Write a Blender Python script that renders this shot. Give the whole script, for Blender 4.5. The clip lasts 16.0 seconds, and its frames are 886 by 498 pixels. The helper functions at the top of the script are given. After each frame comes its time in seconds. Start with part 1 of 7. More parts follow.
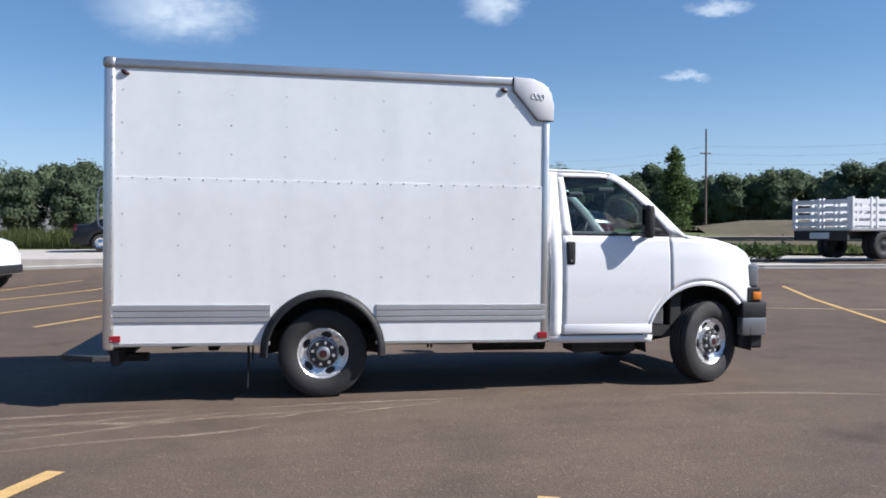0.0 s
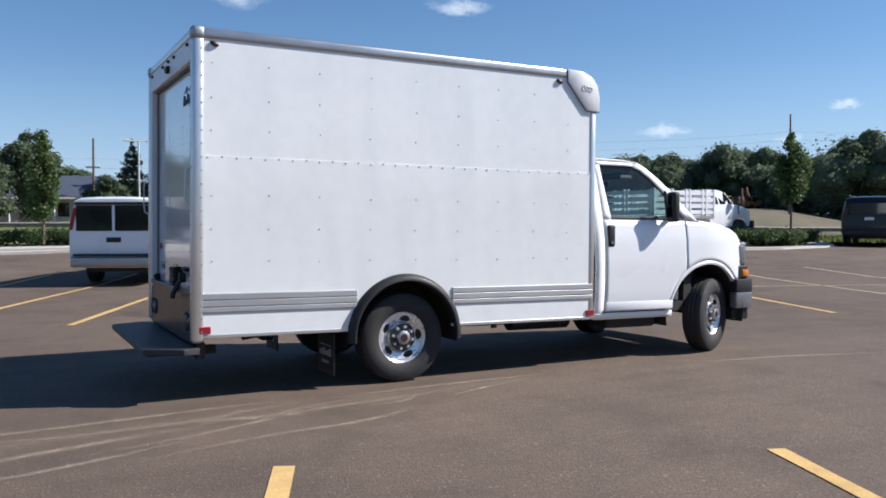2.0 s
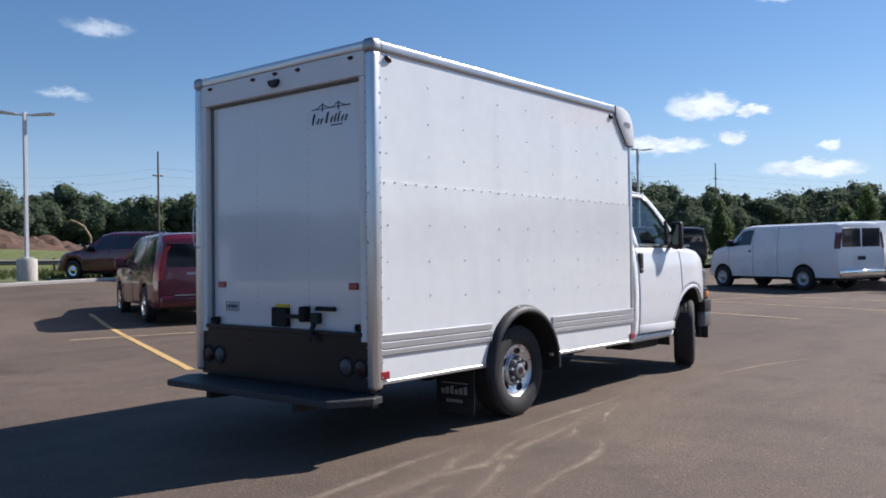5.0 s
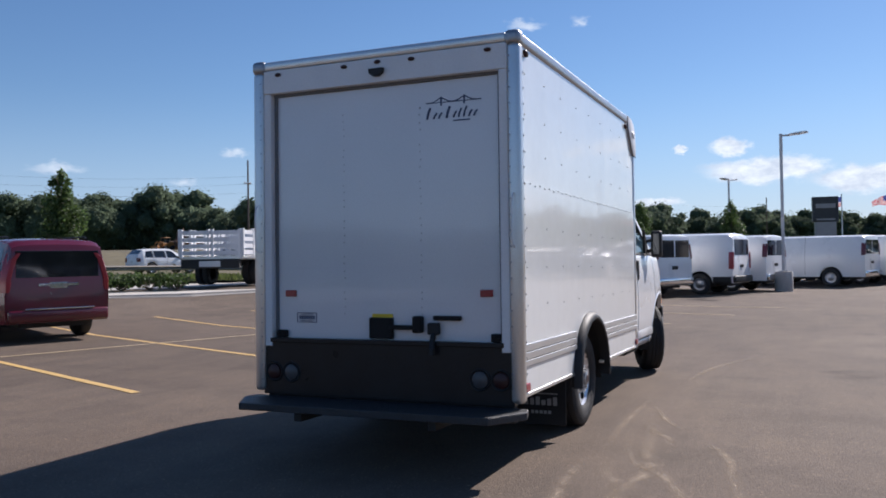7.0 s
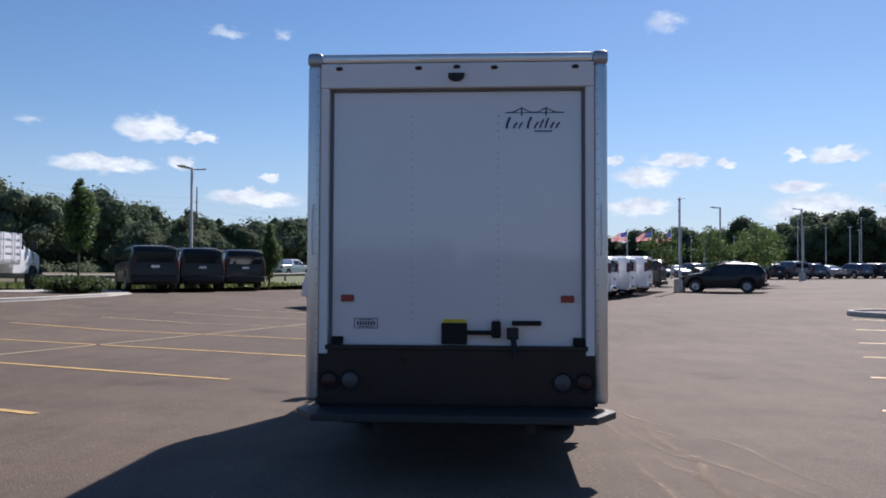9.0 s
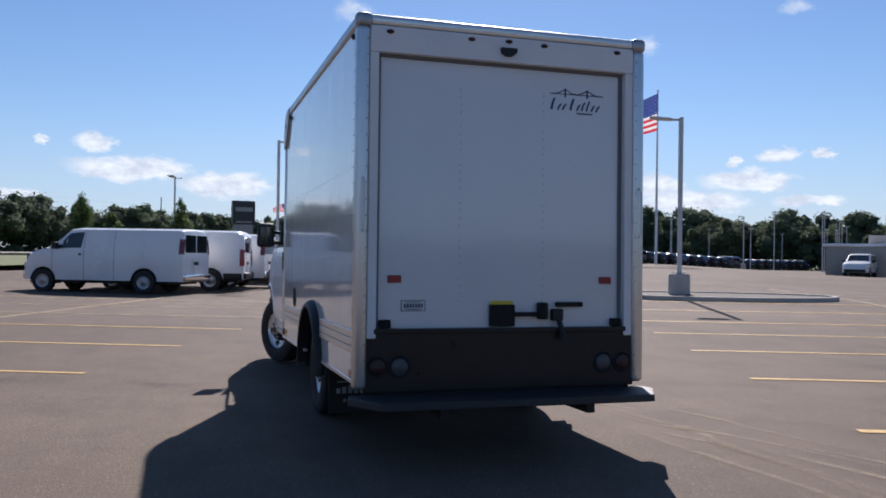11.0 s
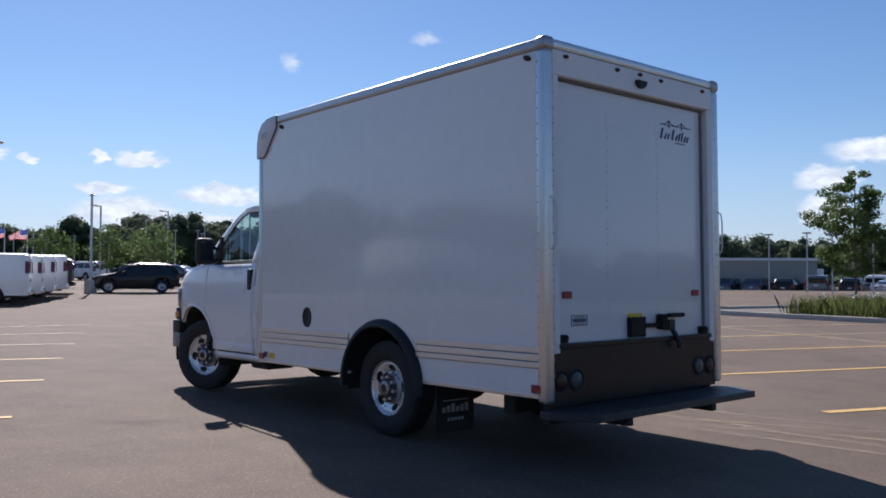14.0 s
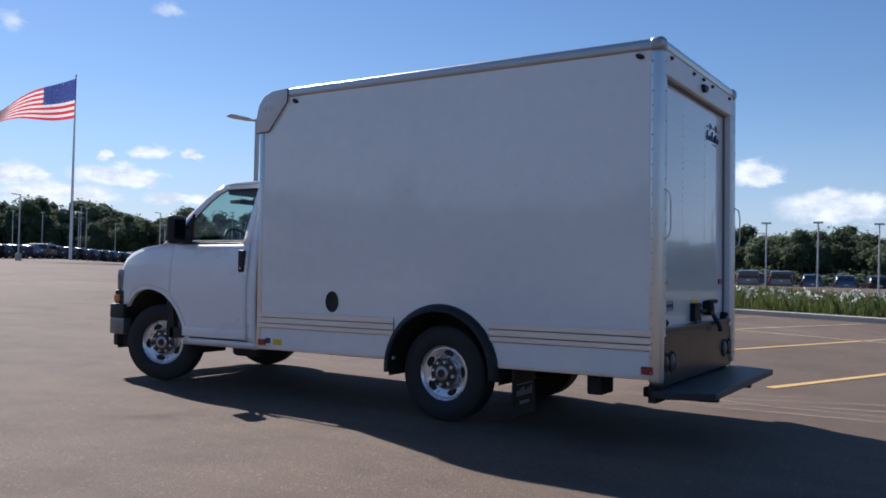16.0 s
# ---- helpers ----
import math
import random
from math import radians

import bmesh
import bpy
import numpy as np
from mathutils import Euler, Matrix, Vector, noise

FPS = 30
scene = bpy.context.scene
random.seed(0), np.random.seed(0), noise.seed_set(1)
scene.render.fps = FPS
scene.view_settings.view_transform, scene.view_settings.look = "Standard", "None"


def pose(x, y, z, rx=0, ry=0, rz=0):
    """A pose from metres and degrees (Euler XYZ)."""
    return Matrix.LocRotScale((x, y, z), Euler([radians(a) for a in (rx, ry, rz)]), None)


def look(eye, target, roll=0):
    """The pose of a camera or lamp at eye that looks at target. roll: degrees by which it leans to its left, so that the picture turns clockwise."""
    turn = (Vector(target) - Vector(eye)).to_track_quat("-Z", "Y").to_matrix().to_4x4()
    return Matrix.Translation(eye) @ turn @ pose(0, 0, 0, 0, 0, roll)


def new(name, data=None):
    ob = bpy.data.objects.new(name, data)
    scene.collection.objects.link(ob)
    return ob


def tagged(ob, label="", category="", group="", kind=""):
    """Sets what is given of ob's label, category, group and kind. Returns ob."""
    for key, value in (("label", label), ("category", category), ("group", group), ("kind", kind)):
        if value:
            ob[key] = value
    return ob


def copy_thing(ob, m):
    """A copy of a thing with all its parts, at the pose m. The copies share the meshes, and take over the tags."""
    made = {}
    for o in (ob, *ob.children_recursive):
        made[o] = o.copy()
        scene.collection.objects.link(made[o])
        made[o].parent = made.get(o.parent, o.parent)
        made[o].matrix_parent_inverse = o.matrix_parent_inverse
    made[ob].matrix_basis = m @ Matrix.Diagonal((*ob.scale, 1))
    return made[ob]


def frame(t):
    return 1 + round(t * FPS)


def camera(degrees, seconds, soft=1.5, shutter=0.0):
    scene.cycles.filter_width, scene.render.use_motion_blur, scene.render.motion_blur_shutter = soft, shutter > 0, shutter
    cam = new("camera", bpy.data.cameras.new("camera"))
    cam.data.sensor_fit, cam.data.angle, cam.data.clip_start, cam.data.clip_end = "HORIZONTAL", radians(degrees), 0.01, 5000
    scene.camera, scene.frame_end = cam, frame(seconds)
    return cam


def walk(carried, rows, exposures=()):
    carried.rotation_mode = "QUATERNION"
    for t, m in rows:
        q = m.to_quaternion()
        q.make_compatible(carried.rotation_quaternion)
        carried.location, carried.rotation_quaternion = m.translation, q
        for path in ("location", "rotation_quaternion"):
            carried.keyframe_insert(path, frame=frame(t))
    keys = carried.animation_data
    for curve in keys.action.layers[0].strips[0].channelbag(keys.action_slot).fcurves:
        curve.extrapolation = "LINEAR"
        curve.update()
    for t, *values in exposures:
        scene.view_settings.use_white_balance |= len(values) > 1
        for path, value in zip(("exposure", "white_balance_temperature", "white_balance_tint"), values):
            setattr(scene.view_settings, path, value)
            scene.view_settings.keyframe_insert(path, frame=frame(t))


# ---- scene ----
cam = camera(54.7, 16.0, soft=1.8)
PATH = [
    (0, (0.202, 1.209, 1.409), (0.586, 3.171, 1.376), -0.1),
    (0.5, (-0.533, 1.305, 1.407), (-0.008, 3.234, 1.39), 0.0),
    (1, (-1.241, 1.479, 1.393), (-0.569, 3.363, 1.373), -0.1),
    (1.5, (-1.91, 1.653, 1.388), (-1.119, 3.489, 1.338), -0.4),
    (2, (-2.519, 1.982, 1.366), (-1.589, 3.751, 1.307), -0.2),
    (2.5, (-3.107, 2.319, 1.377), (-2.049, 4.016, 1.326), -0.5),
    (3, (-3.644, 2.732, 1.388), (-2.47, 4.351, 1.356), -0.6),
    (3.5, (-4.122, 3.151, 1.388), (-2.836, 4.683, 1.371), -0.8),
    (4, (-4.605, 3.599, 1.383), (-3.218, 5.04, 1.377), -1.0),
    (4.5, (-5.025, 4.048, 1.383), (-3.545, 5.393, 1.381), -1.1),
    (4.7, (-5.17, 4.244, 1.397), (-3.664, 5.56, 1.399), -1.1),
    (6.8, (-6.307, 6.638, 1.387), (-4.501, 7.497, 1.405), -1.1),
    (7, (-6.394, 6.875, 1.398), (-4.561, 7.675, 1.421), -1.0),
    (7.5, (-6.592, 7.483, 1.392), (-4.695, 8.116, 1.429), 0.1),
    (8, (-6.831, 8.1, 1.375), (-4.889, 8.577, 1.413), 0.6),
    (8.5, (-6.943, 8.713, 1.373), (-4.967, 9.016, 1.417), 0.0),
    (9, (-7.032, 9.361, 1.357), (-5.036, 9.484, 1.408), 0.2),
    (9.5, (-7.013, 9.978, 1.349), (-5.015, 9.898, 1.38), 0.6),
    (10, (-6.996, 10.628, 1.321), (-5.013, 10.372, 1.332), 0.8),
    (10.2, (-6.906, 10.863, 1.31), (-4.934, 10.532, 1.32), 1.0),
    (12.3, (-5.983, 13.104, 1.333), (-4.211, 12.176, 1.367), -0.3),
    (12.5, (-5.877, 13.314, 1.335), (-4.131, 12.34, 1.371), -0.3),
    (13, (-5.589, 13.816, 1.323), (-3.902, 12.743, 1.371), -0.3),
    (13.5, (-5.275, 14.292, 1.328), (-3.651, 13.126, 1.395), 0.1),
    (14, (-4.931, 14.781, 1.298), (-3.417, 13.475, 1.358), 0.3),
    (14.5, (-4.479, 15.257, 1.3), (-3.067, 13.841, 1.347), 0.6),
    (15, (-4.06, 15.716, 1.284), (-2.754, 14.202, 1.339), 1.0),
    (15.5, (-3.56, 16.085, 1.245), (-2.387, 14.465, 1.293), 1.7),
    (16, (-3.049, 16.425, 1.252), (-1.981, 14.735, 1.289), 1.4),
]
walk(cam, [(t, look(eye, target, roll)) for t, eye, target, roll in PATH],
     exposures=[(0.0, 0.60, 6220, 13.5), (3.5, 0.56, 6280, 14), (5.5, 0.48, 6300, 16), (7.0, 0.42, 6330, 17.5), (9.0, 0.37, 6360, 18.5), (12.5, 0.38, 6380, 18.5), (16.0, 0.44, 6280, 18)])

# ---- world, sun and light ----
SUN_AZ, SUN_EL = -21.5, 39.5          # degrees from +x, and above the horizon
world = bpy.data.worlds.new("sky")
scene.world = world
world.use_nodes = True
wn, wl = world.node_tree.nodes, world.node_tree.links
wn.clear()
w_out = wn.new("ShaderNodeOutputWorld")
w_bg = wn.new("ShaderNodeBackground")
w_bg.inputs["Strength"].default_value = 0.075
w_sky = wn.new("ShaderNodeTexSky")
w_sky.sky_type = 'NISHITA'
w_sky.sun_disc = False
w_sky.sun_elevation = radians(SUN_EL)
w_sky.sun_rotation = radians(90 - SUN_AZ)
w_sky.altitude = 200
w_sky.air_density = 1.0
w_sky.dust_density = 0.15
w_sky.ozone_density = 4.0
# scattered fair-weather cumulus: azimuth, height, half width and half depth of each cloud, in degrees
HIGH_WISPS = ((96.1, 14.0, 4.6, 1.8), (75.6, 15.0, 1.8, 1.2), (61.2, 14.1, 1.8, 0.45), (63.4, 10.0, 1.4, 0.3), (37.3, 7.0, 0.8, 0.35), (29.4, 9.0, 0.8, 0.3),
              (17.8, 15.2, 1.2, 0.3), (14.2, 15.2, 0.5, 0.45), (-11.0, 15.9, 1.1, 0.55), (-30.6, 13.7, 0.7, 0.55), (-39.7, 15.4, 1.2, 0.35), (47.8, 5.9, 1.5, 0.3), (40.3, 5.2, 0.8, 0.3))
CUMULUS = ((25.4, 6.6, 3.2, 0.6), (22.5, 8.9, 2.3, 0.9), (19.5, 8.5, 1.1, 0.4), (20.7, 6.9, 0.9, 0.45), (15.1, 6.0, 0.8, 0.3), (5.0, 6.8, 1.3, 0.6), (2.8, 5.2, 3.8, 0.85), (8.0, 6.7, 0.4, 0.3),
           (-7.6, 7.2, 1, 0.4), (-11.7, 7.1, 2.2, 0.5), (-9.8, 6.1, 2, 0.7), (-14.8, 6.8, 0.5, 0.35), (-18.7, 7.2, 0.5, 0.4), (-21.2, 7.2, 1.8, 0.5), (-38.6, 6.6, 1.4, 0.45), (-41.2, 6.6, 0.7, 0.3),
           (-36.0, 6.3, 0.5, 0.3), (-53.4, 5.4, 3.4, 0.75), (-68.5, 7.6, 3.5, 0.9), (-77.7, 6.2, 1.8, 0.9))
LOW_BANK = ((16.0, 4.7, 3, 0.6), (9.4, 3.3, 1.6, 0.4), (-3.0, 4.4, 3.2, 0.85), (-9.3, 4.2, 2.3, 0.6), (-19.1, 5.2, 1.7, 0.4), (-20.3, 3.8, 3.3, 1), (-26.3, 5.1, 2.8, 0.7), (-27.0, 3.3, 4.2, 0.7),
            (-31.0, 4.8, 2, 0.75), (-36.8, 5.1, 3, 0.75), (-33.3, 3.7, 3.6, 0.8), (-40.3, 3.8, 2.1, 0.4), (-49.4, 4.1, 4.9, 0.95), (-55.7, 3.0, 1.6, 0.5), (-65.0, 6.0, 1.9, 0.95),
            (-64.8, 3.9, 1.6, 1.1), (-71.6, 3.5, 1.7, 0.8), (-82.3, 4.1, 3.5, 1.1))
w_co = wn.new("ShaderNodeTexCoord")
w_sep = wn.new("ShaderNodeSeparateXYZ")
wl.new(w_co.outputs["Generated"], w_sep.inputs[0])


def w_math(op, a, b=None, clamp=False):
    n = wn.new("ShaderNodeMath")
    n.operation, n.use_clamp = op, clamp
    for i, v in enumerate((a, b)):
        if v is None:
            continue
        if isinstance(v, (int, float)):
            n.inputs[i].default_value = v
        else:
            wl.new(v, n.inputs[i])
    return n.outputs[0]


def w_vec(op, a, b=None, c=None):
    n = wn.new("ShaderNodeVectorMath")
    n.operation = op
    for i, v in enumerate((a, b, c)):
        if v is None:
            continue
        if isinstance(v, tuple):
            n.inputs[i].default_value = v
        else:
            wl.new(v, n.inputs[i])
    return n.outputs["Value"] if op == 'LENGTH' else n.outputs[0]


w_up = w_math('MAXIMUM', w_sep.outputs["Z"], 0.0)
w_com = wn.new("ShaderNodeCombineXYZ")
wl.new(w_math('MULTIPLY', w_math('ARCTAN2', w_sep.outputs["Y"], w_sep.outputs["X"]), 57.2958), w_com.inputs[0])
wl.new(w_math('MULTIPLY', w_math('ARCSINE', w_sep.outputs["Z"]), 57.2958), w_com.inputs[1])
w_noise = wn.new("ShaderNodeTexNoise")
w_noise.inputs["Scale"].default_value = 0.62
w_noise.inputs["Detail"].default_value = 7.0
w_noise.inputs["Roughness"].default_value = 0.62
wl.new(w_vec('MULTIPLY', w_com.outputs[0], (1.0, 1.9, 1.0)), w_noise.inputs["Vector"])
# billowed outlines: the place on the sky is pushed about before it is held against each cloud
w_at = w_vec('MULTIPLY_ADD', w_vec('SUBTRACT', w_noise.outputs["Color"], (0.5, 0.5, 0.5)), (2.6, 1.5, 0.0), w_com.outputs[0])


def w_cover(clouds, outer, inner, most):
    """How far the sky is covered by the nearest of the clouds."""
    near = None
    for az, el, wide, deep in clouds:
        d = w_vec('LENGTH', w_vec('MULTIPLY_ADD', w_at, (1 / wide, 1 / deep, 0.0), (-az / wide, -el / deep, 0.0)))
        near = d if near is None else w_math('MINIMUM', near, d)
    m = wn.new("ShaderNodeMapRange")
    m.inputs["From Min"].default_value, m.inputs["From Max"].default_value, m.inputs["To Max"].default_value = outer, inner, most
    m.interpolation_type = 'SMOOTHSTEP'
    wl.new(near, m.inputs["Value"])
    return m.outputs[0]


w_mask = w_math('MAXIMUM', w_cover(HIGH_WISPS, 1.35, 0.1, 0.6), w_cover(CUMULUS + LOW_BANK, 1.15, 0.62, 1.0))
w_mix = wn.new("ShaderNodeMix")
w_mix.data_type = 'RGBA'
wl.new(w_mask, w_mix.inputs["Factor"])
w_hue = wn.new("ShaderNodeHueSaturation")
w_hue.inputs["Saturation"].default_value = 1.12
wl.new(w_sky.outputs[0], w_hue.inputs["Color"])
# pale haze low over the horizon
w_hz, w_hm = wn.new("ShaderNodeMapRange"), wn.new("ShaderNodeMix")
w_hz.inputs["From Min"].default_value, w_hz.inputs["From Max"].default_value = 0.0, 0.20
w_hz.inputs["To Min"].default_value, w_hz.inputs["To Max"].default_value = 0.55, 0.0
w_hz.interpolation_type = 'SMOOTHSTEP'
wl.new(w_up, w_hz.inputs["Value"])
w_hm.data_type = 'RGBA'
wl.new(w_hz.outputs[0], w_hm.inputs["Factor"]), wl.new(w_hue.outputs[0], w_hm.inputs["A"])
w_hm.inputs["B"].default_value = (3.7, 5.2, 7.8, 1)
wl.new(w_hm.outputs["Result"], w_mix.inputs["A"])
# bright tops, greyer hollows
w_puff = wn.new("ShaderNodeMix")
w_puff.data_type = 'RGBA'
w_pr = wn.new("ShaderNodeMapRange")
w_pr.inputs["From Min"].default_value, w_pr.inputs["From Max"].default_value = 0.38, 0.62
wl.new(w_noise.outputs["Fac"], w_pr.inputs["Value"]), wl.new(w_pr.outputs[0], w_puff.inputs["Factor"])
w_puff.inputs["A"].default_value, w_puff.inputs["B"].default_value = (6.4, 7.5, 8.6, 1), (9.2, 10.2, 10.6, 1)
wl.new(w_puff.outputs["Result"], w_mix.inputs["B"])
wl.new(w_mix.outputs["Result"], w_bg.inputs["Color"])
wl.new(w_bg.outputs[0], w_out.inputs[0])

sun_lamp = bpy.data.lights.new("sun", 'SUN')
sun_lamp.energy, sun_lamp.angle, sun_lamp.color = 5.0, radians(0.53), (1.0, 0.95, 0.87)
sun = new("sun", sun_lamp)
sun_dir = Vector((math.cos(radians(SUN_AZ)) * math.cos(radians(SUN_EL)), math.sin(radians(SUN_AZ)) * math.cos(radians(SUN_EL)), math.sin(radians(SUN_EL))))
sun.matrix_world = look(sun_dir * 60, (0, 0, 0))


# ---- materials ----
def material(name, base, rough=0.5, metal=0.0, vary=0.12, scale=6.0, fine=90.0, bump=0.0, bump_scale=60.0,
             coat=0.0, random_obj=0.0, random_isl=0.0, spec=0.5, transmission=0.0, alpha=1.0, emit=None):
    m = bpy.data.materials.new(name)
    m.use_nodes = True
    nt = m.node_tree
    p = nt.nodes["Principled BSDF"]
    n, lk = nt.nodes, nt.links
    p.inputs["Roughness"].default_value = rough
    p.inputs["Metallic"].default_value = metal
    p.inputs["Specular IOR Level"].default_value = spec
    p.inputs["Coat Weight"].default_value = coat
    p.inputs["Coat Roughness"].default_value = 0.04
    p.inputs["Transmission Weight"].default_value = transmission
    p.inputs["Alpha"].default_value = alpha
    col = (*base, 1)
    p.inputs["Base Color"].default_value = col
    if emit:
        p.inputs["Emission Color"].default_value = (*emit[0], 1)
        p.inputs["Emission Strength"].default_value = emit[1]
    co = n.new("ShaderNodeTexCoord")
    last = None
    if vary > 0:
        big, small = n.new("ShaderNodeTexNoise"), n.new("ShaderNodeTexNoise")
        big.inputs["Scale"].default_value, big.inputs["Detail"].default_value = scale, 5
        small.inputs["Scale"].default_value, small.inputs["Detail"].default_value = fine, 2
        for t in (big, small):
            lk.new(co.outputs["Object"], t.inputs["Vector"])
        add = n.new("ShaderNodeMath")
        add.operation = 'ADD'
        lk.new(big.outputs["Fac"], add.inputs[0]), lk.new(small.outputs["Fac"], add.inputs[1])
        last = add.outputs[0]
        off = 1.0
        if random_obj:
            inf, mul = n.new("ShaderNodeObjectInfo"), n.new("ShaderNodeMath")
            mul.operation = 'MULTIPLY_ADD'
            mul.inputs[1].default_value = random_obj
            lk.new(inf.outputs["Random"], mul.inputs[0]), lk.new(last, mul.inputs[2])
            last, off = mul.outputs[0], off + random_obj / 2
        if random_isl:
            geo, mul = n.new("ShaderNodeNewGeometry"), n.new("ShaderNodeMath")
            mul.operation = 'MULTIPLY_ADD'
            mul.inputs[1].default_value = random_isl
            lk.new(geo.outputs["Random Per Island"], mul.inputs[0]), lk.new(last, mul.inputs[2])
            last, off = mul.outputs[0], off + random_isl / 2
        mr = n.new("ShaderNodeMapRange")
        mr.inputs["From Min"].default_value, mr.inputs["From Max"].default_value = off - 0.6, off + 0.6
        mr.inputs["To Min"].default_value, mr.inputs["To Max"].default_value = 1 - vary * 2, 1 + vary * 2
        lk.new(last, mr.inputs["Value"])
        hsv = n.new("ShaderNodeHueSaturation")
        hsv.inputs["Color"].default_value = col
        lk.new(mr.outputs[0], hsv.inputs["Value"])
        lk.new(hsv.outputs[0], p.inputs["Base Color"])
        rr = n.new("ShaderNodeMapRange")
        rr.inputs["To Min"].default_value, rr.inputs["To Max"].default_value = max(0.02, rough * 0.8), min(1, rough * 1.2)
        lk.new(big.outputs["Fac"], rr.inputs["Value"])
        lk.new(rr.outputs[0], p.inputs["Roughness"])
    if bump > 0:
        bt, bn = n.new("ShaderNodeTexNoise"), n.new("ShaderNodeBump")
        bt.inputs["Scale"].default_value, bt.inputs["Detail"].default_value = bump_scale, 4
        bn.inputs["Strength"].default_value, bn.inputs["Distance"].default_value = min(1, bump), 0.02
        lk.new(co.outputs["Object"], bt.inputs["Vector"])
        lk.new(bt.outputs["Fac"], bn.inputs["Height"])
        lk.new(bn.outputs[0], p.inputs["Normal"])
    return m


WHITE = material("white_paint", (0.80, 0.81, 0.82), 0.28, vary=0.02, scale=1.2, coat=0.5)
BOX_WHITE = material("box_panel_white", (0.79, 0.813, 0.812), 0.14, vary=0.03, scale=0.9, fine=9, coat=0.7, bump=0.45, bump_scale=0.85)
_n = BOX_WHITE.node_tree.nodes
_map = _n.new("ShaderNodeMapping")
_map.inputs["Scale"].default_value = (3.2, 1.0, 0.9)
_bt = [t for t in _n if t.type == 'TEX_NOISE' and t.inputs["Detail"].default_value == 4][0]
_bt.inputs["Detail"].default_value = 1.5
_co = [t for t in _n if t.type == 'TEX_COORD'][0]
BOX_WHITE.node_tree.links.new(_co.outputs["Object"], _map.inputs["Vector"])
BOX_WHITE.node_tree.links.new(_map.outputs[0], _bt.inputs["Vector"])
DOOR_WHITE = material("roll_door_white", (0.69, 0.70, 0.72), 0.16, vary=0.035, scale=1.5, coat=0.8, bump=0.03, bump_scale=3)
SILL = material("black_gloss_steel", (0.016, 0.016, 0.018), 0.30, vary=0.2, scale=7, bump=0.05, bump_scale=4, spec=0.3)
RAIL = material("dull_aluminium", (0.48, 0.49, 0.51), 0.36, metal=0.85, vary=0.08, scale=4)
FRAME_WHITE = material("frame_white", (0.72, 0.73, 0.74), 0.35, vary=0.05, scale=3)
BOLT = material("dull_bolt_heads", (0.46, 0.465, 0.475), 0.5, vary=0.1, scale=30)
ALU = material("aluminium", (0.72, 0.715, 0.70), 0.36, metal=0.9, vary=0.06, scale=4, bump=0.03, bump_scale=5)
CAST = material("cast_aluminium", (0.38, 0.39, 0.41), 0.45, metal=0.9, vary=0.08, scale=9)
SEAL_AND_SHADE = material("grey_seal_and_rail_shade", (0.15, 0.155, 0.165), 0.7, vary=0.08, scale=8)
CAP_GREY = material("corner_cap_grey", (0.66, 0.67, 0.69), 0.4, vary=0.05, scale=5)
# hub steel with the shade of its recess put into the colour
HUB_SHADE = material("hub_plate_recess_shade", (0.07, 0.072, 0.078), 0.45, metal=0.6, vary=0.1, scale=14)
STEEL = material("rim_steel", (0.72, 0.72, 0.73), 0.28, metal=0.65, vary=0.08, scale=12)
CHROME = material("chrome", (0.75, 0.75, 0.76), 0.1, metal=1.0, vary=0.03, scale=8)
RUBBER = material("tyre_rubber", (0.022, 0.022, 0.023), 0.75, vary=0.15, scale=14, bump=0.3, bump_scale=160)
BLACK = material("black_plastic", (0.018, 0.019, 0.021), 0.55, spec=0.35, vary=0.12, scale=10, bump=0.1, bump_scale=220)
BLACK_METAL = material("black_painted_steel", (0.010, 0.010, 0.011), 0.6, vary=0.15, scale=7, spec=0.25)
TREAD = material("step_tread_grey", (0.030, 0.032, 0.035), 0.5, metal=0.0, vary=0.2, scale=20, bump=0.5, bump_scale=90)
UNDER = material("underbody_dark", (0.028, 0.028, 0.028), 0.8, vary=0.2, scale=8)
CABIN = material("cabin_grey_plastic", (0.10, 0.10, 0.11), 0.7, vary=0.1, scale=9)
SEAT = material("seat_cloth_grey", (0.13, 0.13, 0.135), 0.9, vary=0.1, scale=20)
RED_LENS = material("red_lens", (0.30, 0.010, 0.020), 0.3, vary=0.08, scale=30, coat=0.5)
RED_DARK = material("dark_red_lens", (0.035, 0.008, 0.008), 0.45, vary=0.1, scale=30)
LENS_DULL = material("dull_clear_lens", (0.065, 0.067, 0.072), 0.4, vary=0.1, scale=30)
RIVET = material("painted_rivet", (0.42, 0.43, 0.45), 0.4, vary=0.05, scale=20)
BAND = material("rub_band_grey", (0.74, 0.74, 0.74), 0.34, metal=0.85, vary=0.05, scale=3)
AMBER = material("amber_lens", (0.75, 0.22, 0.02), 0.2, vary=0.05, scale=30, coat=0.5)
MIRROR = material("mirror_glass", (0.06, 0.065, 0.07), 0.03, metal=1.0, vary=0.0)
TAIL = material("tail_lens", (0.12, 0.007, 0.010), 0.3, vary=0.08, scale=30, coat=0.5)
KHAKI = material("machine_khaki", (0.22, 0.17, 0.09), 0.7, vary=0.15, scale=5)
MULCH = material("grey_gravel", (0.13, 0.115, 0.10), 0.95, vary=0.25, scale=3, fine=40, bump=0.5, bump_scale=60)
BRICK_TAN = material("tan_brick", (0.36, 0.25, 0.17), 0.85, vary=0.12, scale=2)
HEADLAMP = material("headlamp_lens", (0.16, 0.165, 0.175), 0.12, vary=0.06, scale=20, coat=0.6)
BUMPER = material("grey_bumper_face", (0.20, 0.205, 0.215), 0.35, metal=0.5, vary=0.05, scale=6)
RUSTY = material("weathered_rail", (0.24, 0.215, 0.19), 0.75, vary=0.15, scale=2)
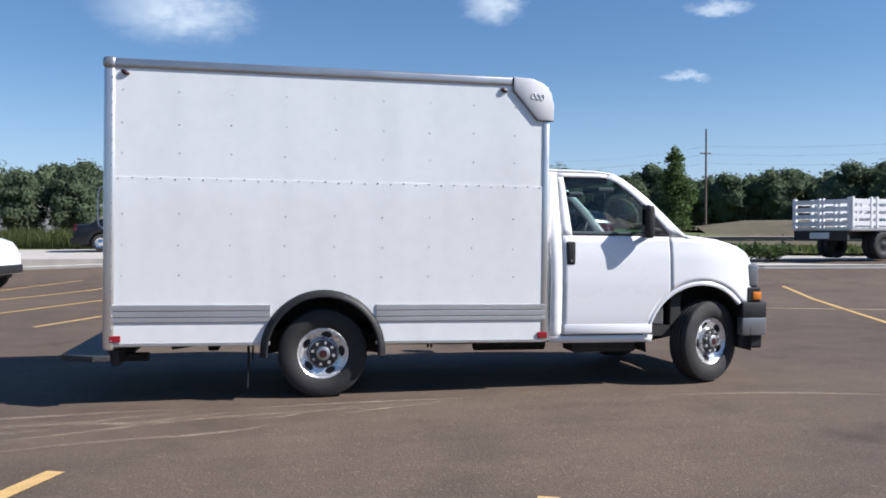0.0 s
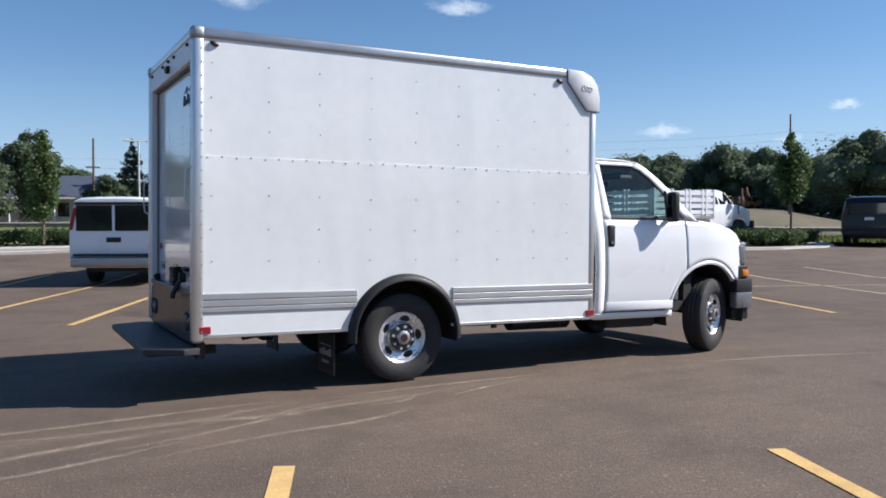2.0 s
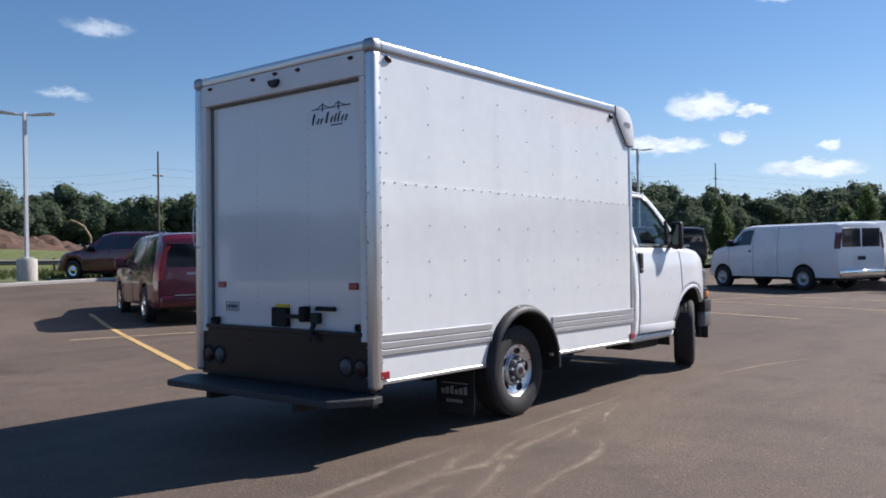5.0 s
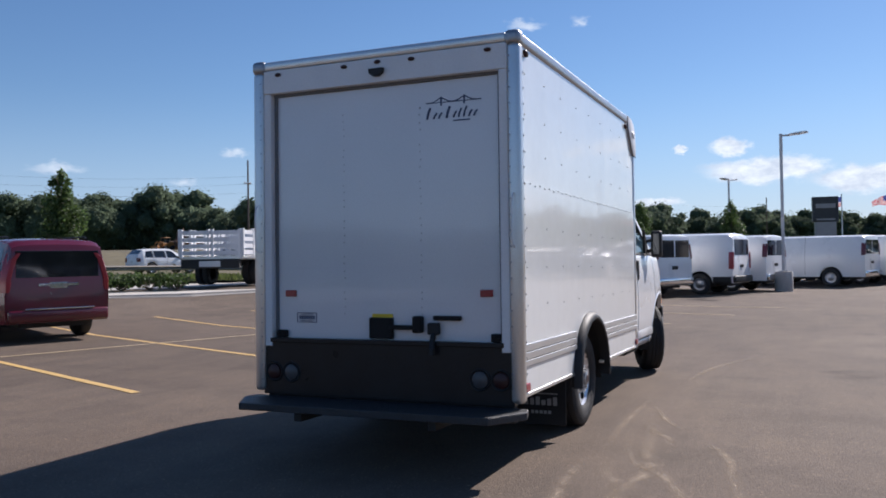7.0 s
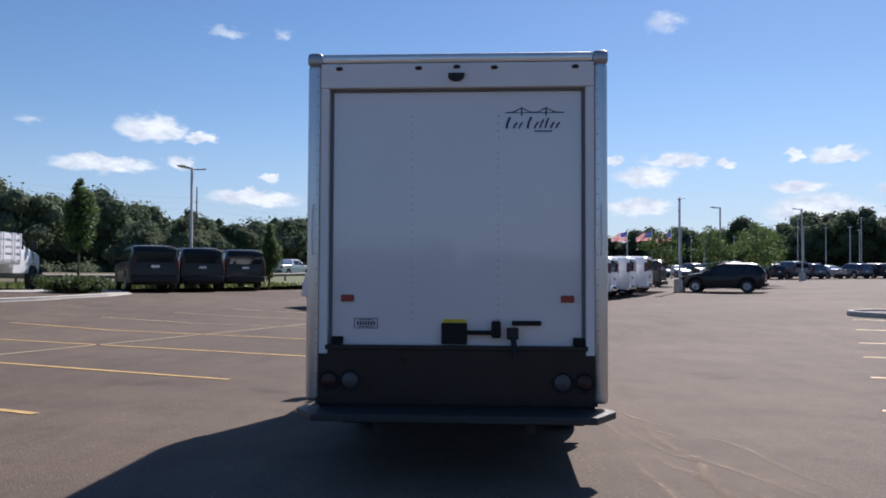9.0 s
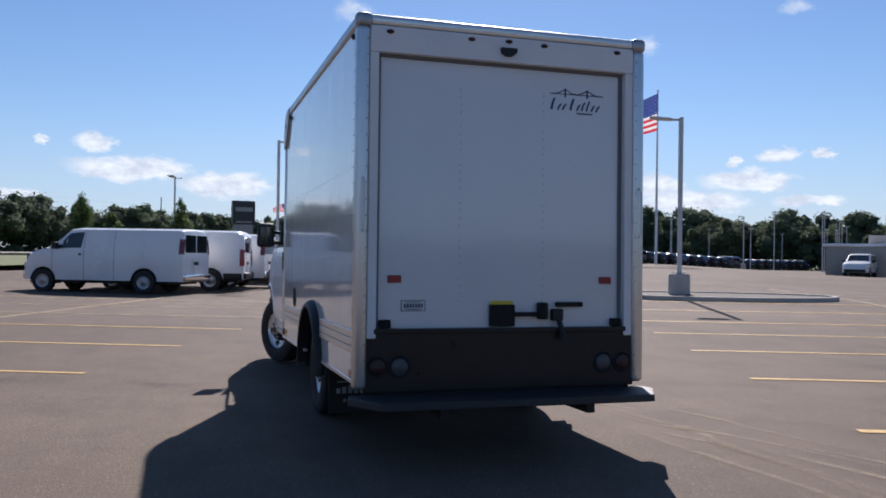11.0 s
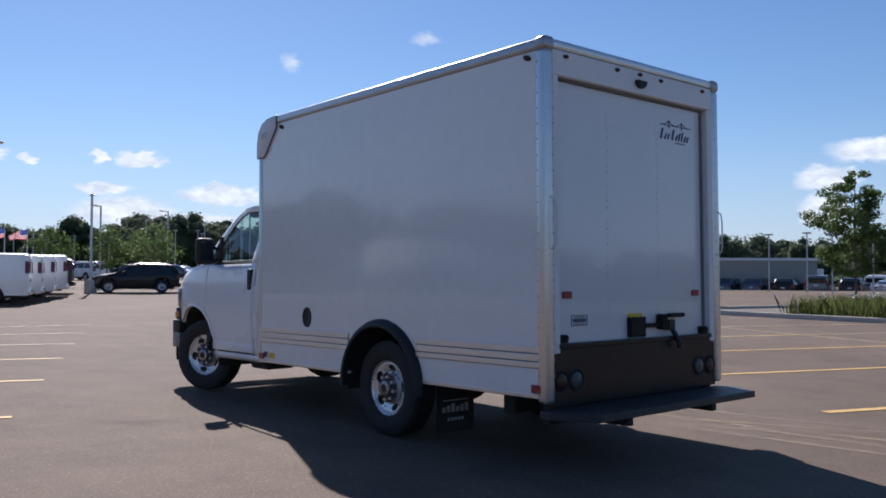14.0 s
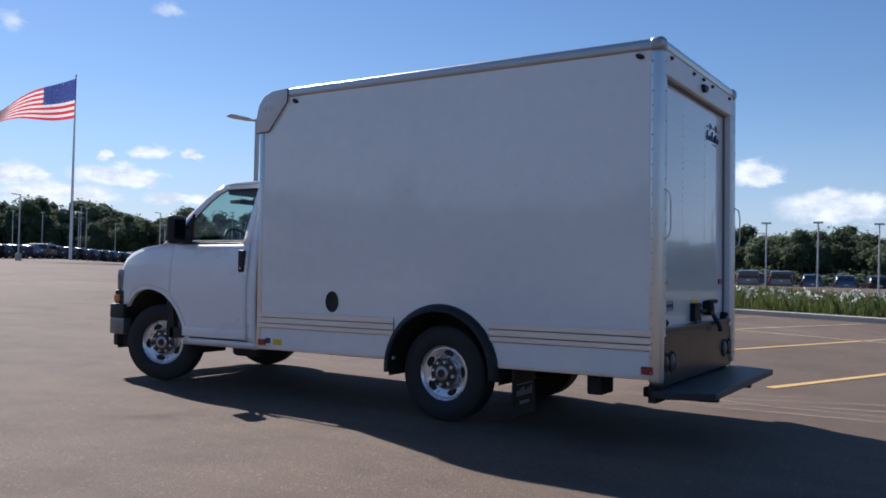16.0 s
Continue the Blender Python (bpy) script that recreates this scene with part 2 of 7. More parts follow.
CLEAR = material("clear_lens", (0.7, 0.71, 0.72), 0.12, vary=0.05, scale=30, coat=0.5)
YELLOW = material("yellow_sticker", (0.75, 0.52, 0.03), 0.4, vary=0.06, scale=30)
LOGO_BLUE = material("logo_navy", (0.035, 0.06, 0.13), 0.4, vary=0.05, scale=30)
GLASS_DARK = material("tinted_glass", (0.012, 0.015, 0.018), 0.06, vary=0.0, coat=0.6)
GLASS_MID = material("car_glass", (0.03, 0.04, 0.045), 0.05, vary=0.0, coat=0.6)
PAINT_BLACK = material("black_paint", (0.007, 0.009, 0.012), 0.35, vary=0.05, scale=3, coat=0.25, spec=0.3)
PAINT_RED = material("dark_red_paint", (0.095, 0.004, 0.014), 0.25, vary=0.05, scale=3, coat=0.6)
PAINT_GREY = material("grey_paint", (0.13, 0.135, 0.145), 0.25, vary=0.05, scale=3, coat=1.0)
PAINT_SILVER = material("silver_paint", (0.45, 0.46, 0.48), 0.25, metal=0.3, vary=0.05, scale=3, coat=1.0)
PAINT_BLUE = material("dark_blue_paint", (0.02, 0.035, 0.08), 0.22, vary=0.05, scale=3, coat=1.0)
ORANGE = material("machine_orange", (0.36, 0.15, 0.03), 0.5, vary=0.15, scale=5)
POLE = material("galvanised_pole", (0.55, 0.56, 0.57), 0.5, vary=0.08, scale=3)
POLE_WHITE = material("white_pole", (0.75, 0.76, 0.77), 0.4, vary=0.05, scale=3)
CONCRETE = material("concrete", (0.46, 0.43, 0.39), 0.85, vary=0.14, scale=2.5, fine=60, bump=0.25, bump_scale=80)
GRASS = material("meadow_grass", (0.10, 0.12, 0.035), 0.9, vary=0.28, scale=0.25, fine=2.5, bump=0.6, bump_scale=6)
BLADE = material("grass_blades", (0.10, 0.125, 0.040), 0.8, vary=0.25, scale=0.8, fine=6, random_isl=0.8)
FLOWER = material("white_wild_flowers", (0.72, 0.72, 0.62), 0.8, vary=0.1, scale=6)
DIRT = material("bare_earth", (0.098, 0.054, 0.036), 0.95, vary=0.25, scale=0.7, fine=5, bump=0.8, bump_scale=3)
# greens of the far woods, with some distance haze put into the colour
LEAF = material("leaves_hazed_green", (0.108, 0.142, 0.088), 0.8, vary=0.22, scale=0.07, fine=0.35, random_isl=0.25, spec=0.1)
LEAF_MASS = material("leaf_mass_hazed_green", (0.100, 0.134, 0.080), 0.85, vary=0.3, scale=0.12, fine=2.2, bump=1.0, bump_scale=2.6, spec=0.05)
for n_ in LEAF_MASS.node_tree.nodes:
    if n_.type == 'BUMP':
        n_.inputs["Distance"].default_value = 0.9
DRY_FIELD = material("dry_tan_field", (0.105, 0.088, 0.048), 0.95, vary=0.3, scale=0.12, fine=1.2, bump=0.6, bump_scale=2)
LEAF_NEAR = material("leaves_light_green", (0.080, 0.130, 0.038), 0.6, vary=0.25, scale=0.6, fine=5, random_isl=0.9)
SHRUB = material("shrub_leaves", (0.06, 0.10, 0.03), 0.65, vary=0.25, scale=0.7, fine=5, random_isl=0.9)
BARK = material("bark", (0.12, 0.09, 0.065), 0.9, vary=0.2, scale=5, bump=0.6, bump_scale=25)
WOOD_POLE = material("weathered_wood_pole", (0.13, 0.10, 0.08), 0.9, vary=0.2, scale=4)
WIRE = material("cable", (0.05, 0.05, 0.055), 0.6, vary=0.05)
SIGN_DARK = material("sign_dark_panel", (0.03, 0.032, 0.035), 0.4, vary=0.08, scale=2)
SIGN_GREY = material("sign_pier_grey", (0.33, 0.33, 0.33), 0.8, vary=0.1, scale=2)
WALL_TAN = material("building_tan_panel", (0.36, 0.34, 0.31), 0.8, vary=0.08, scale=0.5)
WALL_WHITE = material("building_white_panel", (0.78, 0.79, 0.80), 0.7, vary=0.06, scale=0.5)
ROOF_SLATE = material("roof_slate_blue", (0.05, 0.065, 0.10), 0.85, vary=0.12, scale=2)
AWNING = material("bright_blue_awning", (0.05, 0.22, 0.50), 0.6, vary=0.08, scale=1)
SIDING = material("house_siding_blue", (0.16, 0.20, 0.26), 0.8, vary=0.08, scale=1)
FLAG_RED = material("flag_red", (0.55, 0.03, 0.05), 0.8, vary=0.06, scale=3)
FLAG_WHITE = material("flag_white", (0.8, 0.8, 0.8), 0.8, vary=0.04, scale=3)
FLAG_BLUE = material("flag_blue", (0.03, 0.045, 0.17), 0.8, vary=0.06, scale=3)
for cloth, tint in ((FLAG_RED, (0.62, 0.05, 0.08, 1)), (FLAG_WHITE, (0.8, 0.78, 0.76, 1)), (FLAG_BLUE, (0.06, 0.09, 0.30, 1))):
    # thin cloth lets the sun through
    c_n, c_l = cloth.node_tree.nodes, cloth.node_tree.links
    c_t, c_m = c_n.new("ShaderNodeBsdfTranslucent"), c_n.new("ShaderNodeMixShader")
    c_t.inputs["Color"].default_value = tint
    c_m.inputs[0].default_value = 0.5
    c_l.new(c_n["Principled BSDF"].outputs[0], c_m.inputs[1]), c_l.new(c_t.outputs[0], c_m.inputs[2])
    c_l.new(c_m.outputs[0], c_n["Material Output"].inputs["Surface"])
PAINT_LINE = material("worn_yellow_line_paint", (0.60, 0.40, 0.16), 0.5, vary=0.18, scale=5, fine=70, bump=0.2, bump_scale=120)
PAINT_LINE_FADED = material("faded_pale_line_paint", (0.46, 0.36, 0.23), 0.55, vary=0.2, scale=4, fine=70, bump=0.2, bump_scale=120)
for m_ in (PAINT_LINE, PAINT_LINE_FADED):
    m_.node_tree.nodes["Principled BSDF"].inputs["Specular IOR Level"].default_value = 0.12
for m_ in (LEAF, LEAF_NEAR, SHRUB, BLADE):
    # thin leaves let some light through
    nt_ = m_.node_tree
    p_ = nt_.nodes["Principled BSDF"]
    t_, x_ = nt_.nodes.new("ShaderNodeBsdfTranslucent"), nt_.nodes.new("ShaderNodeMixShader")
    nt_.links.new(p_.inputs["Base Color"].links[0].from_socket, t_.inputs["Color"])
    x_.inputs[0].default_value = 0.55
    nt_.links.new(p_.outputs[0], x_.inputs[1]), nt_.links.new(t_.outputs[0], x_.inputs[2])
    nt_.links.new(x_.outputs[0], nt_.nodes["Material Output"].inputs[0])


def asphalt_material():
    m = bpy.data.materials.new("worn_asphalt")
    m.use_nodes = True
    n, lk = m.node_tree.nodes, m.node_tree.links
    p = n["Principled BSDF"]
    co = n.new("ShaderNodeTexCoord")

    def tex(scale, detail=4, rough=0.55):
        t = n.new("ShaderNodeTexNoise")
        t.inputs["Scale"].default_value, t.inputs["Detail"].default_value, t.inputs["Roughness"].default_value = scale, detail, rough
        lk.new(co.outputs["Object"], t.inputs["Vector"])
        return t

    def ramp(src, stops):
        r = n.new("ShaderNodeValToRGB")
        e = r.color_ramp.elements
        e[0].position, e[0].color = stops[0][0], (*stops[0][1], 1)
        e[1].position, e[1].color = stops[-1][0], (*stops[-1][1], 1)
        for pos, c in stops[1:-1]:
            k = e.new(pos)
            k.color = (*c, 1)
        lk.new(src, r.inputs[0])
        return r.outputs[0]

    def mix(kind, fac, a, b):
        x = n.new("ShaderNodeMix")
        x.data_type, x.blend_type = 'RGBA', kind
        if isinstance(fac, float):
            x.inputs["Factor"].default_value = fac
        else:
            lk.new(fac, x.inputs["Factor"])
        lk.new(a, x.inputs["A"]), lk.new(b, x.inputs["B"])
        return x.outputs["Result"]

    broad = ramp(tex(0.13, 6).outputs["Fac"], [(0.35, (0.104, 0.078, 0.060)), (0.52, (0.126, 0.095, 0.073)), (0.68, (0.150, 0.115, 0.089))])
    patch = ramp(tex(1.1, 6, 0.65).outputs["Fac"], [(0.3, (0.78, 0.78, 0.78)), (0.5, (1.0, 1.0, 1.0)), (0.72, (1.16, 1.14, 1.10))])
    grain = ramp(tex(55, 3, 0.7).outputs["Fac"], [(0.3, (0.78, 0.78, 0.79)), (0.5, (1.0, 1.0, 1.0)), (0.72, (1.28, 1.26, 1.22))])
    stone = n.new("ShaderNodeTexVoronoi")
    stone.inputs["Scale"].default_value = 85
    lk.new(co.outputs["Object"], stone.inputs["Vector"])
    speck = ramp(stone.outputs["Color"], [(0.0, (0.82, 0.82, 0.82)), (0.82, (1.0, 1.0, 1.0)), (1.0, (2.1, 2.0, 1.85))])
    # scuffs drawn out along the driving lane, and dark oily blots
    lane = n.new("ShaderNodeMapping")
    lane.inputs["Rotation"].default_value, lane.inputs["Scale"].default_value = (0, 0, radians(-6)), (0.22, 1.5, 1.0)
    lk.new(co.outputs["Object"], lane.inputs["Vector"])
    scuff_n = tex(1.6, 6, 0.62)
    lk.new(lane.outputs[0], scuff_n.inputs["Vector"])
    scuff = ramp(scuff_n.outputs["Fac"], [(0.30, (0.89, 0.89, 0.90)), (0.5, (1.0, 1.0, 1.0)), (0.72, (1.11, 1.10, 1.08))])
    blot = ramp(tex(0.55, 3, 0.5).outputs["Fac"], [(0.24, (0.66, 0.65, 0.65)), (0.33, (1.0, 1.0, 1.0)), (1.0, (1.0, 1.0, 1.0))])
    c = mix('MULTIPLY', 1.0, broad, patch)
    c = mix('MULTIPLY', 1.0, c, scuff)
    c = mix('MULTIPLY', 1.0, c, blot)
    c = mix('MULTIPLY', 1.0, c, grain)
    c = mix('MULTIPLY', 1.0, c, speck)
    lk.new(c, p.inputs["Base Color"])
    p.inputs["Roughness"].default_value = 0.85
    p.inputs["Specular IOR Level"].default_value = 0.28
    b = n.new("ShaderNodeBump")
    b.inputs["Strength"].default_value, b.inputs["Distance"].default_value = 0.55, 0.006
    lk.new(stone.outputs["Distance"], b.inputs["Height"])
    lk.new(b.outputs[0], p.inputs["Normal"])
    return m


ASPHALT = asphalt_material()


def clear_glass():
    m = bpy.data.materials.new("window_glass")
    m.use_nodes = True
    n, lk = m.node_tree.nodes, m.node_tree.links
    n.remove(n["Principled BSDF"])
    tr, gl, fr, mx = n.new("ShaderNodeBsdfTransparent"), n.new("ShaderNodeBsdfGlossy"), n.new("ShaderNodeLayerWeight"), n.new("ShaderNodeMixShader")
    tr.inputs[0].default_value = (0.60, 0.74, 0.72, 1)
    gl.inputs["Roughness"].default_value = 0.02
    fr.inputs["Blend"].default_value = 0.5
    pw, ma = n.new("ShaderNodeMath"), n.new("ShaderNodeMath")
    pw.operation, ma.operation = 'POWER', 'MULTIPLY_ADD'
    pw.inputs[1].default_value, ma.inputs[1].default_value, ma.inputs[2].default_value = 4.0, 0.85, 0.05
    lk.new(fr.outputs["Facing"], pw.inputs[0]), lk.new(pw.outputs[0], ma.inputs[0])
    lk.new(ma.outputs[0], mx.inputs[0]), lk.new(tr.outputs[0], mx.inputs[1]), lk.new(gl.outputs[0], mx.inputs[2])
    lk.new(mx.outputs[0], n["Material Output"].inputs[0])
    return m


GLASS = clear_glass()


def dust_material():
    m = bpy.data.materials.new("pale_dust_trace")
    m.use_nodes = True
    n, lk = m.node_tree.nodes, m.node_tree.links
    p = n["Principled BSDF"]
    p.inputs["Base Color"].default_value = (0.42, 0.34, 0.26, 1)
    p.inputs["Roughness"].default_value = 0.95
    p.inputs["Specular IOR Level"].default_value = 0.1
    co, t, r = n.new("ShaderNodeTexCoord"), n.new("ShaderNodeTexNoise"), n.new("ShaderNodeMapRange")
    t.inputs["Scale"].default_value, t.inputs["Detail"].default_value, t.inputs["Roughness"].default_value = 7.0, 8, 0.75
    r.inputs["From Min"].default_value, r.inputs["From Max"].default_value = 0.36, 0.70
    r.inputs["To Min"].default_value, r.inputs["To Max"].default_value = 0.12, 1.0
    lk.new(co.outputs["Object"], t.inputs["Vector"]), lk.new(t.outputs["Fac"], r.inputs["Value"])
    # thins out to the sides and to both ends of the mark
    uvn, sep = n.new("ShaderNodeUVMap"), n.new("ShaderNodeSeparateXYZ")
    lk.new(uvn.outputs[0], sep.inputs[0])
    last = r.outputs[0]
    for ax, pw in (("X", 1.6), ("Y", 0.8)):
        s1, s2, s3 = n.new("ShaderNodeMath"), n.new("ShaderNodeMath"), n.new("ShaderNodeMath")
        s1.operation, s2.operation, s3.operation = 'PINGPONG', 'POWER', 'MULTIPLY'
        s1.inputs[1].default_value = 0.5
        lk.new(sep.outputs[ax], s1.inputs[0])
        dbl = n.new("ShaderNodeMath")
        dbl.operation = 'MULTIPLY'
        dbl.inputs[1].default_value = 2.0
        lk.new(s1.outputs[0], dbl.inputs[0])
        lk.new(dbl.outputs[0], s2.inputs[0])
        s2.inputs[1].default_value = pw
        lk.new(s2.outputs[0], s3.inputs[0]), lk.new(last, s3.inputs[1])
        last = s3.outputs[0]
    lk.new(last, p.inputs["Alpha"])
    return m


DUST = dust_material()


# ---- mesh helpers ----
def part(name, bm, mat, parent=None, label="", smooth=False):
    me = bpy.data.meshes.new(name)
    bmesh.ops.recalc_face_normals(bm, faces=bm.faces)
    bm.to_mesh(me)
    bm.free()
    me.materials.append(mat)
    if smooth:
        me.shade_smooth()
        me.set_sharp_from_angle(angle=radians(38))
    ob = new(name, me)
    if parent is not None:
        ob.parent = parent
    if label:
        tagged(ob, label)
    return ob


def thing(name, m, label, category, group="", kind=""):
    ob = new(name)
    ob.empty_display_size = 0.2
    ob.matrix_world = m
    return tagged(ob, label, category, group, kind)


def BM():
    return bmesh.new()


def box(bm, x0, x1, y0, y1, z0, z1, bevel=0.0, seg=1):
    made = bmesh.ops.create_cube(bm, size=1, matrix=Matrix.Translation(((x0 + x1) / 2, (y0 + y1) / 2, (z0 + z1) / 2)) @ Matrix.Diagonal((abs(x1 - x0), abs(y1 - y0), abs(z1 - z0), 1)))
    if bevel > 0:
        edges = {e for v in made["verts"] for e in v.link_edges}
        bmesh.ops.bevel(bm, geom=list(edges), offset=bevel, segments=seg, affect='EDGES', profile=0.5)
    return bm


def rod(bm, p0, p1, r0, r1=None, n=10):
    p0, p1 = Vector(p0), Vector(p1)
    d = p1 - p0
    m = Matrix.Translation((p0 + p1) / 2) @ d.to_track_quat("Z", "Y").to_matrix().to_4x4()
    bmesh.ops.create_cone(bm, cap_ends=True, segments=n, radius1=r0, radius2=r0 if r1 is None else r1, depth=d.length, matrix=m)
    return bm


def tube(bm, pts, r, n=6):
    """One unbroken round bar along the points, closed where the last point meets the first."""
    P = [Vector(q) for q in pts]
    loop = (P[0] - P[-1]).length < 1e-5
    if loop:
        P = P[:-1]
    side, rings = None, []
    for i, c in enumerate(P):
        d = (P[(i + 1) % len(P)] - P[i - 1]) if loop or 0 < i < len(P) - 1 else (P[1] - P[0] if i == 0 else P[-1] - P[-2])
        d.normalize()
        if side is None:
            side = d.orthogonal().normalized()
        side = (side - d * side.dot(d)).normalized()
        up = d.cross(side)
        rings.append([bm.verts.new(c + (side * math.cos(2 * math.pi * k / n) + up * math.sin(2 * math.pi * k / n)) * r) for k in range(n)])
    for a, b in zip(rings, rings[1:] + (rings[:1] if loop else [])):
        for k in range(n):
            bm.faces.new((a[k], a[(k + 1) % n], b[(k + 1) % n], b[k]))
    if not loop:
        bm.faces.new(rings[0]), bm.faces.new(rings[-1])
    return bm


def lathe(bm, profile, n, m):
    """Turns (radius, height) round the z axis of m."""
    rings = []
    for r, h in profile:
        rings.append([bm.verts.new(m @ Vector((r * math.cos(2 * math.pi * k / n), r * math.sin(2 * math.pi * k / n), h))) for k in range(n)])
    for a, b in zip(rings[:-1], rings[1:]):
        for k in range(n):
            bm.faces.new((a[k], a[(k + 1) % n], b[(k + 1) % n], b[k]))
    return bm


def prism(bm, pts, axis, a, b, bevel=0.0):
    """A flat outline drawn out along an axis from a to b."""
    def at(p, c):
        return {"x": (c, p[0], p[1]), "y": (p[0], c, p[1]), "z": (p[0], p[1], c)}[axis]
    lo, hi = [bm.verts.new(at(p, a)) for p in pts], [bm.verts.new(at(p, b)) for p in pts]
    fs = [bm.faces.new(lo), bm.faces.new(hi)]
    for k in range(len(pts)):
        j = (k + 1) % len(pts)
        fs.append(bm.faces.new((lo[k], lo[j], hi[j], hi[k])))
    if bevel > 0:
        bmesh.ops.bevel(bm, geom=list({e for f_ in fs for e in f_.edges}), offset=bevel, segments=2, affect='EDGES', profile=0.5)
    return bm


def grid(bm, rows):
    """Rows of points, joined into quads."""
    vs = [[bm.verts.new(p) for p in r] for r in rows]
    for a, b in zip(vs[:-1], vs[1:]):
        for k in range(len(a) - 1):
            bm.faces.new((a[k], a[k + 1], b[k + 1], b[k]))
    return bm


def solid(ob, t, offset=0.0):
    md = ob.modifiers.new("thickness", 'SOLIDIFY')
    md.thickness, md.offset = t, offset
    return ob


def lerp_table(table):
    xs, zs = [p[0] for p in table], [p[1] for p in table]
    return lambda x: float(np.interp(x, xs, zs))


# ---- wheels, shared by all road vehicles ----
def rim_mesh(bm, radius, n_slot, y0):
    """A dished steel disc with oval slots, facing -y, drawn in the x-z plane."""
    face = [(0.56, 0.036)] + [(0.58 + 0.02 * k, 0.034 - 0.0016 * k) for k in range(14)]
    rows = [(0.50, 0.000), (0.535, 0.030)] + face + [(0.88, 0.016), (0.93, 0.006), (1.0, -0.006), (1.0, 0.03), (0.94, 0.05), (0.93, 0.16)]
    n = 120
    rings = [[bm.verts.new((radius * f_ * math.cos(2 * math.pi * k / n), y0 + h, radius * f_ * math.sin(2 * math.pi * k / n))) for k in range(n)] for f_, h in rows]
    for i in range(len(rows) - 1):
        mid = (rows[i][0] + rows[i + 1][0]) / 2
        for k in range(n):
            a = (k + 0.5) / n * 360
            d = radians((a + 18) % (360 / n_slot) - 180 / n_slot) * mid
            if mid < 0.86 and (d / 0.205) ** 2 + ((mid - 0.71) / 0.115) ** 2 < 1:
                continue
            bm.faces.new((rings[i][k], rings[i][(k + 1) % n], rings[i + 1][(k + 1) % n], rings[i + 1][k]))


def add_wheel(parent, m, R=0.385, W=0.235, rim_r=0.232, rim_mat=None, n_slot=5, detail=True):
    """A wheel whose outer face looks to -y of m; its middle plane is at y = 0."""
    bm = BM()
    h = W / 2
    prof = [(rim_r * 0.95, -h * 0.75), (rim_r + 0.01, -h * 0.92), (rim_r + (R - rim_r) * 0.45, -h), (R - 0.035, -h * 0.93), (R - 0.008, -h * 0.80), (R, -h * 0.6)]
    if detail:
        for g in (-0.36, 0.0, 0.36):
            prof += [(R, h * (g - 0.07)), (R - 0.009, h * (g - 0.06)), (R - 0.009, h * (g + 0.06)), (R, h * (g + 0.07))]
    prof += [(R, h * 0.6), (R - 0.008, h * 0.80), (R - 0.035, h * 0.93), (rim_r + (R - rim_r) * 0.45, h), (rim_r + 0.01, h * 0.92), (rim_r * 0.95, h * 0.75)]
    lathe(bm, prof, 40 if detail else 22, Matrix.Rotation(radians(-90), 4, 'X'))
    tyre = part("wheel", bm, RUBBER, parent, "black rubber tyre", smooth=True)
    tyre.matrix_local = m
    if detail:
        bm = BM()
        rim_mesh(bm, rim_r, n_slot, -h * 0.72)
        part("rim", bm, rim_mat or STEEL, tyre, "slotted steel rim", smooth=True)
        bm = BM()
        lathe(bm, [(0.0, 0.05), (rim_r * 0.92, 0.05), (rim_r * 0.92, -0.02)], 24, Matrix.Rotation(radians(90), 4, 'X'))
        part("brake_drum", bm, UNDER, tyre)
        bm = BM()
        lathe(bm, [(0.0, -0.012), (rim_r * 0.50, -0.012), (rim_r * 0.515, 0.002)], 32, Matrix.Translation((0, -h * 0.72, 0)) @ Matrix.Rotation(radians(90), 4, 'X'))
        part("hub_plate", bm, HUB_SHADE, tyre, "recessed hub plate, coloured dark as the shade of its recess", smooth=True)
        bm = BM()
        lathe(bm, [(0.0, 0.046), (rim_r * 0.21, 0.045), (rim_r * 0.255, 0.040), (rim_r * 0.265, -0.01), (rim_r * 0.27, -0.02)], 24, Matrix.Translation((0, -h * 0.72 + 0.005, 0)) @ Matrix.Rotation(radians(90), 4, 'X'))
        hub = part("hub_cap", bm, CAST, tyre, "dull steel hub cap", smooth=True)
        bm = BM()
        for k in range(8):
            a = k * math.pi / 4
            c = (rim_r * 0.40 * math.cos(a), 0, rim_r * 0.40 * math.sin(a))
            rod(bm, (c[0], -h * 0.72 + 0.015, c[2]), (c[0], -h * 0.72 - 0.024, c[2]), 0.016, 0.013, 6)
        tagged(part("lug_nut_ring", bm, STEEL, tyre), kind="stuff")
        bm = BM()
        rod(bm, (0, -h * 0.72 - 0.038, 0), (0, -h * 0.72 - 0.044, 0), rim_r * 0.15, rim_r * 0.14, 16)
        part("hub_badge", bm, RED_DARK, tyre, "plain dark red hub badge")
    else:
        bm = BM()
        lathe(bm, [(0.0, 0.035), (rim_r * 0.3, 0.03), (rim_r * 0.5, 0.0), (rim_r * 0.85, 0.0), (rim_r, 0.02), (rim_r * 0.97, -0.03)], 16, Matrix.Translation((0, -h * 0.72, 0)) @ Matrix.Rotation(radians(90), 4, 'X'))
        part("rim", bm, rim_mat or STEEL, tyre, smooth=True)
    return tyre


# ---- the box truck ----
TRUCK = Matrix.Translation((0.597, 9.635, 0)) @ Matrix.Rotation(radians(0.8), 4, 'Y')
truck = thing("box_truck", TRUCK, "white cutaway box truck with riveted cargo body, parked on asphalt", "truck")
F_AX, F_Z, R_Z = 3.53, 0.446, 0.385
HALF = 1.02                                   # half the width of the cargo body
X0, X1, ZB, ZT = -1.79, 1.99, 0.49, 2.84      # cargo body: rear, front, bottom, top


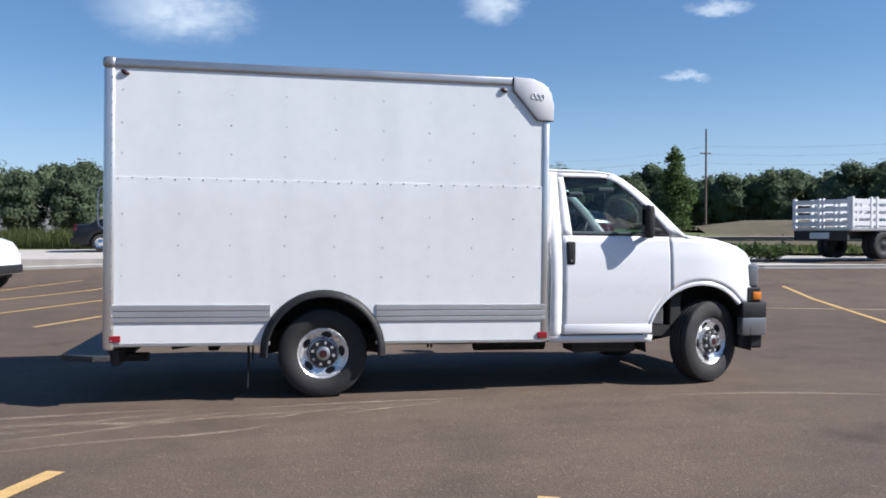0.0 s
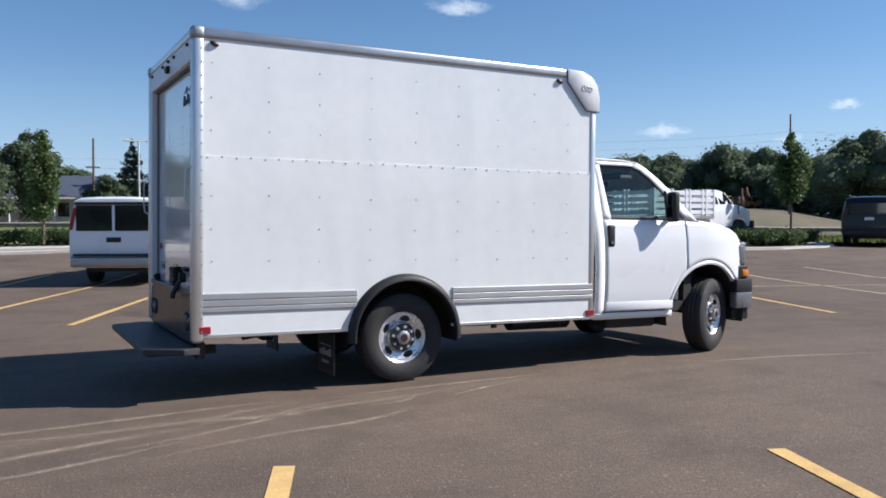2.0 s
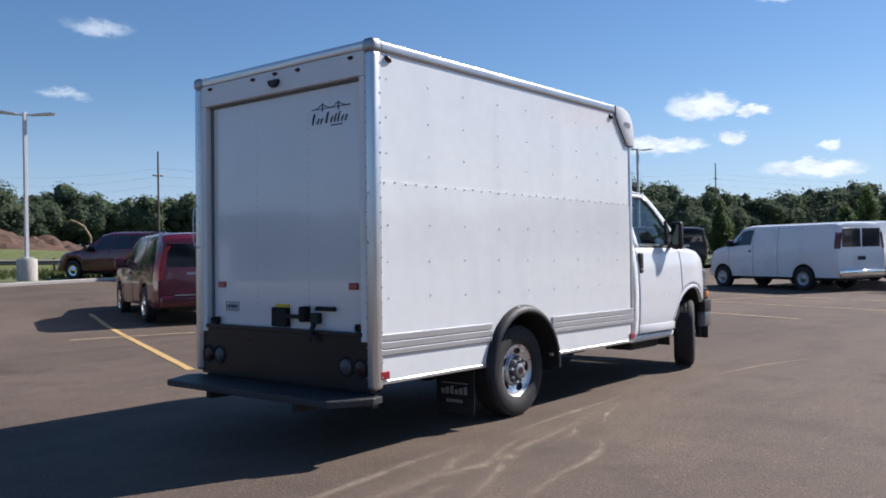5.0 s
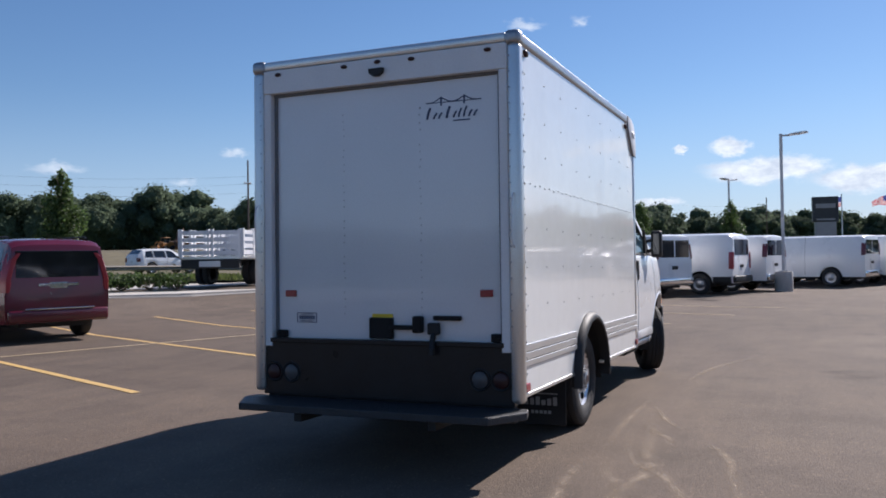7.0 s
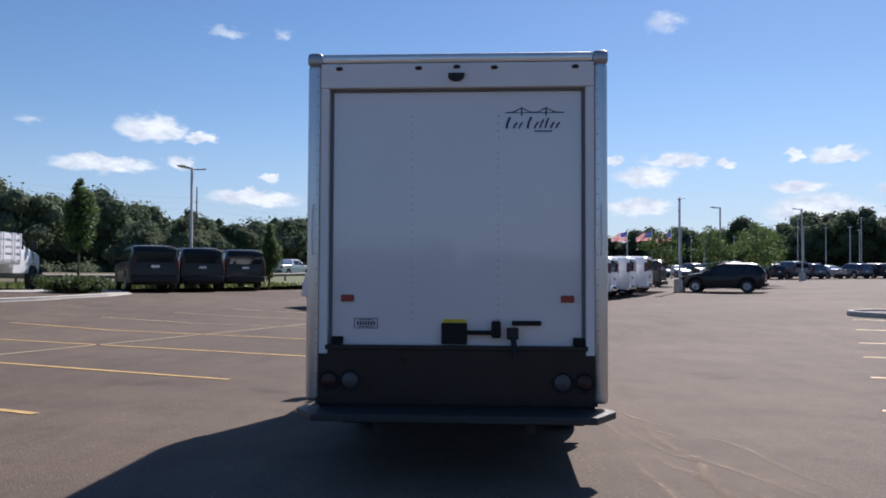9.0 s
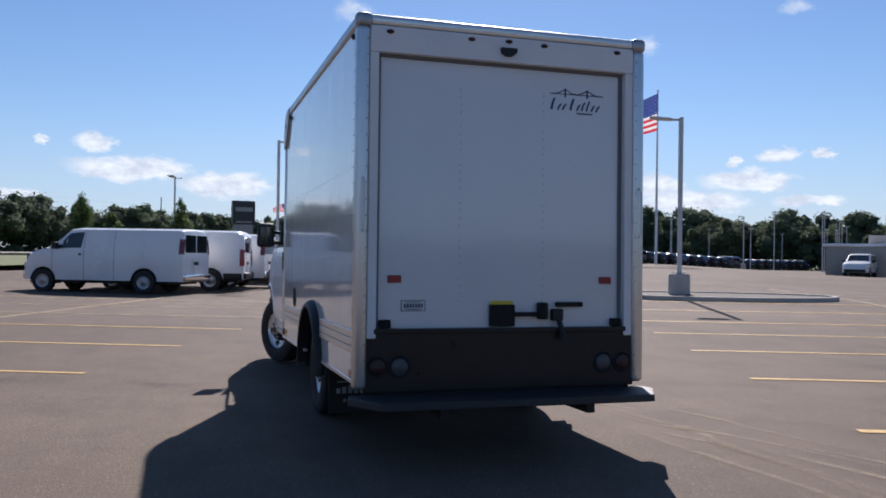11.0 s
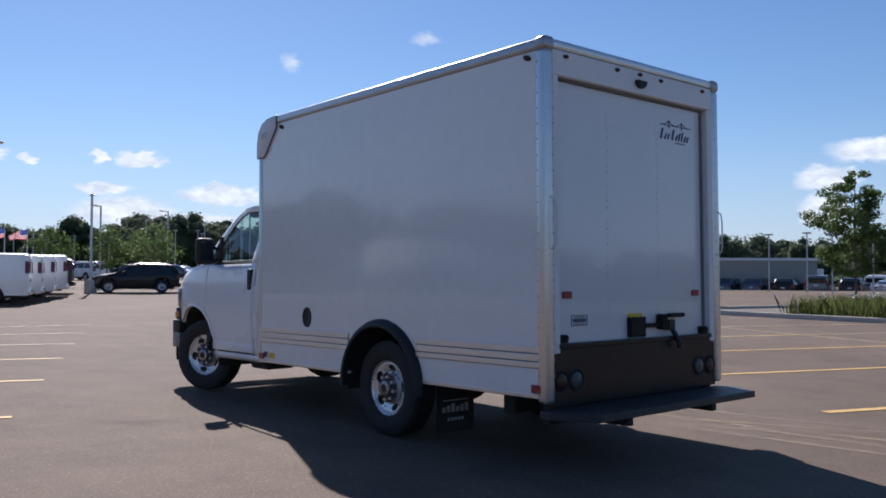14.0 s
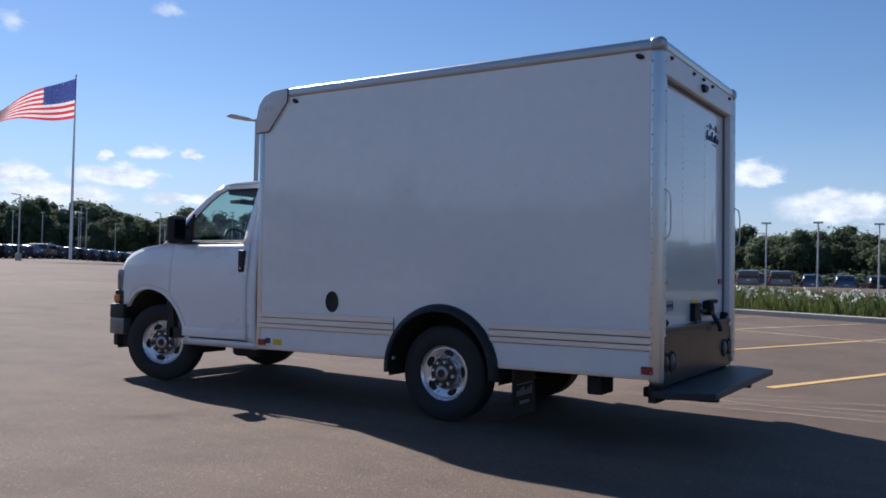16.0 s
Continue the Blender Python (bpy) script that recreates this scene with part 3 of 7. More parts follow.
def arch_low(x, xc, zc, r, floor):
    d = r * r - (x - xc) ** 2
    return max(floor, zc + math.sqrt(d)) if d > 0 else floor


def spaced(a, b, step, extra=()):
    n = max(1, round((b - a) / step))
    return sorted({round(a + (b - a) * k / n, 4) for k in range(n + 1)} | {round(e, 4) for e in extra if a < e < b})


for s in (-1, 1):
    # lower side sheet with the wheel opening
    bm = BM()
    xs = spaced(-1.74, X1, 0.06, [k * 0.02 - 0.5 for k in range(51)])
    rows = []
    for x in xs:
        lo = arch_low(x, 0, R_Z, 0.50, ZB)
        rows.append([(x, s * (HALF - 0.012), lo + (1.87 - lo) * k / 8) for k in range(9)])
    grid(bm, rows)
    solid(part("side_panel", bm, BOX_WHITE, truck, "smooth white riveted lower side panel"), 0.024)
    bm = BM()
    grid(bm, [[(x, s * (HALF - 0.014), 1.85 + 0.92 * k / 5) for k in range(6)] for x in spaced(-1.74, X1, 0.2)])
    solid(part("side_panel", bm, BOX_WHITE, truck, "smooth white riveted upper side panel"), 0.02)
    # rivets in columns, and along the lap joint
    bm = BM()
    if s < 0:
        for x in (-1.65, -1.20, -0.78, -0.33, 0.09, 0.50, 0.91, 1.30, 1.68):
            for z in (2.58, 2.32, 2.07, 1.57, 1.31, 1.06):
                xx, zz = x + random.uniform(-0.006, 0.006), z + random.uniform(-0.008, 0.008)
                lathe(bm, [(0.0065, 0.0), (0.0045, 0.0035), (0.0005, 0.0055)], 7, Matrix.Translation((xx, s * (HALF - (0.004 if z > 1.87 else 0)), zz)) @ Matrix.Rotation(radians(90 if s < 0 else -90), 4, 'X'))
    for k in range(33):
        x = -1.68 + 3.6 * k / 32
        q = 1.0 if s < 0 else 0.55
        lathe(bm, [(0.0075 * q, 0.0), (0.005 * q, 0.004 * q), (0.0005, 0.0065 * q)], 7, Matrix.Translation((x, s * HALF, 1.858 + (0.008 if k % 2 else 0))) @ Matrix.Rotation(radians(90 if s < 0 else -90), 4, 'X'))
    tagged(part("rivets", bm, RIVET, truck, "rows of small grey rivet heads"), kind="stuff")
    # aluminium rub rails on a dark strip, broken by the wheel opening
    for a, b in ((-1.74, -0.45), (0.45, X1 - 0.01)):
        # the strip's dark colour stands for the thin shadow lines between rails
        bm = BM()
        box(bm, a, b, s * HALF, s * (HALF + 0.003), 0.665, 0.812)
        part("rub_band", bm, SEAL_AND_SHADE, truck, "strip coloured dark as the shadow lines between the rails")
        for z0_, z1_ in ((0.668, 0.706), (0.711, 0.759), (0.764, 0.812)):
            bm = BM()
            box(bm, a, b, s * (HALF + 0.002), s * (HALF + 0.012), z0_, z1_, 0.004, 2)
            part("rub_rail", bm, BAND, truck, "flat aluminium rub rail")
        bm = BM()
        box(bm, a, b, s * (HALF - 0.035), s * (HALF + 0.006), ZB - 0.022, ZB + 0.006, 0.004)
        part("skirt_rail", bm, ALU, truck)
    # black flare round the rear wheel
    bm = BM()
    prof = [(0.472, -0.03), (0.470, 0.052), (0.480, 0.060), (0.500, 0.058), (0.520, 0.040), (0.534, 0.012), (0.536, 0.0)]
    n = 30
    rows = []
    for k in range(n + 1):
        a = radians(-4 + 188 * k / n)
        rows.append([(r * math.cos(a), s * (HALF + o), R_Z + 0.02 + r * math.sin(a)) for r, o in prof])
    grid(bm, rows)
    part("fender_flare", bm, BLACK, truck, "black rubber wheel arch flare", smooth=True)
    # wheel housing
    bm = BM()
    rows = []
    for k in range(21):
        a = radians(-6 + 192 * k / 20)
        rows.append([(0.52 * math.cos(a), s * y, R_Z + 0.52 * math.sin(a)) for y in (HALF - 0.03, 0.55)])
    grid(bm, rows)
    c = bm.verts.new((0, s * 0.55, R_Z))
    bm.verts.ensure_lookup_table()
    for a_, b_ in zip(rows[:-1], rows[1:]):
        bm.faces.new((bm.verts.new(a_[1]), bm.verts.new(b_[1]), c))
    part("wheel_housing", bm, UNDER, truck)
    # top rail, corner post and castings
    bm = BM()
    box(bm, -1.72, 1.66, s * 0.985, s * (HALF + 0.012), 2.758, ZT, 0.022, 3)
    part("top_rail", bm, RAIL, truck, "aluminium roof rail", smooth=True)
    bm = BM()
    for k in range(30):
        x = -1.62 + 3.2 * k / 29
        lathe(bm, [(0.005, 0.0), (0.0035, 0.002), (0.0005, 0.0025)], 6, Matrix.Translation((x, s * (HALF + 0.012), 2.782)) @ Matrix.Rotation(radians(90 if s < 0 else -90), 4, 'X'))
    tagged(part("rail_rivets", bm, RIVET, truck), kind="stuff")
    bm = BM()
    box(bm, X0 - 0.01, -1.705, s * 0.945, s * (HALF + 0.014), 0.435, 2.765, 0.030, 3)
    part("corner_post", bm, ALU, truck, "polished aluminium rear corner post", smooth=True)
    bm = BM()
    for k in range(22):
        z = 0.52 + 2.16 * k / 21
        lathe(bm, [(0.007, 0.0), (0.005, 0.004), (0.0005, 0.005)], 6, Matrix.Translation((-1.728, s * (HALF + 0.014), z)) @ Matrix.Rotation(radians(90 if s < 0 else -90), 4, 'X'))
        lathe(bm, [(0.007, 0.0), (0.005, 0.004), (0.0005, 0.005)], 6, Matrix.Translation((X0 - 0.010, s * 0.962, z)) @ Matrix.Rotation(radians(-90), 4, 'Y'))
    tagged(part("post_rivets", bm, RIVET, truck), kind="stuff")
    bm = BM()
    box(bm, X0 - 0.018, -1.70, s * 0.93, s * (HALF + 0.020), 2.752, ZT + 0.010, 0.032, 3)
    part("corner_casting", bm, CAST, truck, "grey cast corner cap", smooth=True)
    # front upper corner cap
    bm = BM()
    pts = [(1.66, 2.842), (1.66, 2.722), (1.885, 2.462), (2.035, 2.462), (2.04, 2.60), (2.01, 2.715), (1.945, 2.79), (1.84, 2.832)]
    prism(bm, pts, "y", s * 0.90, s * (HALF + 0.016), 0.012)
    part("front_corner_cap", bm, CAP_GREY, truck, "pale grey rounded front corner cap", smooth=True)
    bm = BM()
    tube(bm, [(1.655, s * (HALF + 0.012), 2.835), (1.655, s * (HALF + 0.012), 2.718), (1.88, s * (HALF + 0.012), 2.457), (2.03, s * (HALF + 0.012), 2.457)], 0.0045, 5)
    part("cap_seam", bm, BLACK, truck, "dark seam along the corner cap")
    for x, z in ((1.845, 2.675), (1.885, 2.672), (1.925, 2.667)):
        bm = BM()
        tube(bm, [(x + 0.017 * math.cos(a), s * (HALF + 0.018), z + 0.026 * math.sin(a)) for a in [k * math.pi / 4 for k in range(9)]], 0.004, 5)
        part("cap_emboss", bm, CAP_GREY, truck, "plain embossed ring")
    bm = BM()
    box(bm, 1.945, 2.0, s * 0.97, s * (HALF + 0.008), ZB - 0.02, 2.47, 0.012, 2)
    part("front_post", bm, ALU, truck, smooth=True)
    # side marker lamps
    for x, z in ((-1.632, 2.722), (1.572, 2.716)):
        bm = BM()
        m_ = Matrix.Translation((x, s * (HALF + 0.002), z)) @ Matrix.Rotation(radians(25 * -s), 4, 'Y') @ Matrix.Diagonal((0.036, 0.020, 0.019, 1))
        bmesh.ops.create_uvsphere(bm, u_segments=14, v_segments=8, radius=1, matrix=m_)
        part("marker_lamp", bm, RED_DARK, truck, "small dark red oval marker lamp", smooth=True)
    for x in (-1.700, 1.955 - (0.0 if s < 0 else 0.03)):
        bm = BM()
        box(bm, x - 0.045, x + 0.045, s * HALF, s * (HALF + 0.016), 0.505, 0.560, 0.006, 2)
        part("side_reflector", bm, RED_LENS, truck, "red rectangular side reflector")

# front wall, roof and floor of the cargo body
bm = BM()
prism(bm, [(1.90, ZB), (X1, ZB), (2.0, 2.40), (2.005, 2.62), (1.97, 2.72), (1.90, 2.79), (1.80, 2.825), (1.70, 2.835), (1.70, 2.80), (1.86, 2.74), (1.90, 2.6)], "y", -0.975, 0.975)
part("front_wall", bm, BOX_WHITE, truck, "white rounded front bulkhead", smooth=True)
bm = BM()
box(bm, -1.70, 1.70, -0.985, 0.985, 2.80, 2.832)
part("roof", bm, FRAME_WHITE, truck)
bm = BM()
for a, b, w_ in ((-1.70, -0.55, 0.98), (-0.55, 0.55, 0.54), (0.55, 1.90, 0.98)):
    box(bm, a, b, -w_, w_, 0.62, 0.70)
box(bm, -1.70, 1.90, -0.55, 0.55, 0.56, 0.62)
part("cargo_floor", bm, UNDER, truck)
# rear frame
bm = BM()
box(bm, X0, -1.70, -0.945, 0.945, 2.600, 2.772, 0.006)
part("rear_header", bm, FRAME_WHITE, truck, "white painted rear header")
bm = BM()
box(bm, X0 - 0.006, -1.70, -0.94, 0.94, 2.772, ZT, 0.02, 2)
part("rear_rail", bm, ALU, truck, smooth=True)
for s in (-1, 1):
    bm = BM()
    box(bm, X0 + 0.004, -1.62, s * 0.885, s * 0.945, 0.76, 2.600, 0.005)
    part("door_jamb", bm, FRAME_WHITE, truck, "white painted door jamb")
    bm = BM()
    box(bm, -1.738, -1.65, s * 0.862, s * 0.886, 0.82, 2.600, 0.003)
    part("door_seal", bm, SEAL_AND_SHADE, truck)
bm = BM()
box(bm, -1.748, -1.66, -0.886, 0.886, 2.582, 2.603, 0.004)
part("header_seal", bm, SEAL_AND_SHADE, truck)
# roll-up door of seven panels
for k in range(7):
    bm = BM()
    z = 0.822 + 0.252 * k
    box(bm, -1.724, -1.696, -0.872, 0.872, z, z + 0.252, 0.0004)
    part("door_panel", bm, DOOR_WHITE, truck)
bm = BM()
for y in (0.31, -0.29):
    for k in range(1, 7):
        z0 = 0.822 + 0.252 * k
        for o in (-0.075, -0.028, 0.028, 0.075):
            lathe(bm, [(0.0075, 0.0), (0.0055, 0.003), (0.0005, 0.004)], 6, Matrix.Translation((-1.724, y + random.uniform(-0.004, 0.004), z0 + o)) @ Matrix.Rotation(radians(-90), 4, 'Y'))
tagged(part("door_rivets", bm, BOLT, truck, "columns of small dull bolts"), kind="stuff")
# rear marker lamps, and the lamp over the door
for y in (0.815, 0.262, -0.003, -0.262, -0.815):
    bm = BM()
    bmesh.ops.create_uvsphere(bm, u_segments=14, v_segments=8, radius=1, matrix=Matrix.Translation((X0 - 0.002, y, 2.735 if abs(y) > 0.1 else 2.742)) @ Matrix.Diagonal((0.018, 0.026, 0.014, 1)))
    part("marker_lamp", bm, RED_DARK, truck, "small dark red oval marker lamp", smooth=True)
bm = BM()
prism(bm, [(-0.058, 2.695), (0.058, 2.695), (0.052, 2.662), (0.022, 2.64), (-0.022, 2.64), (-0.052, 2.662)], "x", X0 - 0.03, X0 + 0.01, 0.004)
part("rear_camera", bm, BLACK, truck, "black camera housing over the door")
# red reflectors, sticker, emblem
for y in (0.755, -0.765):
    bm = BM()
    box(bm, -1.74, -1.722, y - 0.045, y + 0.045, 1.118, 1.166, 0.006, 2)
    part("reflector", bm, RED_LENS, truck, "red rectangular reflector")
bm = BM()
y0, z0, w_, h_ = 0.625, 0.968, 0.165, 0.072
for a, b, c, d in ((0, w_, 0, 0.004), (0, w_, h_ - 0.004, h_), (0, 0.004, 0, h_), (w_ - 0.004, w_, 0, h_)):
    box(bm, -1.728, -1.723, y0 - w_ / 2 + a, y0 - w_ / 2 + b, z0 - h_ / 2 + c, z0 - h_ / 2 + d)
for k in range(7):
    yy = y0 + w_ / 2 - 0.026 - k * 0.019
    box(bm, -1.728, -1.723, yy - 0.006, yy + 0.006, z0 - 0.014, z0 + 0.014)
box(bm, -1.728, -1.723, y0 - 0.05, y0 + 0.05, z0 + 0.022, z0 + 0.027)
box(bm, -1.728, -1.723, y0 - 0.055, y0 + 0.055, z0 - 0.027, z0 - 0.022)
part("maker_sticker", bm, LOGO_BLUE, truck, "framed sticker with plain dark bars")
bm = BM()
cz = 2.455
cable = [(-0.34 - 0.40 * t, cz - 0.022 + 0.05 * (math.exp(-((t - 0.28) / 0.10) ** 2) + math.exp(-((t - 0.70) / 0.10) ** 2)) * 0.6) for t in [k / 20 for k in range(21)]]
for (ya, za), (yb, zb_) in zip(cable[:-1], cable[1:]):
    rod(bm, (-1.726, ya, za), (-1.726, yb, zb_), 0.0035, 0.0035, 4)
box(bm, -1.728, -1.723, -0.742, -0.338, cz - 0.026, cz - 0.021)
for t in (0.28, 0.70):
    yy = -0.34 - 0.40 * t
    box(bm, -1.728, -1.723, yy - 0.005, yy + 0.005, cz - 0.045, cz + 0.016)
# slanted strokes stand for the brand lettering
for y_from, heights in ((-0.355, (0.078, 0.04, 0.04)), (-0.50, (0.078, 0.042, 0.06, 0.07, 0.042, 0.04))):
    for k, tall in enumerate(heights):
        yy = y_from - 0.037 * k - (0.012 if k else 0)
        tube(bm, [(-1.727, yy + 0.008, cz - 0.132), (-1.727, yy, cz - 0.132 + 0.5 * tall), (-1.727, yy - 0.016, cz - 0.132 + tall)], 0.006 if k else 0.008, 6)
box(bm, -1.728, -1.723, -0.66, -0.54, cz - 0.157, cz - 0.148)
part("emblem", bm, LOGO_BLUE, truck, "navy bridge outline over plain slanted strokes")
# latch, lock handle and straps
bm = BM()
box(bm, -1.736, -1.722, -0.072, 0.088, 0.925, 1.0, 0.004)
part("warning_sticker", bm, YELLOW, truck, "yellow warning sticker")
bm = BM()
box(bm, -1.764, -1.722, -0.078, 0.098, 0.830, 0.975, 0.006, 2)
box(bm, -1.771, -1.736, -0.27, -0.06, 0.895, 0.925, 0.005)
box(bm, -1.796, -1.726, -0.31, -0.245, 0.875, 0.990, 0.012, 2)
rod(bm, (-1.786, -0.278, 0.90), (-1.786, -0.278, 0.985), 0.02, 0.02, 10)
for y, z in ((0.08, 0.955), (-0.06, 0.955), (0.08, 0.845), (-0.06, 0.845)):
    rod(bm, (-1.766, y, z), (-1.772, y, z), 0.008, 0.006, 6)
part("door_latch", bm, BLACK_METAL, truck, "black steel door latch with lever")
bm = BM()
box(bm, -1.758, -1.724, -0.585, -0.385, 0.960, 0.992, 0.006, 2)
rod(bm, (-1.758, -0.40, 0.976), (-1.766, -0.40, 0.976), 0.008, 0.006, 6)
rod(bm, (-1.758, -0.57, 0.976), (-1.766, -0.57, 0.976), 0.008, 0.006, 6)
part("pull_handle", bm, BLACK_METAL, truck, "black pull handle")
bm = BM()
box(bm, -1.776, -1.724, -0.43, -0.35, 0.865, 0.945, 0.008, 2)
tube(bm, [(-1.771, -0.395, 0.87), (-1.801, -0.40, 0.82), (-1.826, -0.405, 0.77), (-1.828, -0.405, 0.735)], 0.020, 6)
part("pull_strap", bm, BLACK, truck, "black hanging pull strap")
for y in (0.82, -0.84):
    bm = BM()
    box(bm, -1.766, -1.724, y - 0.038, y + 0.038, 0.826, 0.878, 0.005)
    rod(bm, (-1.766, y + 0.018, 0.855), (-1.778, y + 0.018, 0.855), 0.011, 0.011, 8)
    rod(bm, (-1.766, y - 0.018, 0.855), (-1.778, y - 0.018, 0.855), 0.011, 0.011, 8)
    part("roller_bracket", bm, BLACK_METAL, truck, "black roller bracket")
# grab handles beside the door
for s in (-1, 1):
    bm = BM()
    tube(bm, [(X0 - 0.01, s * 0.985, 1.79), (X0 - 0.045, s * 0.985, 1.765), (X0 - 0.055, s * 0.985, 1.70), (X0 - 0.055, s * 0.985, 1.52), (X0 - 0.045, s * 0.985, 1.465), (X0 - 0.01, s * 0.985, 1.44)], 0.0055, 8)
    part("grab_handle", bm, CAP_GREY, truck, "bent metal grab handle", smooth=True)
# black lower rear panel with lamps
bm = BM()
box(bm, -1.775, -1.70, -0.965, 0.965, 0.415, 0.812, 0.004)
box(bm, -1.79, -1.70, -0.90, 0.90, 0.79, 0.822, 0.004)
part("rear_sill", bm, SILL, truck, "black steel rear sill")
for y, r, mt, lb in ((0.725, 0.058, LENS_DULL, "clear round reversing lamp"), (-0.728, 0.058, LENS_DULL, "clear round reversing lamp"), (0.872, 0.055, RED_DARK, "red round tail lamp"), (-0.875, 0.055, RED_DARK, "red round tail lamp")):
    bm = BM()
    lathe(bm, [(0.0005, 0.022), (r * 0.6, 0.019), (r * 0.92, 0.010), (r, 0.0)], 20, Matrix.Translation((-1.775, y, 0.578)) @ Matrix.Rotation(radians(-90), 4, 'Y'))
    part("rear_lamp", bm, mt, truck, lb, smooth=True)
    bm = BM()
    lathe(bm, [(r, 0.0), (r + 0.012, 0.012), (r + 0.020, 0.0)], 20, Matrix.Translation((-1.775, y, 0.578)) @ Matrix.Rotation(radians(-90), 4, 'Y'))
    part("lamp_grommet", bm, RUBBER, truck, smooth=True)
# step bumper
bm = BM()
prism(bm, [(-1.74, -1.045), (-1.86, -1.075), (-2.14, -0.92), (-2.14, 0.92), (-1.86, 1.075), (-1.74, 1.045)], "z", 0.352, 0.400, 0.006)
part("step_bumper", bm, TREAD, truck, "dark grey tread plate step bumper")
bm = BM()
for y in (-0.5, 0.5):
    box(bm, -2.05, -1.5, y - 0.03, y + 0.03, 0.28, 0.352, 0.004)
box(bm, -1.74, -1.68, -0.95, 0.95, 0.30, 0.43, 0.004)
part("bumper_bracket", bm, UNDER, truck)
# mud flaps
for s in (-1, 1):
    bm = BM()
    box(bm, -0.640, -0.628, s * 0.60, s * 0.985, 0.10, 0.50, 0.003)
    flap = part("mud_flap", bm, BLACK, truck, "black rubber mud flap with plain pale bars")
    bm = BM()
    for k in range(6):
        y = s * 0.79 + 0.12 - k * 0.046
        box(bm, -0.643, -0.6395, y - 0.016, y + 0.016, 0.25, 0.29 + 0.012 * (k % 3))
    for k in range(5):
        y = s * 0.79 + 0.07 - k * 0.034
        box(bm, -0.643, -0.6395, y - 0.012, y + 0.012, 0.185, 0.21)
    box(bm, -0.643, -0.6395, s * 0.79 - 0.13, s * 0.79 + 0.13, 0.335, 0.343)
    part("flap_print", bm, SIGN_GREY, flap)
# chassis
bm = BM()
for y in (-0.40, 0.40):
    box(bm, -1.70, 4.0, y - 0.035, y + 0.035, 0.46, 0.60, 0.006)
for x in (-1.2, -0.6, 0.75, 1.6, 2.4, 3.2):
    box(bm, x - 0.04, x + 0.04, -0.40, 0.40, 0.48, 0.56)
for x in (-1.5, -0.9, 0.62, 0.95, 1.4, 1.75):
    box(bm, x - 0.03, x + 0.03, -0.98, 0.98, 0.56, 0.63)
part("chassis_frame", bm, UNDER, truck, "dark steel chassis frame")
bm = BM()
rod(bm, (0, -0.85, R_Z), (0, 0.85, R_Z), 0.05, 0.05, 12)
bmesh.ops.create_uvsphere(bm, u_segments=16, v_segments=10, radius=0.17, matrix=Matrix.Translation((0, 0.05, R_Z)))
rod(bm, (0.1, 0.05, R_Z + 0.02), (2.6, 0.0, 0.50), 0.04, 0.04, 10)
for y in (-0.52, 0.52):
    tube(bm, [(-0.8, y, 0.52), (-0.4, y, 0.42), (0, y, 0.36), (0.4, y, 0.42), (0.8, y, 0.52)], 0.03, 6)
part("rear_axle", bm, UNDER, truck)
bm = BM()
box(bm, 0.80, 1.75, 0.42, 0.80, 0.45, 0.60, 0.05, 2)
part("fuel_tank", bm, UNDER, truck)
bm = BM()
tube(bm, [(3.0, -0.2, 0.42), (1.9, -0.25, 0.40), (1.2, -0.3, 0.40), (0.6, -0.55, 0.44), (0.1, -0.55, 0.60), (-0.7, -0.5, 0.50), (-1.3, -0.6, 0.42)], 0.035, 8)
rod(bm, (2.2, -0.28, 0.40), (1.5, -0.28, 0.40), 0.10, 0.10, 12)
box(bm, 2.3, 2.95, -0.85, -0.55, 0.34, 0.50, 0.04, 2)
box(bm, 2.15, 2.50, 0.50, 0.85, 0.36, 0.48, 0.04, 2)
part("exhaust", bm, UNDER, truck, "dark exhaust pipe and silencer")
for x in (0.93, 0.96, 1.64, 1.67):
    bm = BM()
    box(bm, x - 0.008, x + 0.008, -0.93, -0.90, 0.42, 0.56)
    part("hanger_strap", bm, UNDER, truck)
bm = BM()
box(bm, -1.28, -1.16, 0.56, 0.80, 0.30, 0.47, 0.01)
part("spring_hanger", bm, UNDER, truck)
bm = BM()
box(bm, -1.02, -0.92, -0.2, 0.2, 0.32, 0.44, 0.01)
part("hitch_bracket", bm, UNDER, truck)
# small stickers and the fuel cap on the driver's side
bm = BM()
lathe(bm, [(0.0005, 0.0), (0.055, 0.002), (0.066, 0.008), (0.078, 0.010), (0.082, 0.0)], 28, Matrix.Translation((1.11, HALF, 0.925)) @ Matrix.Rotation(radians(-90), 4, 'X') @ Matrix.Diagonal((0.86, 1.12, 1, 1)))
part("fuel_cap", bm, BLACK, truck, "black oval fuel filler cup", smooth=True)
bm = BM()
box(bm, 1.69, 1.79, HALF, HALF + 0.004, 0.515, 0.568)
part("side_sticker", bm, YELLOW, truck, "yellow sticker")
bm = BM()
box(bm, 1.825, 1.885, HALF, HALF + 0.004, 0.525, 0.575)
part("side_sticker", bm, LOGO_BLUE, truck, "small blue sticker")


# cab
CAB_W = lerp_table([(0.45, 0.955), (0.56, 0.985), (0.70, 0.998), (1.0, 1.002), (1.25, 0.988), (1.43, 0.955), (2.02, 0.795)])


def cab_y(x, z):
    return CAB_W(z) - (0.16 * max(0.0, (x - 3.45) / 0.75) ** 2)


HOOD = lerp_table([(3.2, 1.425), (3.40, 1.422), (3.72, 1.385), (3.92, 1.335), (4.02, 1.29), (4.09, 1.20), (4.13, 1.05)])


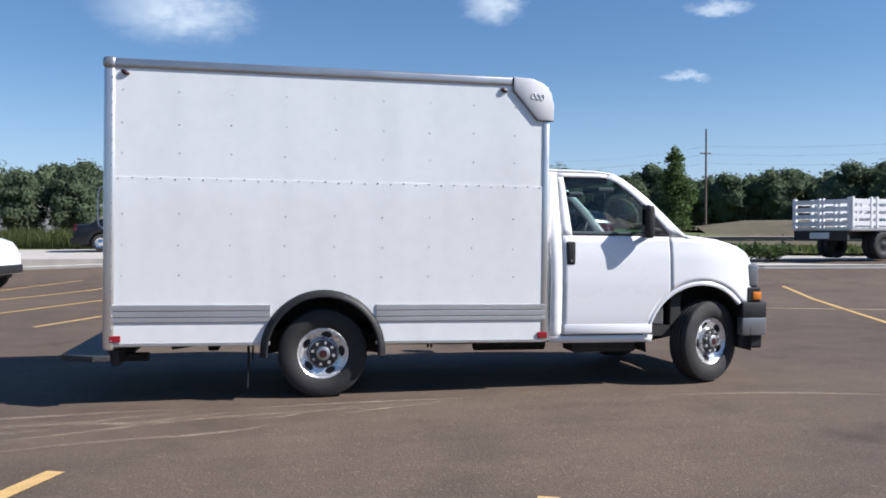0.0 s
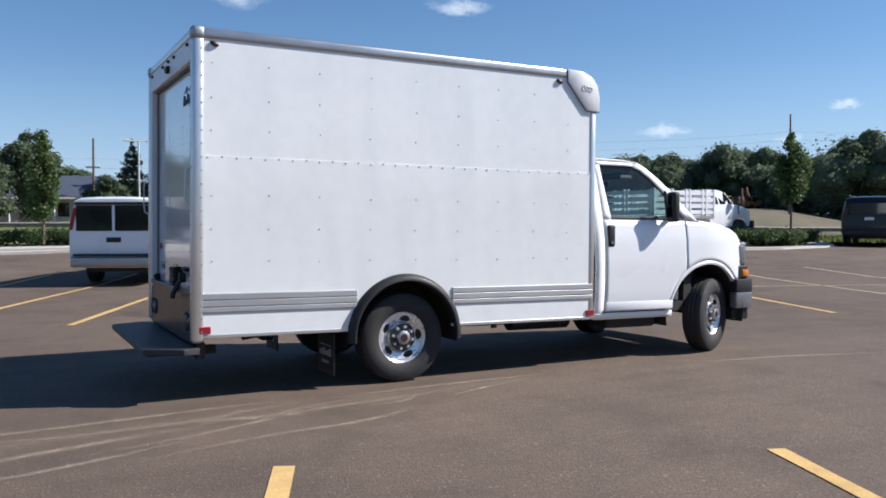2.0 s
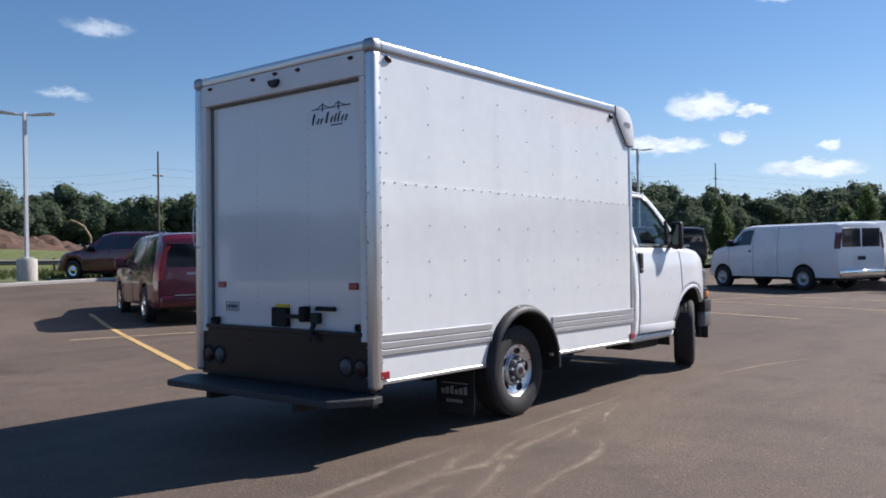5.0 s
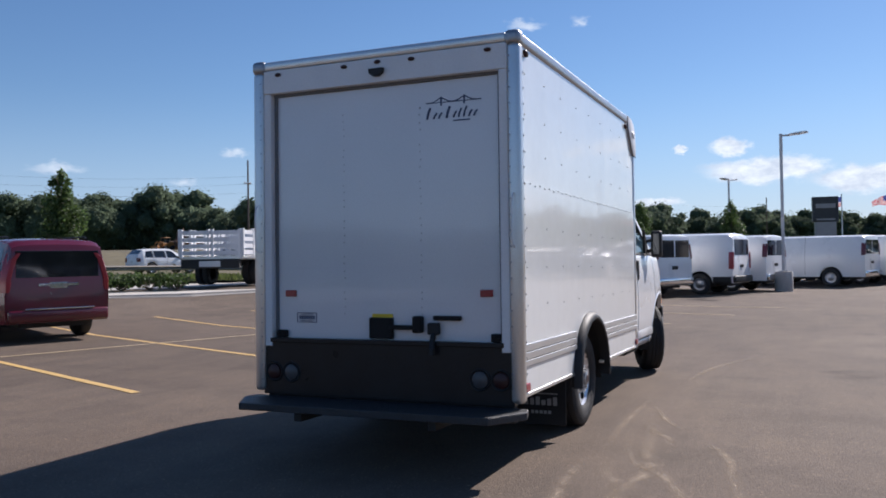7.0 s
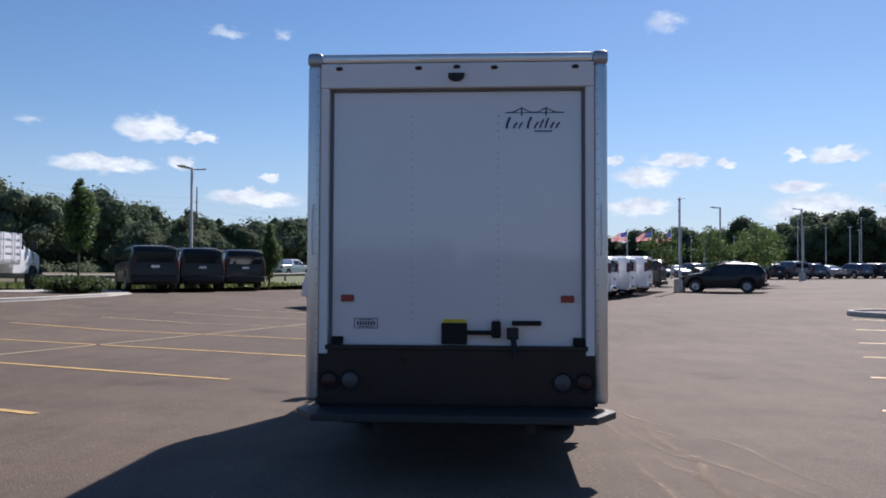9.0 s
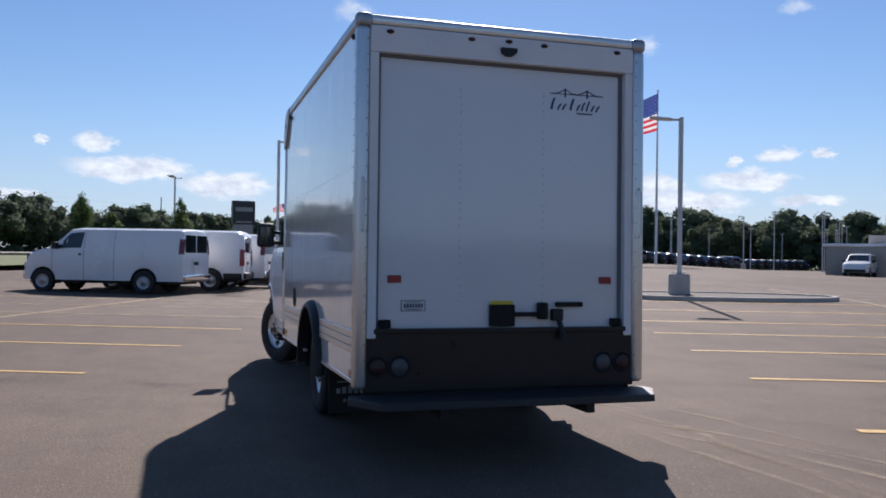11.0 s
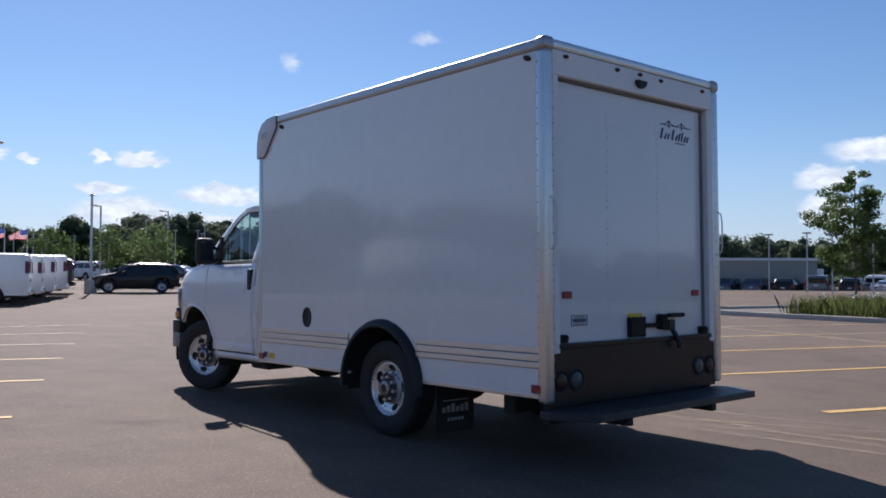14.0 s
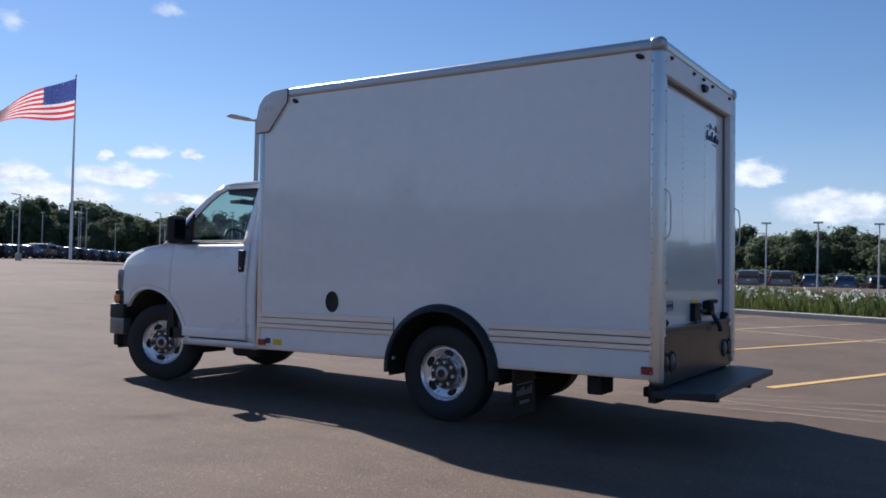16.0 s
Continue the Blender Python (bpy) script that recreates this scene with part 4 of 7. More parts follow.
def patch(bm, s, xs, lo, hi, nz):
    grid(bm, [[(x, s * cab_y(x, lo(x) + (hi(x) - lo(x)) * k / nz), lo(x) + (hi(x) - lo(x)) * k / nz) for k in range(nz + 1)] for x in xs])


WIN_F = [(2.615, 1.976), (2.72, 1.935), (2.83, 1.856), (2.95, 1.745), (3.06, 1.632), (3.17, 1.505), (3.21, 1.452)]
WS_S = [(2.70, 2.02), (2.80, 1.965), (2.91, 1.885), (3.04, 1.775), (3.16, 1.655), (3.29, 1.52), (3.385, 1.428)]


def win_rear(z):
    return 2.252 - 0.045 * (z - 1.445) / 0.53


for s in (-1, 1):
    bm = BM()
    patch(bm, s, [2.04, 2.09, 2.146], lambda x: 0.47, lambda x: 2.015, 18)
    patch(bm, s, spaced(2.04, 3.04, 0.1), lambda x: 0.452, lambda x: 0.515, 2)
    solid(part("cab_corner", bm, WHITE, truck, "white painted cab side", smooth=True), 0.02)
    bm = BM()
    patch(bm, s, spaced(2.156, 3.20, 0.05, [3.06 + 0.01 * k for k in range(14)]), lambda x: arch_low(x, F_AX, F_Z, 0.575, 0.53), lambda x: 1.43, 14)
    grid(bm, [[(xx, s * cab_y(xx, z), z) for xx in (2.156, (2.156 + win_rear(z)) / 2, win_rear(z))] for z in [1.43 + 0.545 * k / 8 for k in range(9)]])
    grid(bm, [[(x, s * cab_y(x, z), z) for z in (1.975, 2.012)] for x in spaced(2.156, 2.64, 0.08)])
    door = part("door", bm, WHITE, truck, "white painted cab door", smooth=True)
    solid(door, 0.02)
    bm = BM()
    grid(bm, [[(a[0] + (b[0] - a[0]) * k / 3, s * cab_y(0, a[1] + (b[1] - a[1]) * k / 3), a[1] + (b[1] - a[1]) * k / 3) for k in range(4)] for a, b in zip(WIN_F, WS_S)])
    solid(part("windscreen_pillar", bm, WHITE, truck, smooth=True), 0.02)
    bm = BM()
    outline = [(win_rear(1.445), 1.445)] + [(win_rear(1.975), 1.975)] + WIN_F
    bm.faces.new([bm.verts.new((x, s * (cab_y(x, z) - 0.012), z)) for x, z in outline])
    g_ = part("window", bm, GLASS, door, "lightly tinted side window")
    g_.visible_shadow = False
    bm = BM()
    ring = outline + [outline[0]]
    tube(bm, [(x, s * (cab_y(x, z) - 0.002), z) for x, z in ring], 0.009, 5)
    part("window_seal", bm, BLACK, door, "black rubber window seal")
    bm = BM()
    prism(bm, [(2.96, 1.735), (3.06, 1.632), (3.21, 1.452), (3.0, 1.452)], "y", s * 0.915, s * 0.945)
    part("mirror_sail", bm, BLACK, door)
    bm = BM()
    box(bm, 2.188, 2.273, s * 0.972, s * 1.012, 1.165, 1.378, 0.018, 3)
    h_ = part("door_handle", bm, BLACK, door, "black plastic door handle", smooth=True)
    bm = BM()
    rod(bm, (2.232, s * 1.008, 1.205), (2.232, s * 1.017, 1.205), 0.014, 0.012, 12)
    part("door_lock", bm, CHROME, h_)
    bm = BM()
    box(bm, 2.17, 3.03, s * 0.975, s * 1.006, 0.535, 0.625, 0.012, 2)
    part("lower_moulding", bm, WHITE, door, "white lower door moulding", smooth=True)
    for xg, za in ((3.204, 0.86), (2.151, 0.54)):
        bm = BM()
        tube(bm, [(xg, s * (cab_y(xg, za + (1.42 - za) * k / 8) - 0.001), za + (1.42 - za) * k / 8) for k in range(9)], 0.0065, 5)
        part("door_gap", bm, BLACK, door)
    # front wing with its arch lip
    bm = BM()
    patch(bm, s, spaced(3.208, 4.11, 0.04), lambda x: arch_low(x, F_AX, F_Z, 0.575, 0.80 if x > 3.7 else 0.52), HOOD, 10)
    solid(part("front_wing", bm, WHITE, truck, "white front wing", smooth=True), 0.02)
    bm = BM()
    n = 26
    rows = []
    for k in range(n + 1):
        a = radians(40 + 134 * k / n)
        rows.append([(F_AX + r * math.cos(a), s * (cab_y(F_AX + r * math.cos(a), F_Z + r * math.sin(a)) + o), F_Z + r * math.sin(a)) for r, o in ((0.535, -0.03), (0.535, 0.012), (0.555, 0.016), (0.585, 0.0))])
    grid(bm, rows)
    part("arch_lip", bm, WHITE, truck, smooth=True)
    bm = BM()
    rows = []
    for k in range(21):
        a = radians(-10 + 200 * k / 20)
        rows.append([(F_AX + 0.545 * math.cos(a), s * y, F_Z + 0.545 * math.sin(a)) for y in (0.955, 0.45)])
    grid(bm, rows)
    c = bm.verts.new((F_AX, s * 0.45, F_Z))
    for a_, b_ in zip(rows[:-1], rows[1:]):
        bm.faces.new((bm.verts.new(a_[1]), bm.verts.new(b_[1]), c))
    part("wheel_housing", bm, UNDER, truck)
    bm = BM()
    box(bm, 4.045, 4.175, s * 0.70, s * 0.905, 0.955, 1.185, 0.03, 3)
    part("headlight", bm, HEADLAMP, truck, "dark clear-lensed headlight", smooth=True)
    bm = BM()
    box(bm, 4.04, 4.185, s * 0.70, s * 0.915, 0.815, 0.957, 0.012, 2)
    sig = part("signal_housing", bm, BLACK, truck)
    bm = BM()
    box(bm, 4.10, 4.19, s * 0.72, s * 0.925, 0.835, 0.915, 0.012, 2)
    part("turn_signal", bm, AMBER, sig, "amber turn signal", smooth=True)
    # mirror on two arms
    bm = BM()
    if s < 0:
        box(bm, 2.90, 2.985, -1.02, -1.145, 1.415, 1.72, 0.03, 3)
    else:
        box(bm, 2.95, 3.05, 1.02, 1.215, 1.435, 1.715, 0.04, 3)
    mir = part("wing_mirror", bm, BLACK, truck, "large black wing mirror", smooth=True)
    bm = BM()
    if s < 0:
        box(bm, 2.893, 2.901, -1.045, -1.12, 1.45, 1.685, 0.003)
    else:
        box(bm, 2.944, 2.951, 1.05, 1.185, 1.475, 1.675, 0.003)
    part("mirror_glass", bm, MIRROR, mir)
    bm = BM()
    tube(bm, [(3.12, s * 0.93, 1.49), (2.97, s * 1.06, 1.50)], 0.022, 8)
    tube(bm, [(3.08, s * 0.92, 1.60), (2.97, s * 1.06, 1.62)], 0.018, 8)
    part("mirror_arm", bm, BLACK, mir)
    # rear corner gap panel between cab and body
    bm = BM()
    box(bm, 1.985, 2.05, s * 0.90, s * 0.965, 0.47, 2.0, 0.01)
    part("gap_seal", bm, FRAME_WHITE, truck)

bm = BM()
grid(bm, [[(x, y, 2.012 + 0.062 * (1 - (y / 0.80) ** 2) - max(0, x - 2.5) * 0.10) for y in [0.80 * (k - 8) / 8 for k in range(17)]] for x in spaced(2.0, 2.70, 0.06)])
solid(part("cab_roof", bm, WHITE, truck, "white cab roof", smooth=True), 0.03)
for y in (-0.80, 0.80):
    bm = BM()
    tube(bm, [(2.04, y, 2.035), (2.5, y, 2.03), (2.68, y, 2.012)], 0.012, 6)
    part("drip_rail", bm, WHITE, truck)
bm = BM()
rows = []
for i in range(9):
    t = i / 8
    w_ = 0.79 + 0.14 * t
    rows.append([((2.70 + 0.685 * t) + (0.05 + 0.07 * t) * (1 - (k / 8 - 1) ** 2), w_ * (k / 8 - 1), (2.02 - 0.59 * t) + (0.05 - 0.05 * t) * (1 - (k / 8 - 1) ** 2)) for k in range(17)])
grid(bm, rows)
g_ = part("windscreen", bm, GLASS, truck, "clear raked windscreen", smooth=True)
g_.visible_shadow = False
bm = BM()
xs = spaced(3.36, 4.13, 0.05)
grid(bm, [[(x + 0.10 * (1 - y * y) * (1 if x < 3.5 else 1 + (x - 3.5)), y * (cab_y(x, 1.3) - 0.01), HOOD(x) + 0.035 * (1 - y ** 4)) for y in [(k - 8) / 8 for k in range(17)]] for x in xs])
solid(part("hood", bm, WHITE, truck, "white sloping hood", smooth=True), 0.025)
bm = BM()
box(bm, 4.05, 4.20, -0.72, 0.72, 0.80, 1.12, 0.03, 2)
grille = part("front_panel", bm, WHITE, truck, smooth=True)
bm = BM()
for k in range(5):
    box(bm, 4.20, 4.235, -0.68, 0.68, 0.84 + 0.055 * k, 0.865 + 0.055 * k, 0.008)
part("grille", bm, BLACK, grille, "black slatted grille")
bm = BM()
pts = [(3.97, -0.965), (4.24, -0.93), (4.34, -0.72), (4.40, 0.0), (4.34, 0.72), (4.24, 0.93), (3.97, 0.965), (3.97, 0.86), (4.18, 0.80), (4.26, 0.0), (4.18, -0.80), (3.97, -0.86)]
prism(bm, pts, "z", 0.665, 0.812, 0.012)
bumper = part("front_bumper", bm, BLACK, truck, "front bumper, black above and grey below", smooth=True)
bm = BM()
prism(bm, pts, "z", 0.495, 0.668, 0.014)
part("bumper_face", bm, BUMPER, bumper, "grey bumper face", smooth=True)
bm = BM()
box(bm, 3.98, 4.22, -0.90, 0.90, 0.37, 0.497, 0.015)
part("air_dam", bm, BLACK, bumper)
# cabin
bm = BM()
box(bm, 2.0, 3.3, -0.92, 0.92, 0.50, 0.60)
box(bm, 3.25, 3.35, -0.92, 0.92, 0.5, 1.40)
part("cabin_floor", bm, UNDER, truck)
bm = BM()
prism(bm, [(2.98, 1.0), (2.93, 1.26), (3.0, 1.43), (3.25, 1.45), (3.38, 1.42), (3.38, 0.9)], "y", -0.90, 0.90, 0.02)
part("dashboard", bm, CABIN, truck, "dark grey dashboard", smooth=True)
for y in (-0.46, 0.46):
    bm = BM()
    box(bm, 2.20, 2.72, y - 0.25, y + 0.25, 0.88, 1.06, 0.06, 3)
    box(bm, 2.10, 2.28, y - 0.25, y + 0.25, 1.0, 1.58, 0.06, 3)
    box(bm, 2.12, 2.24, y - 0.13, y + 0.13, 1.58, 1.78, 0.05, 3)
    part("seat", bm, SEAT, truck, "grey cloth bucket seat", smooth=True)
bm = BM()
m_ = Matrix.Translation((2.80, 0.46, 1.45)) @ Matrix.Rotation(radians(-58), 4, 'Y')
pts = [m_ @ Vector((0.19 * math.cos(a), 0.19 * math.sin(a), 0)) for a in [k * math.pi / 12 for k in range(25)]]
tube(bm, pts, 0.015, 6)
for a in (0, 2.2, 4.1):
    rod(bm, m_ @ Vector((0, 0, -0.03)), m_ @ Vector((0.19 * math.cos(a), 0.19 * math.sin(a), 0)), 0.014, 0.012, 6)
rod(bm, m_ @ Vector((0, 0, -0.02)), m_ @ Vector((0, 0, -0.28)), 0.04, 0.05, 10)
part("steering_wheel", bm, BLACK, truck, "black steering wheel")
bm = BM()
box(bm, 2.87, 2.90, -0.13, 0.13, 1.80, 1.87, 0.012, 2)
part("rear_view_mirror", bm, BLACK, truck)
bm = BM()
box(bm, 2.0, 2.04, -0.93, 0.93, 0.6, 1.30, 0.01)
box(bm, 2.0, 2.04, -0.93, 0.93, 1.85, 2.0, 0.01)
part("cabin_back", bm, CABIN, truck)
for s in (-1, 1):
    bm = BM()
    box(bm, 2.17, 3.18, s * 0.86, s * 0.925, 0.60, 1.475, 0.02, 2)
    part("door_trim", bm, CABIN, truck, "dark grey inner door trim")
bm = BM()
box(bm, 2.05, 2.68, -0.76, 0.76, 1.93, 1.985, 0.02, 2)
part("headliner", bm, CABIN, truck)
for y in (-0.42, 0.42):
    bm = BM()
    box(bm, 2.62, 2.78, y - 0.22, y + 0.22, 1.86, 1.90, 0.01)
    part("sun_visor", bm, CABIN, truck)
# wheels; the front pair is steered to the left
for s in (-1, 1):
    turn = Matrix.Rotation(0 if s < 0 else math.pi, 4, 'Z')
    add_wheel(truck, Matrix.Translation((0, s * 0.868, R_Z)) @ turn @ Matrix.Rotation(radians(12), 4, 'Y'))
    steer = Matrix.Translation((F_AX, s * 0.62, F_Z)) @ Matrix.Rotation(radians(24), 4, 'Z') @ Matrix.Translation((0, s * 0.245, 0))
    add_wheel(truck, steer @ turn @ Matrix.Rotation(radians(-25), 4, 'Y'))


# ---- ground ----
def sheet(name, pts, z0, z1, mat, label, category, bevel=0.0, kind="structure"):
    bm = BM()
    prism(bm, pts, "z", z0, z1, bevel)
    return tagged(part(name, bm, mat), label, category, kind=kind)


U, V = Vector((0.933, -0.359)), Vector((0.359, 0.933))     # along and across the parking rows


def uv(u, v):
    p = U * u + V * v
    return (p.x, p.y)


def rise(x, y):
    """The small swell of the lot towards its upper kerb."""
    v = x * V.x + y * V.y
    return float(np.interp(v, [24.5, 28.5, 33], [0, 0.13, 0.24]))


LAND_AZ, LAND_SLOPE = [-180, -70, -50, -35, 10, 25, 45, 62, 80, 180], [0.0, 0.003, 0.0, 0.0, 0.0, 0.004, 0.012, 0.0135, 0.024, 0.0]


def land(x, y):
    """How far the land stands above the truck's stall: level round it, rising gently beyond. Takes arrays."""
    x, y = np.asarray(x, float), np.asarray(y, float)
    u, v = x * U.x + y * U.y, x * V.x + y * V.y
    d, az = np.hypot(x, y - 8), np.degrees(np.arctan2(y - 8, x))
    h = np.interp(az, LAND_AZ, LAND_SLOPE) * np.clip(d - 22, 0, None)
    h = h + 0.36 * np.interp(v, [21, 25, 28.5, 33], [0, 0.25, 0.85, 1.0]) * np.interp(u, [10, 18, 30, 50], [1, 0.5, 0.4, 0])
    low = np.interp(v, [-9, -2, 6, 15], [0, 1, 1, 0])
    return h + np.interp(u, [8, 16, 41, 80, 100, 200], [0, 0.20, 0.33, 0.5, 0.75, 1.5]) * np.maximum(low * np.interp(u, [100, 160], [1, 0]), np.interp(u, [30, 48], [0, 1]) * np.interp(v, [-30, -12], [0, 1]))


def lie(x, y):
    """The height of the lot's mesh, whose nodes stand 1 m and 0.7 m apart."""
    u, v = x * U.x + y * U.y, x * V.x + y * V.y
    if not (-40 < u < 50 and -7.3 < v < 36):
        return rise(x, y)
    i, j = math.floor(u), math.floor((v + 7.3) / 0.7)
    a, b = u - i, (v + 7.3) / 0.7 - j
    q = [rise(*uv(i + p, -7.3 + 0.7 * (j + r))) for p in (0, 1) for r in (0, 1)]
    return (q[0] * (1 - b) + q[1] * b) * (1 - a) + (q[2] * (1 - b) + q[3] * b) * a


bm = BM()
n = 96
ring = [[(r * math.cos(2 * math.pi * k / n), r * math.sin(2 * math.pi * k / n) + 8, -0.6) for k in range(n + 1)] for r in (0.5, 22, 27, 32, 37, 42, 50, 60, 75, 95, 120, 160, 220, 300, 900, 2400)]
grid(bm, ring)
tagged(part("ground", bm, GRASS), "flat ground with mown and rough grass", "ground", kind="structure")
bm = BM()
us = [-60, -50] + [-40 + k for k in range(91)] + [55, 60, 70, 85, 100, 125]
vs_ = [-60, -50, -40, -30, -20, -12] + [-7.3 + 0.7 * k for k in range(63)]
lot = {}
for u in us:
    for v in vs_:
        x, y = uv(u, v)
        lot[u, v] = bm.verts.new((x, y, rise(x, y)))
for i in range(len(us) - 1):
    for j in range(len(vs_) - 1):
        if vs_[j + 1] <= -9.9 and us[i] < 16:
            continue
        cx, cy = uv(us[i] + 0.5, vs_[j] + 0.35)
        if cy > 32.0 or (vs_[j] > 30.9 and cx > 12):
            continue
        bm.faces.new((lot[us[i], vs_[j]], lot[us[i + 1], vs_[j]], lot[us[i + 1], vs_[j + 1]], lot[us[i], vs_[j + 1]]))
for v_ in [v_ for v_ in bm.verts if not v_.link_faces]:
    bm.verts.remove(v_)
lot_ob = part("parking_lot", bm, ASPHALT)
lot_ob.data.shade_smooth()
tagged(lot_ob, "worn brownish asphalt parking lot with faded stall lines", "parking lot", kind="structure")
bm = BM()
grid(bm, [[(*uv(-70 + 5 * k, max(31.4, (31.9 - U.y * (-70 + 5 * k)) / V.y) if q == 0 else 31.4 + 12.6 * q), z) for q, z in ((0, -0.5), (0, 0.22), (0.35, 0.24), (0.7, 0.24), (1, 0.20))] for k in range(43)])
tagged(part("verge", bm, GRASS), "rough grass verge between lot and road", "grass", kind="structure")
bm = BM()
grid(bm, [[(*uv(-200 + 8 * k, v), z) for v, z in ((44, -0.7), (44, 0.16), (47.5, 0.20), (51, 0.16), (51, -0.7))] for k in range(51)])
tagged(part("road", bm, ASPHALT), "two lane asphalt road behind the lot", "road", kind="structure")
KERB_B = [(-70 + 2 * k, -8.3) for k in range(38)] + [(6.5, -8.2), (8, -7.8), (10, -7.0), (12, -6.1), (14, -5.0), (15.4, -4.2), (16.2, -4.1), (16.7, -4.6), (16.9, -6), (17, -9), (17.4, -12), (18.5, -15), (19, -25)]
sheet("verge", [uv(-70, -25)] + [uv(*p) for p in KERB_B], -0.7, 0.04, GRASS, "rough grass strip behind the kerb", "grass")


# painted stall lines
def stripe(name, a, b, w, mat, label, z=0.006):
    a, b = Vector(a), Vector(b)
    d = (b - a).normalized()
    q = Vector((-d.y, d.x)) * w / 2
    bm = BM()
    k = max(2, int((b - a).length / 0.5))
    rows = []
    for i in range(k + 1):
        c = a + (b - a) * i / k
        j1, j2 = random.uniform(-0.006, 0.006), random.uniform(-0.006, 0.006)
        rows.append([(c.x + q.x + j1, c.y + q.y + j2, z + lie(c.x, c.y)), (c.x - q.x + j2, c.y - q.y + j1, z + lie(c.x, c.y))])
    grid(bm, rows)
    return tagged(part(name, bm, mat), label, "parking line", "parking lines", "structure")


for k in range(-4, 9):
    u0 = -3.40 + 2.92 * k
    stripe("parking_line", uv(u0, 5.80), uv(u0, -1.9), 0.115, PAINT_LINE, "yellow painted stall line, worn")
    stripe("parking_line", uv(u0, -1.9), uv(u0, -7.6), 0.10, PAINT_LINE_FADED, "faded yellow stall line")
stripe("parking_line", uv(-16, -1.9), uv(24, -1.9), 0.10, PAINT_LINE_FADED, "faded yellow row line")
for u0 in [-6.75, -8.7, -10.85, -13.1, -15.4] + [-4.17 + 2.82 * k for k in range(7)]:
    near = u0 < 6
    stripe("parking_line", uv(u0, 13.05), uv(u0 + 0.1, 18.3), 0.105, PAINT_LINE if near else PAINT_LINE_FADED, "yellow painted stall line, worn")
    stripe("parking_line", uv(u0 + 0.1, 18.3), uv(u0 + 0.25, 24.3), 0.10, PAINT_LINE if near else PAINT_LINE_FADED, "faded yellow stall line")
stripe("parking_line", uv(-5, 18.3), uv(14, 18.3), 0.10, PAINT_LINE_FADED, "faded yellow row line")


# pale dusty swirls left by turning tyres beside the truck
def trace(pts, w):
    bm = BM()
    lay = bm.loops.layers.uv.new("UVMap")
    P = [Vector(p) for p in pts]
    P = [P[0] * 2 - P[1]] + P + [P[-1] * 2 - P[-2]]
    line = []
    for i in range(1, len(P) - 2):
        for k in range(14):
            t = k / 14
            a, b, c, d = P[i - 1:i + 3]
            line.append(0.5 * (2 * b + (c - a) * t + (2 * a - 5 * b + 4 * c - d) * t * t + (3 * b - a - 3 * c + d) * t ** 3))
    line.append(P[-2])
    rows = []
    for i, c in enumerate(line):
        d = (line[min(i + 1, len(line) - 1)] - line[max(i - 1, 0)]).normalized()
        rows.append([(bm.verts.new((c.x - d.y * w * o, c.y + d.x * w * o, 0.005 + lie(c.x, c.y))), (o + 0.5, i / (len(line) - 1))) for o in (-0.5, 0.0, 0.5)])
    for ra, rb in zip(rows[:-1], rows[1:]):
        for j in range(2):
            quad = (ra[j], ra[j + 1], rb[j + 1], rb[j])
            f_ = bm.faces.new([q[0] for q in quad])
            for lp, q in zip(f_.loops, quad):
                lp[lay].uv = q[1]
    return tagged(part("tyre_trace", bm, DUST), "pale dusty tyre trace on asphalt", "tyre mark", "tyre marks", "structure")


TRACES = ((((-3.4, 7.75), (-2.13, 7.91), (-1.46, 8.00), (-0.77, 7.90), (-0.26, 8.0), (0.46, 8.09), (1.47, 8.30)), 0.20),
          (((2.05, 8.39), (1.31, 8.38), (0.72, 8.37), (-0.2, 8.30)), 0.13),
          (((1.78, 8.31), (1.03, 8.08), (0.60, 7.87)), 0.10),
          (((0.54, 8.28), (-0.29, 8.12), (-0.66, 7.98), (-0.86, 7.81), (-1.5, 7.55), (-2.3, 7.35)), 0.14),
          (((0.75, 8.2), (0.43, 8.06), (0.25, 7.93), (-0.12, 7.88)), 0.11),
          (((0.16, 7.7), (0.01, 7.56), (-0.36, 7.44), (-1.06, 7.34), (-1.9, 7.1)), 0.13),
          (((-0.61, 8.19), (-0.93, 8.14), (-1.21, 8.02), (-2.0, 7.95), (-3.2, 8.05)), 0.16),
          (((-0.5, 8.37), (-1.05, 8.36), (-1.6, 8.30), (-2.6, 8.2), (-3.6, 8.2)), 0.15),
          (((-3.9, 7.3), (-2.8, 7.45), (-1.9, 7.70), (-1.2, 7.85)), 0.18),
          (((-3.2, 6.95), (-2.2, 7.2), (-1.3, 7.55)), 0.12),
          (((3.3, 8.2), (4.6, 8.05), (6.0, 7.6)), 0.16))
for pts, w in TRACES:
    trace(pts, w)

# kerbs, concrete aprons and planted strips
def kerb(pts, w=0.16, h=0.15, name="kerb"):
    bm = BM()
    base = h
    rows = []
    P = [Vector(p) for p in pts]
    for i, c in enumerate(P):
        d = (P[min(i + 1, len(P) - 1)] - P[max(i - 1, 0)]).normalized()
        q = Vector((-d.y, d.x)) * w / 2
        h = base + rise(c.x, c.y)
        rows.append([(c.x + q.x, c.y + q.y, -0.35), (c.x + q.x, c.y + q.y, h - 0.02), (c.x + q.x * 0.8, c.y + q.y * 0.8, h), (c.x - q.x * 0.8, c.y - q.y * 0.8, h), (c.x - q.x, c.y - q.y, h - 0.02), (c.x - q.x, c.y - q.y, -0.35)])
    grid(bm, rows)
    return tagged(part(name, bm, CONCRETE), "pale concrete kerb along the lot", "kerb", kind="structure")


